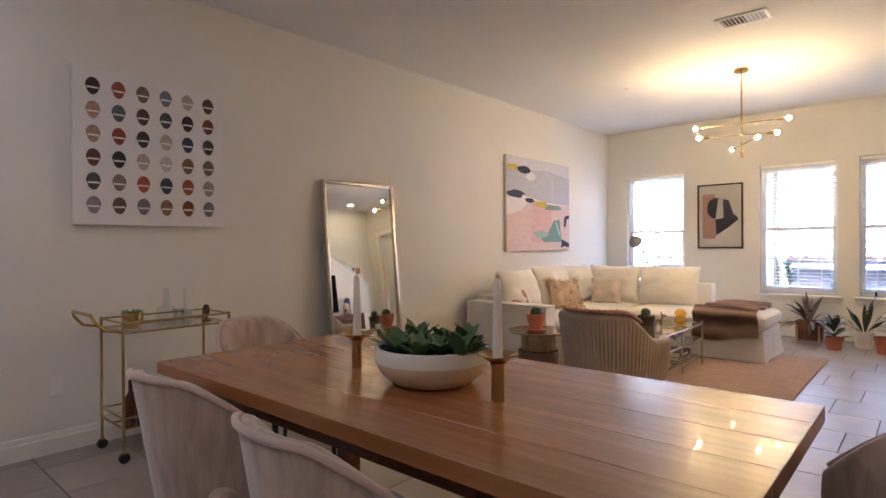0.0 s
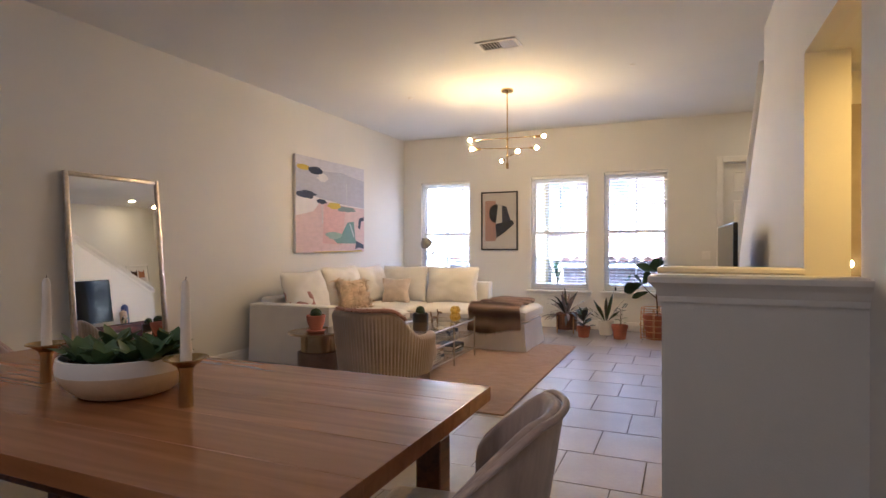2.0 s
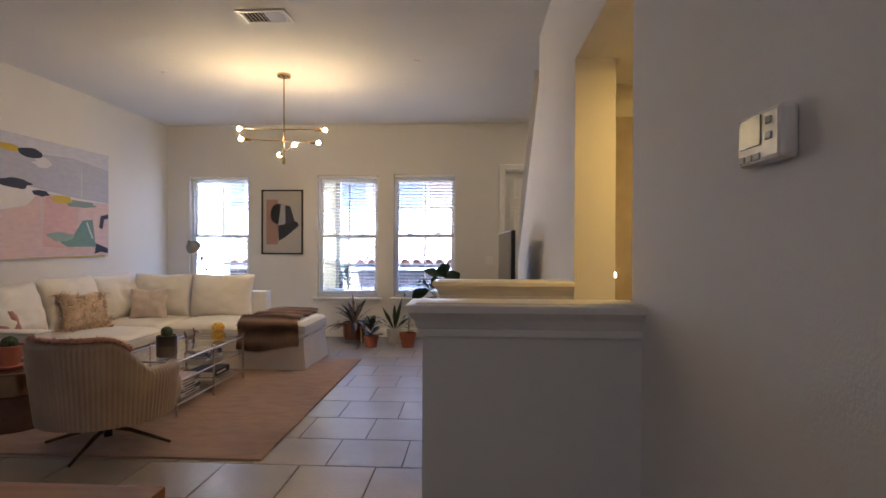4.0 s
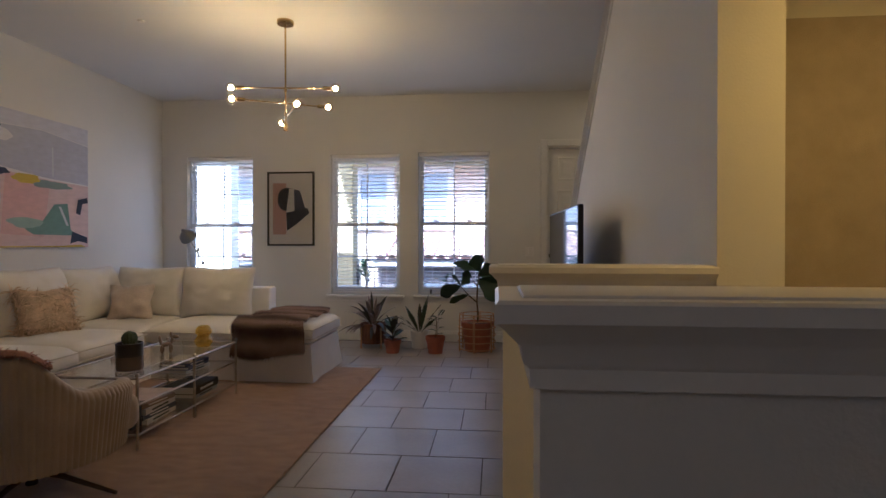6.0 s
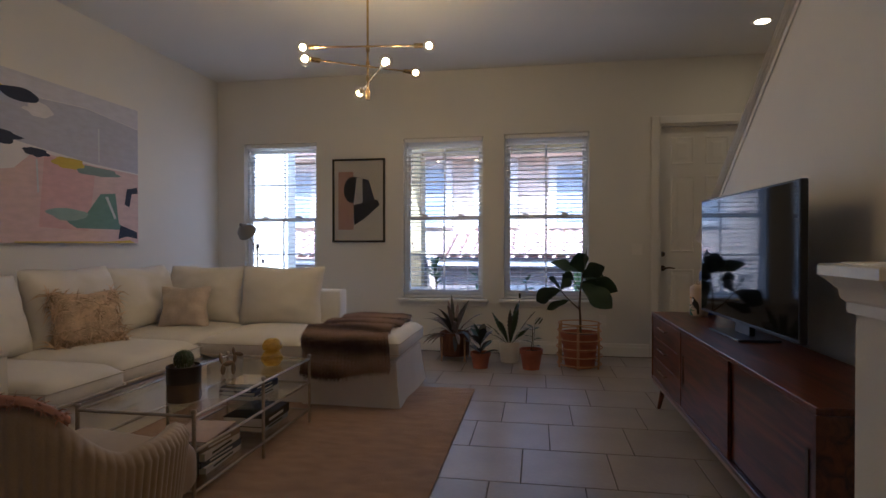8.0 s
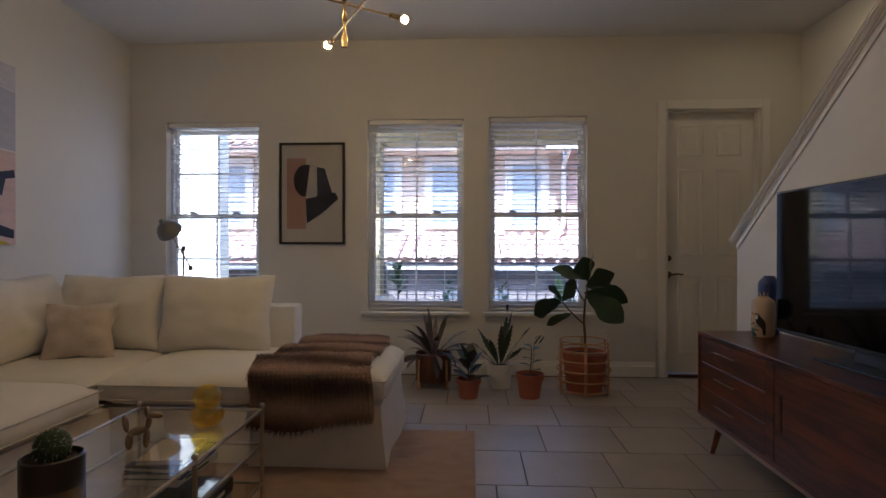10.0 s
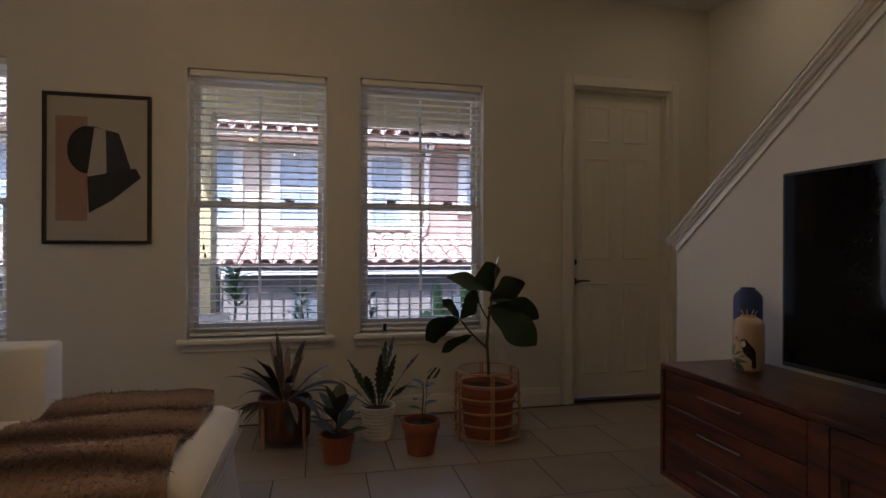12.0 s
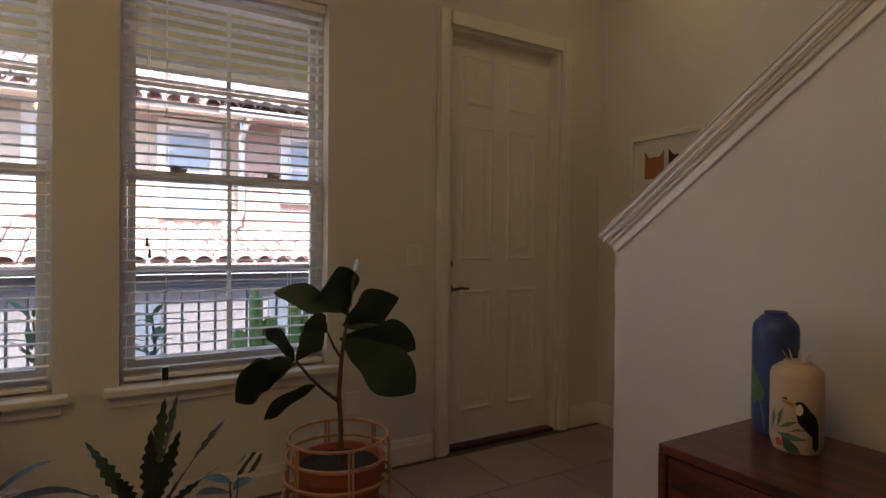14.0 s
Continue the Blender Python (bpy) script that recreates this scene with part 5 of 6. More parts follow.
tr = thing("white_tray", "shallow white bowl under the glass top", "bowl", (-2.22, 5.20, 0.013 + 0.0905))
part("body", turned([(0, 0.004), (0.08, 0.0), (0.13, 0.03), (0.17, 0.075), (0.165, 0.078), (0.125, 0.037), (0, 0.012)], n=36), WHITE, tr, "", 60)

# side table with potted cactus
st = thing("side_table", "round brass-topped drum side table", "table", (-2.90, 4.66, 0))
part("top", turned([(0, 0.43), (0.285, 0.43), (0.29, 0.435), (0.29, 0.445), (0.285, 0.45), (0.275, 0.446), (0, 0.445)], n=48), mat("aged_brass", (0.42, 0.33, 0.22), 0.25, 1.0, var=0.2, scale=8), st, "aged brass disc", 40)
part("drum", turned([(0, 0.015), (0.195, 0.0), (0.20, 0.01), (0.20, 0.25), (0.195, 0.255)], n=40), mat("smoked_drum", (0.20, 0.14, 0.11), 0.3, 0.6, var=0.25, scale=6), st, "smoky lower drum", 40)
part("collar", turned([(0.17, 0.2555), (0.17, 0.4295)], n=40), mat("aged_brass", (0.42, 0.33, 0.22), 0.25, 1.0), st, "bright brass upper drum", 40)
pc = thing("potted_cactus", "small cactus in a pink terracotta pot on a saucer", "plant", (-2.90, 4.62, 0.446))
part("pot", turned([(0, 0.02), (0.055, 0.02), (0.085, 0.10), (0.092, 0.16), (0.085, 0.165), (0.08, 0.14), (0, 0.13)], n=30), mat("pink_clay", "c07a62", 0.75, var=0.15, scale=10), pc, "", 50)
part("saucer", turned([(0, 0.0), (0.075, 0.0), (0.095, 0.018), (0.09, 0.019), (0, 0.0195)], n=30), mat("pink_clay", "c07a62", 0.75), pc, "", 50)
cactus(pc, 0, 0, 0.13, 0.05, 0.10)
mg = vessel("small_cup", "small white ceramic cup on the table", "cup", [(0, 0), (0.03, 0), (0.034, 0.06), (0.03, 0.06), (0.027, 0.008), (0, 0.008)], WHITE, (-2.72, 4.62, 0.446))
vessel("tea_light", "small glass tea light holder", "candle", [(0, 0), (0.026, 0), (0.03, 0.04), (0.026, 0.04), (0.024, 0.006), (0, 0.006)], CLEAR, (-2.70, 4.72, 0.446))

# pleated swivel armchair
ac = thing("swivel_armchair", "taupe velvet swivel armchair with pleated wrap back", "armchair", (-1.98, 4.36, 0.013), -10)
topf = lambda f: 0.735 if f < 0.34 else 0.735 - 0.20 * (0.5 - 0.5 * math.cos(math.pi * min(1, (f - 0.34) / 0.34)))
part("shell", chair_shell(bmesh.new(), 0.392, 0.09, 0.205, topf, 128, n=560, lean=0.11, flute=46, depth=0.008, squash=1.02), CHANNEL, ac, "pleated outer shell", 70)
part("seat", bx(-0.305, 0.305, -0.32, 0.38, 0.23, 0.43, r=0.07, seg=5), CHANNEL, ac, "", 60)
part("underside", turned([(0, 0.165), (0.23, 0.168), (0.35, 0.204), (0, 0.21)], n=40), CHANNEL, ac, "", 50)
part("swivel_post", tube(bmesh.new(), [(0, 0, 0.05), (0, 0, 0.17)], 0.026, 14), BLACKMETAL, ac)
for k in range(4):
    a = math.pi / 12 + k * math.pi / 2
    part("foot", tube(bmesh.new(), [(0, 0, 0.115), (0.15 * math.cos(a), 0.15 * math.sin(a), 0.09), (0.41 * math.cos(a), 0.41 * math.sin(a), 0.010)], [0.016, 0.014, 0.009], 8), DARKBRONZE, ac, "splayed dark metal foot")
pf = thing("pink_throw", "dusty pink fluffy throw laid over the armchair", "throw", (-1.98, 4.36, 0.013), -10)
bm = bmesh.new()
rows = []
for j in range(19):
    s = j / 18
    row = []
    for i in range(15):
        u = i / 14
        a = radians(-30 + 92 * u)
        rim = topf(abs(math.degrees(a)) / 128) + 0.012
        if s < 0.3:
            q, z = 0.428 - 0.05 * s, rim + 0.012 * math.sin(s / 0.3 * math.pi)
        elif s < 0.75:
            q, z = 0.413 - (s - 0.3) * 0.46, rim - (s - 0.3) / 0.45 * (rim - 0.46)
        else:
            q, z = 0.206 - (s - 0.75) * 0.7, 0.46 - (s - 0.75) * 0.05
        row.append(bm.verts.new((q * math.sin(a), -q * math.cos(a) * 1.02, z + 0.01 * noise.noise(Vector((u * 4, s * 4, 5))))))
    rows.append(row)
for a, b in zip(rows, rows[1:]):
    for i in range(14):
        bm.faces.new((a[i], a[i + 1], b[i + 1], b[i]))
bmesh.ops.recalc_face_normals(bm, faces=bm.faces)
pts = []
for f in bm.faces:
    for _ in range(9):
        wts = [rng.random() for _ in f.verts]
        n_ = f.normal if f.normal.z > -0.2 else -f.normal
        pts.append((sum((v.co * q for v, q in zip(f.verts, wts)), Vector()) / sum(wts), n_.copy()))
bmesh.ops.solidify(bm, geom=list(bm.faces), thickness=-0.008)
part("backing", bm, FURP, pf, "", 60)
tagged(part("fur_pile", fur(bmesh.new(), pts, 0.03, 0.005, rng, (0, 0, -0.4), 0.6), FURP, pf), kind="stuff")

# floor lamp behind the sofa
lp = thing("floor_lamp", "adjustable silver reading lamp standing behind the sofa", "lamp", (-3.235, 8.12, 0))
part("foot", turned([(0, 0), (0.13, 0), (0.13, 0.015), (0.02, 0.03), (0, 0.03)], n=28), NICKEL, lp, "", 40)
part("pole", tube(bmesh.new(), [(0, 0, 0.025), (0, 0, 1.17)], 0.008, 10), NICKEL, lp)
part("arm", tube(bmesh.new(), [(0.055, 0.0, 1.02), (-0.09, -0.02, 1.28)], 0.0065, 8), NICKEL, lp)
part("clamp", turned([(0, -0.022), (0.016, -0.02), (0.016, 0.02), (0, 0.022)], (0, 0, 1.165), 14), DARKBRONZE, lp, "", 40)
part("counterweight", turned([(0, -0.022), (0.014, -0.016), (0.018, 0.0), (0.014, 0.016), (0, 0.022)], (0.06, 0, 1.005), 14), DARKBRONZE, lp, "", 60)
bm = turned([(0.013, 0.105), (0.018, 0.10), (0.02, 0.075), (0.045, 0.06), (0.085, 0.02), (0.10, -0.035), (0.097, -0.035), (0.082, 0.018), (0.04, 0.055), (0.0, 0.06)], n=30)
shd = part("shade", bm, mat("grey_enamel", (0.22, 0.21, 0.19), 0.35, 0.6), lp, "grey metal dome shade", 50)
shd.matrix_basis = pose(-0.115, -0.03, 1.325, 50, 0, -12)
bm = bmesh.new()
bmesh.ops.create_uvsphere(bm, u_segments=16, v_segments=10, radius=0.032)
bb = part("bulb", bm, WHITE, lp, "unlit white bulb", 180)
bb.matrix_basis = shd.matrix_basis @ pose(0, 0, 0.015)


# ---- media console, television, vases ----
cn = thing("media_console", "walnut sideboard with three drawers and sliding doors", "sideboard", (0, 0, 0))
KX0, KX1, KY0, KY1, KZ0, KZ1 = 0.48, 0.925, 4.62, 7.10, 0.185, 0.68
part("top", bx(KX0, KX1, KY0, KY1, KZ1 - 0.024, KZ1, r=0.003, seg=1), WALNUT, cn)
part("bottom", bx(KX0, KX1, KY0, KY1, KZ0, KZ0 + 0.022, r=0.002, seg=1), WALNUT, cn)
for y in (KY0, KY1 - 0.022):
    part("end_panel", bx(KX0, KX1, y, y + 0.022, KZ0 + 0.0225, KZ1 - 0.0245, r=0.002, seg=1), WALNUT, cn)
part("back_panel", bx(KX1 - 0.012, KX1 - 0.001, KY0 + 0.0225, KY1 - 0.0225, KZ0 + 0.0225, KZ1 - 0.0245), WALNUT, cn)
part("divider", bx(KX0 + 0.004, KX1 - 0.013, 6.27, 6.345, KZ0 + 0.0225, KZ1 - 0.0245, r=0.002, seg=1), WALNUT, cn)
dz = (KZ1 - KZ0 - 0.054) / 3
for i in range(3):
    z0 = KZ0 + 0.025 + i * (dz + 0.001)
    dr = part("drawer", bx(KX0 + 0.006, KX0 + 0.026, 6.348, KY1 - 0.026, z0 + 0.002, z0 + dz - 0.002, r=0.002, seg=1), WALNUT, cn)
    zc = z0 + dz * 0.62
    bm = tube(bmesh.new(), [(KX0 - 0.018, 6.60, zc), (KX0 - 0.018, 6.83, zc)], 0.0045, 8)
    for y in (6.62, 6.81):
        tube(bm, [(KX0 + 0.006, y, zc), (KX0 - 0.018, y, zc)], 0.004, 8)
    part("handle", bm, mat("handle_brass", (0.20, 0.14, 0.085), 0.45, 1.0, var=0.2, scale=20), dr, "slim aged brass bar handle")
for y0, y1, d in ((5.44, 6.268, 0.006), (KY0 + 0.024, 5.46, 0.022)):
    sd_ = part("sliding_door", bx(KX0 + d, KX0 + d + 0.014, y0, y1, KZ0 + 0.024, KZ1 - 0.026, r=0.002, seg=1), WALNUT, cn)
    yy = y1 - 0.05 if y0 > 5 else y0 + 0.08
    part("pull", bx(KX0 + d - 0.004, KX0 + d - 0.0005, yy - 0.012, yy + 0.012, 0.36, 0.52, r=0.003), DARKBRONZE, sd_, "dark recessed pull")
part("bottom_rail", bx(KX0 + 0.002, KX0 + 0.02, KY0 + 0.03, KY1 - 0.03, KZ0 - 0.02, KZ0 - 0.0005), mat("pale_edge", (0.34, 0.25, 0.20), 0.5), cn, "pale lower rail")
for y in (KY0 + 0.22, KY1 - 0.20):
    for x, s in ((KX0 + 0.05, -0.03), (KX1 - 0.06, 0.03)):
        part("leg", tube(bmesh.new(), [(x, y, KZ0 - 0.0005), (x + s, y + (0.04 if y > 6 else -0.04), 0.0)], [0.022, 0.012], 12), WALNUT, cn)

tv = thing("television", "large black flat television on a central stand", "television", (0.745, 6.03, KZ1), 92)
part("bezel", bx(-0.65, 0.65, 0.0, 0.035, 0.065, 0.79, r=0.006), mat("tv_black", (0.012, 0.012, 0.013), 0.35), tv)
part("screen", bx(-0.638, 0.638, -0.0012, -0.0002, 0.083, 0.779), SCREEN, tv, "switched-off glossy screen")
part("stand_neck", bx(-0.10, 0.10, 0.01, 0.04, 0.012, 0.0648, r=0.004), mat("tv_black", (0.012, 0.012, 0.013), 0.35), tv)
part("stand_foot", bx(-0.22, 0.22, -0.09, 0.12, 0.0, 0.0118, r=0.004), mat("tv_black", (0.012, 0.012, 0.013), 0.35), tv)
tv.matrix_basis = pose(0.735, 6.03, KZ1, 0, 0, -88)

BLUEV = mat("blue_glaze", "3b4a86", 0.35, var=0.12, scale=12)
CREAMV = mat("ivory_glaze", "cdb79c", 0.4, var=0.06, scale=12)


def jar(name, label, loc, r, h, material, rz=0):
    j = thing(name, label, "vase", loc, rz)
    part("body", turned([(0, 0), (r * 0.86, 0), (r * 0.9, h * 0.02), (r, h * 0.12), (r, h * 0.84), (r * 0.94, h * 0.90), (r * 0.62, h * 0.965), (r * 0.5, h * 0.975), (r * 0.5, h), (r * 0.42, h), (r * 0.40, h * 0.95), (0, h * 0.94)], n=40), material, j, "", 40)
    return j


def wrapped(parent, name, material, pts, r, lift=0.0012):
    """A flat painted shape bent round an upright cylinder: points are (arc metres, height)."""
    bm = bmesh.new()
    f = bm.faces.new([bm.verts.new((a, 0, z)) for a, z in pts])
    bmesh.ops.triangulate(bm, faces=[f])
    bmesh.ops.subdivide_edges(bm, edges=list(bm.edges), cuts=2, use_grid_fill=True)
    for v in bm.verts:
        a = v.co.x / r
        v.co = Vector(((r + lift) * math.sin(a), -(r + lift) * math.cos(a), v.co.z))
    part(name, bm, material, parent)


jb = jar("tall_vase", "tall blue glazed vase painted with green leaves", (0.845, 7.0, KZ1), 0.058, 0.335, BLUEV, -68)
LEAFP = mat("painted_green", "5f7a5a", 0.5, var=0.2, scale=30)
LEAFD = mat("painted_dark_green", "35573f", 0.5, var=0.2, scale=30)
wrapped(jb, "painted_leaf", LEAFP, [(-0.052, 0.075), (-0.066, 0.11), (-0.066, 0.15), (-0.058, 0.185), (-0.036, 0.155), (-0.018, 0.115), (-0.024, 0.092), (-0.04, 0.09)], 0.058)
wrapped(jb, "painted_leaf", LEAFP, [(-0.034, 0.09), (-0.028, 0.088), (-0.018, 0.05), (-0.016, 0.01), (-0.021, 0.01), (-0.024, 0.05)], 0.058)
wrapped(jb, "painted_leaf", LEAFD, [(-0.012, 0.012), (-0.004, 0.04), (0.014, 0.055), (0.006, 0.03), (-0.006, 0.01)], 0.058)
jt = jar("toucan_vase", "ivory vase painted with a black bird and leaves", (0.76, 6.90, KZ1), 0.060, 0.225, CREAMV, -62)
BIRD = mat("painted_black", "17161a", 0.45, var=0.1)
wrapped(jt, "painted_bird", BIRD, [(-0.006, 0.128), (0.002, 0.134), (0.014, 0.131), (0.027, 0.113), (0.041, 0.098), (0.049, 0.078), (0.048, 0.052), (0.050, 0.022), (0.043, 0.012), (0.034, 0.02), (0.033, 0.048), (0.019, 0.061), (0.002, 0.080), (-0.002, 0.098), (0.004, 0.112)], 0.060)
wrapped(jt, "painted_bib", WHITE, blob(0.004, 0.113, 0.008, 0.014, 14, 2), 0.060, 0.0020)
wrapped(jt, "painted_beak", mat("painted_amber", "b98a3e", 0.5), [(-0.007, 0.118), (-0.006, 0.128), (-0.022, 0.132), (-0.036, 0.136), (-0.030, 0.127)], 0.060, 0.0018)
wrapped(jt, "painted_beak_tip", BIRD, [(-0.034, 0.137), (-0.024, 0.141), (-0.021, 0.134)], 0.060, 0.0022)
for i, pts in enumerate(([(-0.047, 0.058), (-0.037, 0.075), (-0.030, 0.112), (-0.044, 0.094)], [(-0.042, 0.060), (-0.020, 0.080), (0.0, 0.083), (-0.018, 0.068)], [(-0.048, 0.046), (-0.02, 0.052), (0.022, 0.040), (-0.010, 0.033), (-0.03, 0.040)],
                         [(-0.034, 0.042), (-0.018, 0.037), (0.0, 0.022), (0.008, 0.004), (-0.018, 0.004), (-0.030, 0.015)], [(-0.062, 0.048), (-0.050, 0.085), (-0.056, 0.105), (-0.066, 0.080)], [(-0.022, 0.054), (0.0, 0.066), (0.024, 0.062), (0.0, 0.060)])):
    wrapped(jt, "painted_leaf", LEAFD if i == 3 else LEAFP, pts, 0.060)
wrapped(jt, "painted_flower", mat("painted_red", "a8453f", 0.5), blob(-0.040, 0.024, 0.010, 0.010, 10, 31, 0.4), 0.060, 0.0020)
bm = bmesh.new()
for k in range(9):
    a = k * 0.7
    blade(bm, (0.02 * math.cos(a), 0.02 * math.sin(a), 0.222), (0.6 * math.cos(a), 0.6 * math.sin(a), 1), 0.035, 0.005, 0.3, 3)
part("crest", bm, CREAMV, jt, "small ceramic frond crest on the lid")

# ---- plants under the windows ----
FIDDLE = mat("fiddle_leaf", (0.020, 0.042, 0.016), 0.38, var=0.35, scale=9, bump=0.1, bscale=40, rnd=0.4)
DARKLEAF = mat("dark_purple_leaf", (0.030, 0.030, 0.024), 0.45, var=0.5, scale=10, isl=0.5)
STRIPE = mat("striped_leaf", (0.17, 0.13, 0.12), 0.5, var=0.7, scale=14, stretch=(3, 3, 3), isl=0.6)
GREEN = mat("deep_green_leaf", (0.025, 0.05, 0.022), 0.6, var=0.4, scale=10, isl=0.4)
BARK = mat("thin_bark", (0.10, 0.065, 0.04), 0.85, var=0.3, scale=30, bump=0.3)


def pot(parent, r0, r1, h, material, rim=0.03, ribs=0):
    p = part("pot", turned([(0, 0.0), (r0, 0.0), (r1 * 0.97, h - rim), (r1 * 1.05, h - rim + 0.002), (r1 * 1.06, h), (r1 * 0.95, h), (r1 * 0.92, h - 0.04), (0, h - 0.04)], n=34), material, parent, "", 40)
    part("soil", turned([(0, h - 0.025), (r1 * 0.925, h - 0.028)], n=22), SOIL, parent)
    for k in range(ribs):
        z = 0.02 + (h - rim - 0.03) * k / max(1, ribs - 1)
        part("rib", ring(bmesh.new(), (0, 0, z), r0 + (r1 * 0.97 - r0) * z / (h - rim) + 0.001, 0.006, 28, 6), material, p, "", 60)
    return p


fig = thing("fiddle_leaf_fig", "fiddle-leaf fig with a forked stem in a terracotta pot", "plant", (0.045, 8.28, 0))
pot(fig, 0.14, 0.176, 0.33, TERRA, 0.05)
for z in (0.09, 0.16, 0.23):
    part("pot_ridge", ring(bmesh.new(), (0, 0, z), 0.142 + 0.034 * z / 0.28, 0.005, 28, 6), TERRA, fig, "", 60)
part("stem", tube(bmesh.new(), [(0.008, 0, 0.29), (0.006, 0, 0.45), (-0.004, 0, 0.58), (0.004, -0.01, 0.74), (0.02, -0.005, 0.84), (0.034, 0, 0.93)], [0.011, 0.011, 0.010, 0.009, 0.007, 0.005], 8), BARK, fig, "", 60)
part("branch", tube(bmesh.new(), [(0, 0, 0.55), (-0.07, -0.02, 0.61), (-0.13, -0.03, 0.67), (-0.19, -0.04, 0.745)], [0.008, 0.007, 0.006, 0.005], 8), BARK, fig, "", 60)
part("branch", tube(bmesh.new(), [(0.0, -0.005, 0.735), (-0.035, -0.02, 0.785), (-0.062, -0.03, 0.84)], [0.006, 0.005, 0.004], 8), BARK, fig, "", 60)
# base x, base z, tip x, tip z, reach forward, width, turn
for k, (x0, z0, x1, z1, fw, wd, rl_) in enumerate(((0.035, 0.91, -0.27, 0.99, -0.05, 0.10, 50), (0.03, 0.90, -0.03, 1.09, -0.05, 0.15, 72), (0.045, 0.92, 0.065, 1.13, -0.03, 0.08, 35), (0.01, 0.86, 0.22, 0.95, -0.08, 0.13, 60),
                                                   (0.02, 0.85, 0.23, 0.845, 0.08, 0.10, 48), (0.0, 0.81, 0.27, 0.58, -0.10, 0.16, 75), (0.015, 0.82, 0.34, 0.72, 0.02, 0.15, 62), (-0.06, 0.84, -0.17, 0.865, -0.06, 0.09, 55),
                                                   (-0.19, 0.745, -0.30, 0.85, 0.03, 0.09, 40), (-0.185, 0.74, -0.08, 0.835, -0.04, 0.08, 65), (-0.19, 0.745, -0.40, 0.62, -0.06, 0.15, 66), (-0.10, 0.64, -0.30, 0.535, -0.05, 0.08, 62), (-0.185, 0.73, -0.36, 0.63, 0.08, 0.10, 58))):
    d = Vector((x1 - x0, fw, z1 - z0))
    part("leaf", blade(bmesh.new(), (x0, -0.02 if x0 < -0.05 else 0.0, z0), d + Vector((0, 0, 0.04)), d.length * 1.04, wd * 1.35, 0.25, 18, 0.16, belly=0.58, wavy=0.16, waist=0.22, roll=rl_ * (1 if k % 3 else -1)), FIDDLE, fig, "", 80)
bk = thing("wire_basket", "open rattan hoop basket round the fig pot", "basket", (0.04, 8.28, 0))
for z in (0.03, 0.11, 0.19, 0.27, 0.35, 0.42):
    rr = 0.205 + 0.012 * math.sin(z * 9)
    part("hoop", ring(bmesh.new(), (0, 0, z), rr, 0.006, 36, 6), WICK, bk, "", 60)
for k in range(6):
    a = 2 * math.pi * k / 6 + 0.4
    for s in (-0.035, 0.035):
        part("upright", tube(bmesh.new(), [(0.21 * math.cos(a + s), 0.21 * math.sin(a + s), 0.0), (0.213 * math.cos(a + s), 0.213 * math.sin(a + s), 0.2), (0.207 * math.cos(a + s), 0.207 * math.sin(a + s), 0.42)], 0.005, 6), WICK, bk)

rngp = random.Random(21)
ob = thing("moses_plant", "bushy striped purple and green plant on a wooden stand", "plant", (-1.20, 8.40, 0))
bm = bmesh.new()
N = 26
part("planter", turned([(0, 0.05), (0.145, 0.05), (0.15, 0.06), (0.155, 0.28), (0.145, 0.285), (0.14, 0.25), (0, 0.24)], n=30), wood("planter_wood", "4a2c1a", "7a4d30", 0.5, (14, 14, 1.2), 2.4), ob, "wooden planter", 40)
for k in range(4):
    a = math.pi / 4 + k * math.pi / 2
    part("leg", tube(bmesh.new(), [(0.162 * math.cos(a), 0.162 * math.sin(a), 0.24), (0.168 * math.cos(a), 0.168 * math.sin(a), 0.0)], 0.010, 8), WICK, ob)
for k in range(44):
    a = k * 2.4 + rngp.uniform(-0.3, 0.3)
    el = radians(rngp.uniform(-5, 80))
    bm = blade(bmesh.new(), (0.03 * math.cos(a), 0.03 * math.sin(a), 0.26), (math.cos(a) * math.cos(el), math.sin(a) * math.cos(el), math.sin(el)), rngp.uniform(0.24, 0.42), rngp.uniform(0.034, 0.048), rngp.uniform(0.9, 1.9), 10, 0.15, belly=0.6, roll=rngp.uniform(-30, 30))
    part("leaf", bm, STRIPE if k % 2 else DARKLEAF, ob, "", 80)

sm = thing("small_rubber_plant", "small dark-leaved plant in a terracotta pot", "plant", (-0.90, 8.05, 0))
pot(sm, 0.07, 0.092, 0.15, TERRA, 0.035)
for k in range(13):
    a = k * 2.4
    el = radians(20 + 55 * (k / 13))
    z = 0.13 + 0.012 * k
    part("leaf", blade(bmesh.new(), (0.01 * math.cos(a), 0.01 * math.sin(a), z), (math.cos(a) * math.cos(el), math.sin(a) * math.cos(el), math.sin(el)), 0.17, 0.085, 0.5, 7, 0.2, belly=0.6), DARKLEAF if k % 3 else GREEN, sm, "", 80)
part("stem", tube(bmesh.new(), [(0, 0, 0.12), (0, 0, 0.30)], 0.006, 6), BARK, sm)

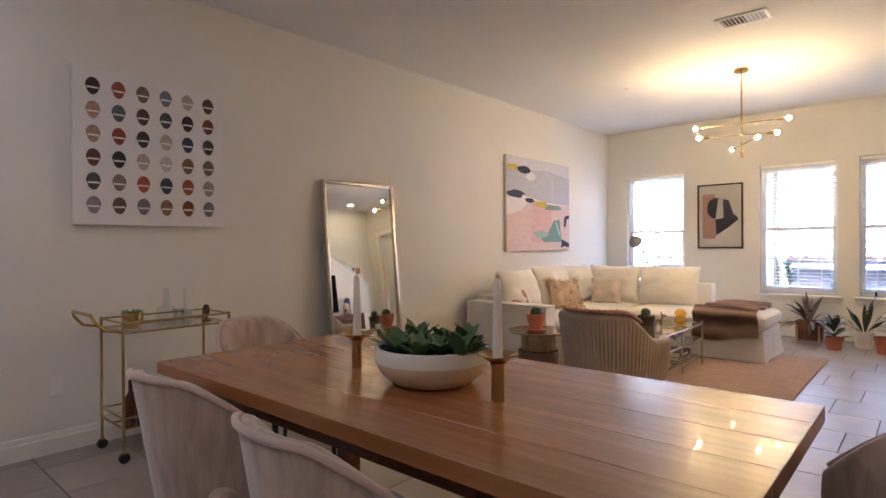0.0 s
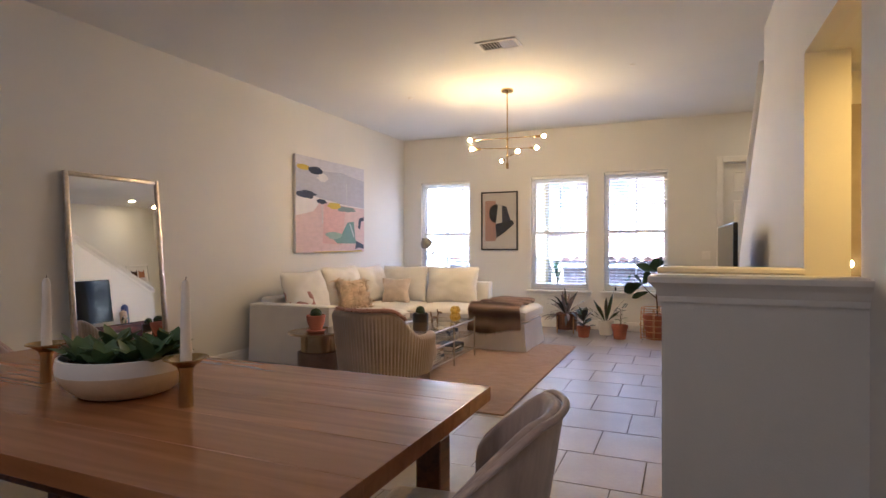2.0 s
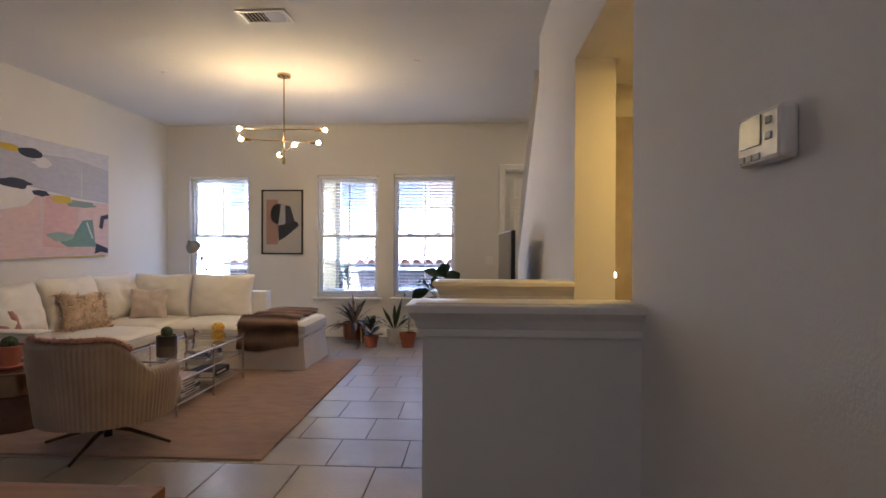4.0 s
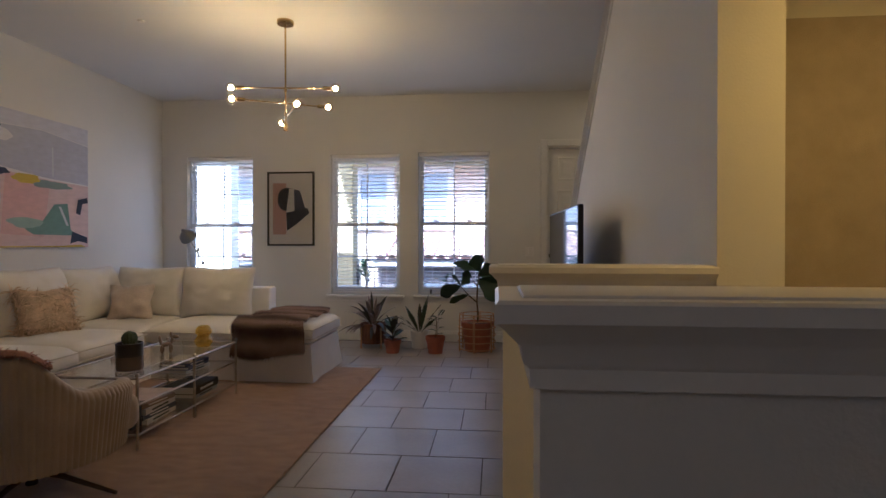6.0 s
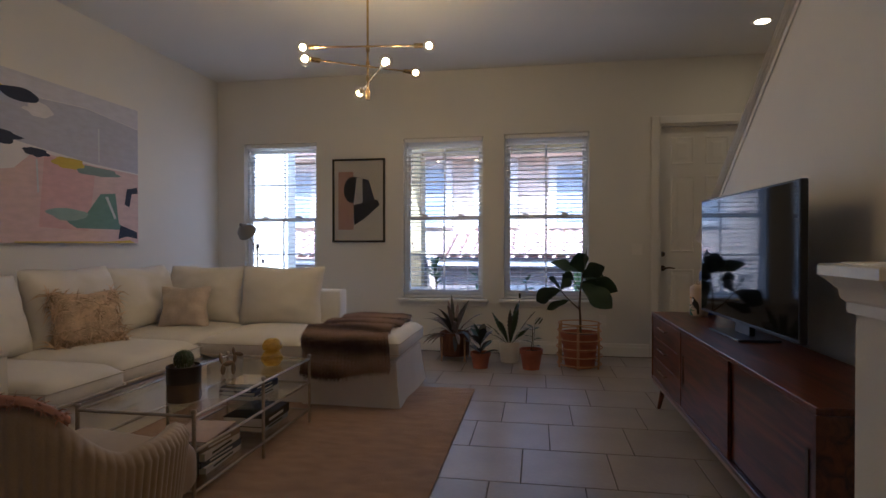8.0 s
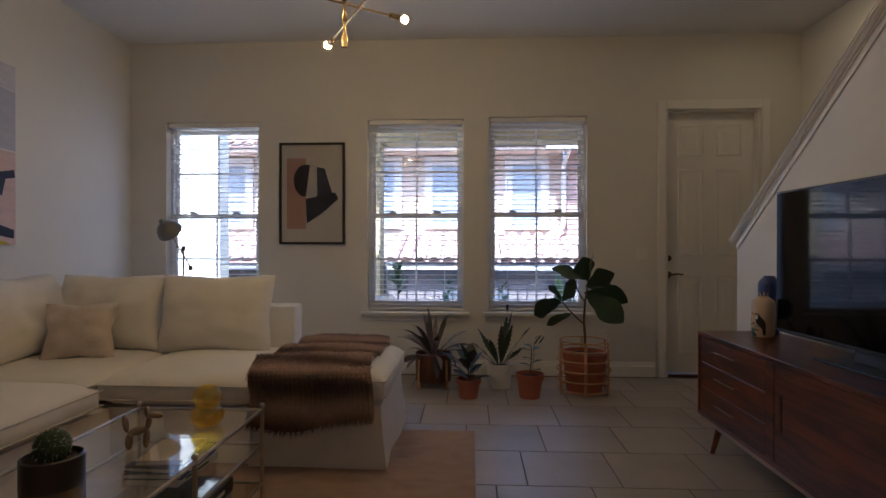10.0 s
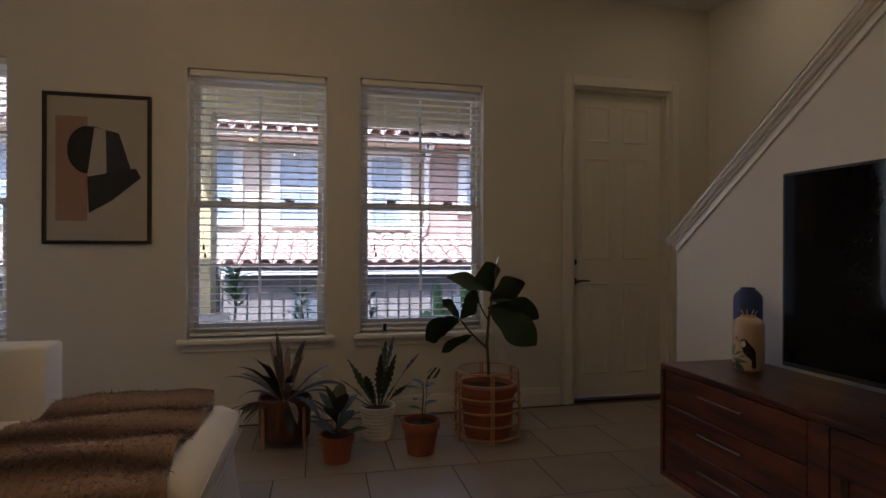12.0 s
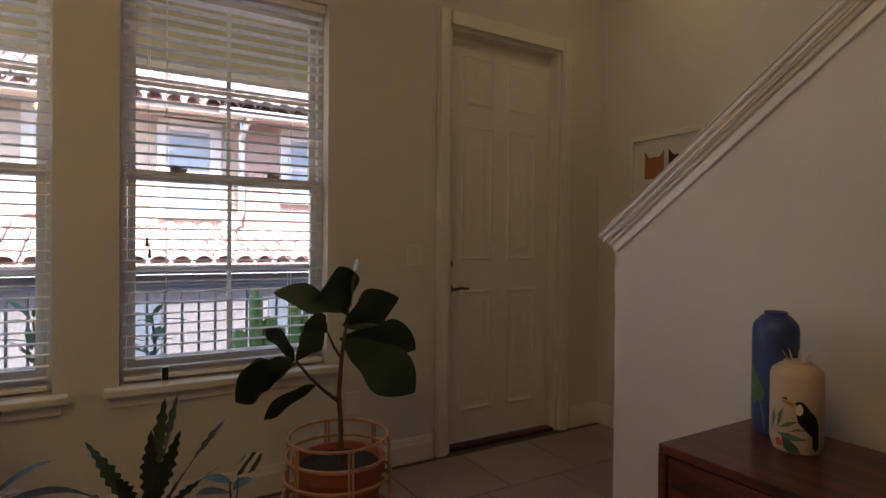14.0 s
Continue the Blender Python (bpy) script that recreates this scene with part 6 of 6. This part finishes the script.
rt = thing("rattlesnake_plant", "tall wavy-leaved plant in a ribbed white pot", "plant", (-0.64, 8.38, 0))
pot(rt, 0.085, 0.105, 0.205, WHITE, 0.02, 8)
for k, (a, el, l) in enumerate(((0.3, 80, 0.46), (1.2, 68, 0.44), (2.7, 62, 0.36), (3.3, 48, 0.30), (4.2, 60, 0.30), (5.3, 70, 0.40), (0.0, 58, 0.42), (2.9, 30, 0.26), (5.9, 46, 0.30), (4.9, 84, 0.36))):
    el = radians(el)
    part("leaf", blade(bmesh.new(), (0.02 * math.cos(a), 0.02 * math.sin(a), 0.18), (math.cos(a) * math.cos(el), math.sin(a) * math.cos(el), math.sin(el)), l, 0.048, 0.35, 40, 0.15, belly=0.6, wavy=0.3, teeth=0.28, roll=25 * math.sin(k * 2.1)), GREEN if k % 3 else DARKLEAF, rt, "", 80)
tp = thing("young_fig_plant", "slender young plant in a terracotta pot", "plant", (-0.42, 8.08, 0))
pot(tp, 0.078, 0.105, 0.19, TERRA, 0.045)
part("stem", tube(bmesh.new(), [(0, 0, 0.15), (0.01, 0, 0.25), (0.015, 0, 0.33), (0.01, 0, 0.40)], [0.006, 0.005, 0.004, 0.003], 6), BARK, tp)
for k, (z, a, l) in enumerate(((0.37, 0.4, 0.08), (0.39, 2.6, 0.10), (0.33, 4.8, 0.08), (0.36, 3.2, 0.12), (0.30, 3.8, 0.10), (0.24, 3.0, 0.11), (0.27, 0.2, 0.09), (0.21, 5.6, 0.08))):
    part("leaf", blade(bmesh.new(), (0.02, 0, z), (math.cos(a), math.sin(a), 0.35), l, 0.06, 0.6, 6, 0.2, belly=0.55), GREEN, tp, "", 80)
part("stem", tube(bmesh.new(), [(0.02, 0, 0.2), (0.03, -0.01, 0.32), (0.035, -0.015, 0.43)], [0.0025, 0.002, 0.002], 6), GREEN, tp, "", 60)
part("leaf", blade(bmesh.new(), (0.03, -0.015, 0.425), (0.75, -0.1, 0.65), 0.10, 0.06, 0.3, 8, 0.2, belly=0.55, roll=70), banded("striped_black_white_leaf", "20241f", "c9cdd0", (0.8, 0.1, -0.6), 0.022, 0.8, 0.35, 0.4), tp, "black and white striped leaf", 80)
sn = thing("sensor_tag", "small white box with a black face on the sill", "sensor", (-0.55, YN - 0.03, 0.585 - 0.002))
part("case", bx(-0.014, 0.014, -0.012, 0.012, 0, 0.075, r=0.002), WHITE, sn)
part("face", bx(-0.012, 0.012, -0.0135, -0.0122, 0.018, 0.072), BLACKMETAL, sn, "black face")


# ---- outdoors: porch, railing, neighbouring house ----
structure(part("ground", bx(-400, 400, YN + 0.2, 600, -3.4, -3.2), mat("paving", (0.13, 0.128, 0.125), 0.9, var=0.2, scale=0.6, bump=0.2, bscale=8)), "grey paved ground between the houses", "ground")
structure(part("balcony_floor", bx(-6.0, 5.0, YN + 0.161, 11.0, -0.2, -0.02), CONC), "grey concrete balcony floor", "floor")
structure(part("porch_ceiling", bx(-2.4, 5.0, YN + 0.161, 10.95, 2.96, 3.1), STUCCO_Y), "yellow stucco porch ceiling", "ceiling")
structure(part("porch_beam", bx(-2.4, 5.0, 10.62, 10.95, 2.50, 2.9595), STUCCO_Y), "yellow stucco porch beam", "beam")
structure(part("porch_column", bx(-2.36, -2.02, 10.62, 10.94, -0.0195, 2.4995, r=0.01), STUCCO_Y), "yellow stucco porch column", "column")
# colour lightened beyond the porch stucco to bounce more sun through window 1
structure(part("wing_wall", bx(-8.5, -4.45, 11.4, 11.7, -3.19, 5.6), mat("lightened_yellow_stucco", (0.84, 0.80, 0.62), 0.9, var=0.05, scale=3, bump=0.3, bscale=60)), "pale yellow stucco wing of the house, lightened to bounce sun indoors", "wall")

rl = thing("balcony_railing", "grey metal balcony railing with square pickets", "railing", (0, 10.78, -0.02), kind="structure")
RAILM = mat("railing_paint", (0.20, 0.20, 0.22), 0.5, 0.2, var=0.1, scale=9)
part("top_rail", bx(-2.0, 5.0, -0.025, 0.025, 0.97, 1.01, r=0.004), RAILM, rl)
part("lower_rail", bx(-2.0, 5.0, -0.018, 0.018, 0.86, 0.885, r=0.003), RAILM, rl)
part("bottom_rail", bx(-2.0, 5.0, -0.018, 0.018, 0.06, 0.09, r=0.003), RAILM, rl)
pk = None
for i in range(59):
    x = -1.94 + 0.118 * i
    if pk is None:
        pk = part("picket", bx(-0.009, 0.009, -0.009, 0.009, 0.0905, 0.8595), RAILM, rl)
        pk.matrix_basis = pose(x, 0, 0)
    else:
        share("picket", pk, rl, pose(x, 0, 0))
for x in (-1.98, 1.2, 4.4):
    part("post", bx(x - 0.022, x + 0.022, -0.022, 0.022, 0, 0.9695), RAILM, rl)


def barrel(length=0.42, r=0.13):
    bm = bmesh.new()
    rows = []
    for j in (0, 1):
        rr = r * (1.0 if j == 0 else 0.88)
        row = [bm.verts.new((q * math.cos(a), length * j, q * math.sin(a) * 0.75 + 0.02 * (1 - j))) for q in (rr, rr - 0.018) for a in (math.pi * k / 8 for k in range(9))]
        rows.append(row)
    a, b = rows
    for o in (0, 9):
        for k in range(8):
            bm.faces.new((a[o + k], a[o + k + 1], b[o + k + 1], b[o + k]))
    for k in range(8):
        bm.faces.new((a[k], a[k + 1], a[9 + k + 1], a[9 + k]))
    return bm


def tiled(parent, x0, x1, ye, ze, pitch, courses, single):
    """Courses of barrel tiles that climb away from the eave."""
    n = int((x1 - x0) / 0.30)
    c, s = math.cos(radians(pitch)), math.sin(radians(pitch))
    first = None
    bm = bmesh.new()
    tmp = barrel()
    vs = [v.co.copy() for v in tmp.verts]
    fs = [[v.index for v in f.verts] for f in tmp.faces]
    tmp.verts.index_update()
    fs = [[v.index for v in f.verts] for f in tmp.faces]
    tmp.free()
    for k in range(courses):
        for i in range(n):
            m = pose(x0 + 0.15 + 0.30 * i, ye + 0.37 * k * c, ze + 0.37 * k * s, pitch, 0, 1.5 * math.sin(i * 5.1 + k * 2.3))
            if single:
                if first is None:
                    first = part("roof_tile", barrel(), CLAY1, parent, "", 50)
                    first.matrix_basis = m
                else:
                    share("roof_tile", first, parent, m)
            else:
                nv = [bm.verts.new(m @ v) for v in vs]
                for f in fs:
                    bm.faces.new([nv[q] for q in f])
    if single:
        bm.free()
    else:
        tagged(part("roof_tiles", bm, CLAY, parent, "", 50), kind="stuff")


CLAY1 = mat("roof_tile_single", (0.45, 0.325, 0.28), 0.85, var=0.3, scale=5, bump=0.2, bscale=40, rnd=0.5)
OUTTRIM = mat("outdoor_trim", (0.56, 0.55, 0.53), 0.7, var=0.06, scale=3)
nh = thing("neighbour_house", "cream and pink stucco house with clay tile roofs", "house", (0, 0, 0))
part("wall", bx(-16, 1.36, 17.3, 17.6, -3.19, 3.72), STUCCO_W, nh, "cream stucco wall")
part("wall", bx(1.36, 12, 16.9, 17.2, -3.19, 3.6), STUCCO_P, nh, "pink stucco wall")
# lower storey: the garage shade is put into the stucco's dark colour
part("lower_wall", bx(-2.7, 12, 15.6, 15.9, -3.19, 0.78), mat("shaded_stucco", (0.19, 0.165, 0.16), 0.9, var=0.1, scale=2), nh, "brown stucco lower storey, colour darkened for garage shade")
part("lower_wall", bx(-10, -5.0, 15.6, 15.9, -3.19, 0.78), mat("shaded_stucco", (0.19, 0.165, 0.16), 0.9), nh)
part("fascia", bx(-2.75, 12, 15.25, 15.33, 0.70, 0.86), OUTTRIM, nh, "white painted fascia")
part("fascia", bx(-10, -4.95, 15.25, 15.33, 0.70, 0.86), OUTTRIM, nh)
LR = 15.5
rf = part("lower_roof", slab(bmesh.new(), [(-2.75, 0), (12, 0), (12, 0.02), (-2.1, 0.02)], 0, 2.3), CLAY, nh)
rf.matrix_basis = pose(0, 15.2, 0.84, LR)
tiled(nh, -2.7, 7.0, 15.18, 0.88, LR, 6, True)
tiled(nh, 7.0, 12.0, 15.18, 0.88, LR, 6, False)
rf = part("lower_roof", bx(-10, -4.95, 0, 2.3, 0, 0.02), CLAY, nh)
rf.matrix_basis = pose(0, 15.2, 0.84, LR)
tiled(nh, -10, -5.0, 15.18, 0.88, LR, 6, False)
part("eave_soffit", bx(-16, 1.3, 16.55, 17.3, 3.44, 3.50), STUCCO_W, nh)
part("gutter", bx(0.8, 12, 16.05, 16.19, 3.36, 3.48, r=0.02), OUTTRIM, nh, "white metal gutter")
part("eave_soffit", bx(1.37, 12, 16.2, 16.9, 3.40, 3.47), STUCCO_P, nh)
rf = part("upper_roof", bx(-16, 12, 0, 6.5, 0, 0.03), CLAY, nh)
rf.matrix_basis = pose(0, 16.5, 3.52, 23)
tiled(nh, -9, 12.0, 16.45, 3.56, 23, 12, False)
tiled(nh, 0.8, 9.0, 16.02, 3.53, 18, 3, False)
pts = [(1.30, 16.14, 3.40), (1.30, 16.4, 3.30), (1.30, 16.82, 3.12), (1.30, 16.82, 1.75), (1.24, 16.78, 1.62), (1.10, 16.7, 1.56)]
part("downspout", tube(bmesh.new(), pts, 0.06, 10), OUTTRIM, nh, "white downspout", 60)
SHUT = mat("window_blinds_grey", (0.30, 0.34, 0.40), 0.35, var=0.1, scale=4)
for x0, x1, z0, z1, y in ((-1.81, -1.06, 1.75, 3.20, 17.3), (0.13, 0.81, 1.72, 3.20, 17.3), (2.2, 2.95, 2.05, 3.16, 16.9), (-3.5, -2.77, 1.75, 3.22, 17.3), (-7.3, -6.5, 1.75, 3.20, 17.3), (5.4, 6.2, 2.05, 3.16, 16.9), (-10.2, -9.4, 1.75, 3.20, 17.3)):
    w = part("window", bx(x0, x1, y - 0.03, y - 0.001, z0, z1), SHUT, nh, "window with drawn pale blinds")
    bm = bmesh.new()
    for a, b, c, d in ((x0 - 0.2, x0, z0 - 0.12, z1 + 0.2), (x1, x1 + 0.2, z0 - 0.12, z1 + 0.2), (x0, x1, z1, z1 + 0.2), (x0, x1, z0 - 0.12, z0)):
        box(bm, a, b, y - 0.09, y - 0.0015, c, d, r=0.01)
    part("surround", bm, OUTTRIM, w, "white moulded surround")
    part("sash_bar", bx(x0, x1, y - 0.05, y - 0.0305, (z0 + z1) / 2 - 0.025, (z0 + z1) / 2 + 0.025), OUTTRIM, w)
    for k in range(11):
        zz = z0 + 0.08 + (z1 - z0 - 0.16) * k / 10
        if abs(zz - (z0 + z1) / 2) > 0.05:
            part("louvre", bx(x0 + 0.04, x1 - 0.04, y - 0.04, y - 0.0305, zz - 0.03, zz + 0.03), SHUT, w)
for x in (2.2, 4.6, -0.8):
    part("garage_panel", bx(x - 0.7, x + 0.7, 15.55, 15.599, -3.0, 0.25), mat("slate_panel", (0.10, 0.11, 0.13), 0.6, var=0.1), nh, "dark slatted panel")

BLUEPOT = mat("blue_pot", (0.10, 0.14, 0.24), 0.3, var=0.2, scale=10)
LIGHTLEAF = mat("garden_leaf", (0.07, 0.13, 0.05), 0.6, var=0.4, scale=10, isl=0.5)
rngo = random.Random(5)


def balcony_pot(x, y, r, h, kind, label):
    p = thing("balcony_plant", label, "plant", (x, y, -0.02), group="balcony plants")
    pot(p, r * 0.72, r, h, BLUEPOT if kind != "cactus" else TERRA, 0.04)
    if kind == "cactus":
        for k, (dx, hh) in enumerate(((0, 0.58), (0.10, 0.38), (-0.12, 0.30))):
            bm = tube(bmesh.new(), [(dx * 0.3, 0, h - 0.05), (dx, 0, h + 0.12), (dx, 0, h + hh * 0.9), (dx, 0, h + hh)], [0.045, 0.05, 0.05, 0.015], 12)
            part("column", bm, mat("column_cactus", (0.16, 0.28, 0.09), 0.6, var=0.25, scale=12), p, "green column cactus", 60)
    else:
        n = 40 if kind == "shrub" else 14
        part("stem", tube(bmesh.new(), [(0, 0, h - 0.05), (0.02, 0, h + 0.2), (0, 0.01, h + 0.4)], [0.012, 0.010, 0.006], 6), BARK, p)
        for k in range(n):
            a = k * 2.4
            zz = h + rngo.uniform(0.12, 0.5 if kind == "shrub" else 0.42)
            bm = blade(bmesh.new(), (0.01 * math.cos(a), 0.01 * math.sin(a), zz), (math.cos(a), math.sin(a), rngo.uniform(0.0, 1.0)), rngo.uniform(0.12, 0.26), 0.05, 0.6, 5, 0.2)
            part("leaf", bm, LIGHTLEAF, p, "", 80)
    return p


balcony_pot(-1.17, 10.42, 0.17, 0.32, "thin", "sparse potted plant on the balcony in a blue pot")
balcony_pot(-0.51, 10.42, 0.16, 0.30, "thin", "sparse potted plant on the balcony in a blue pot")
balcony_pot(-1.78, 10.42, 0.16, 0.48, "shrub", "leafy potted shrub beside the porch column")
balcony_pot(0.17, 10.38, 0.16, 0.28, "cactus", "tall column cactus in a balcony pot")
balcony_pot(0.47, 10.42, 0.15, 0.28, "cactus", "branching column cactus in a balcony pot")
fc = thing("folding_chair", "white folding chair on the balcony", "chair", (-1.86, 9.95, -0.02), 35)
for sx in (-0.2, 0.2):
    part("leg", tube(bmesh.new(), [(sx, -0.2, 0), (sx, 0.18, 0.62)], 0.012, 8), TRIM, fc)
    part("leg", tube(bmesh.new(), [(sx, 0.22, 0), (sx, -0.15, 0.42)], 0.012, 8), TRIM, fc)
part("seat", bx(-0.2, 0.2, -0.18, 0.18, 0.38, 0.41, r=0.006), TRIM, fc)
for z in (0.46, 0.56):
    part("back_slat", bx(-0.2, 0.2, 0.10 + z * 0.1, 0.115 + z * 0.1, z, z + 0.07, r=0.004), TRIM, fc)


# ---- floor tiles: square stone, each row shifted by a third ----
TS, TY0, TX0 = 0.467, 5.515, -0.60
fl = bpy.data.objects["floor"]
tile0 = None
for r in range(-17, 8):
    y0 = TY0 + TS * (r - 1)
    for c in range(-9, 7):
        x0 = TX0 + 0.1545 * (r % 3) + TS * c
        if x0 > 0.95 and y0 < 7.3:
            continue
        a, b = max(x0 + 0.003, XW), min(x0 + TS - 0.003, XR)
        d, e = max(y0 + 0.003, YS), min(y0 + TS - 0.003, YN + 0.05)
        if b - a < 0.03 or e - d < 0.03:
            continue
        whole = b - a > TS - 0.007 and e - d > TS - 0.007
        if whole and tile0 is not None:
            share("tile", tile0, fl, pose(x0 + TS / 2, y0 + TS / 2, 0))
            continue
        bm = bmesh.new()
        if whole:
            q = TS / 2 - 0.003
            box(bm, -q, q, -q, q, -0.006, 0.0, r=0.0016, seg=1)
            tile0 = part("tile", bm, TILE, fl)
            tile0.matrix_basis = pose(x0 + TS / 2, y0 + TS / 2, 0)
        else:
            box(bm, (a - b) / 2, (b - a) / 2, (d - e) / 2, (e - d) / 2, -0.006, 0.0, r=0.0016, seg=1)
            part("tile", bm, TILE, fl).matrix_basis = pose((a + b) / 2, (d + e) / 2, 0)
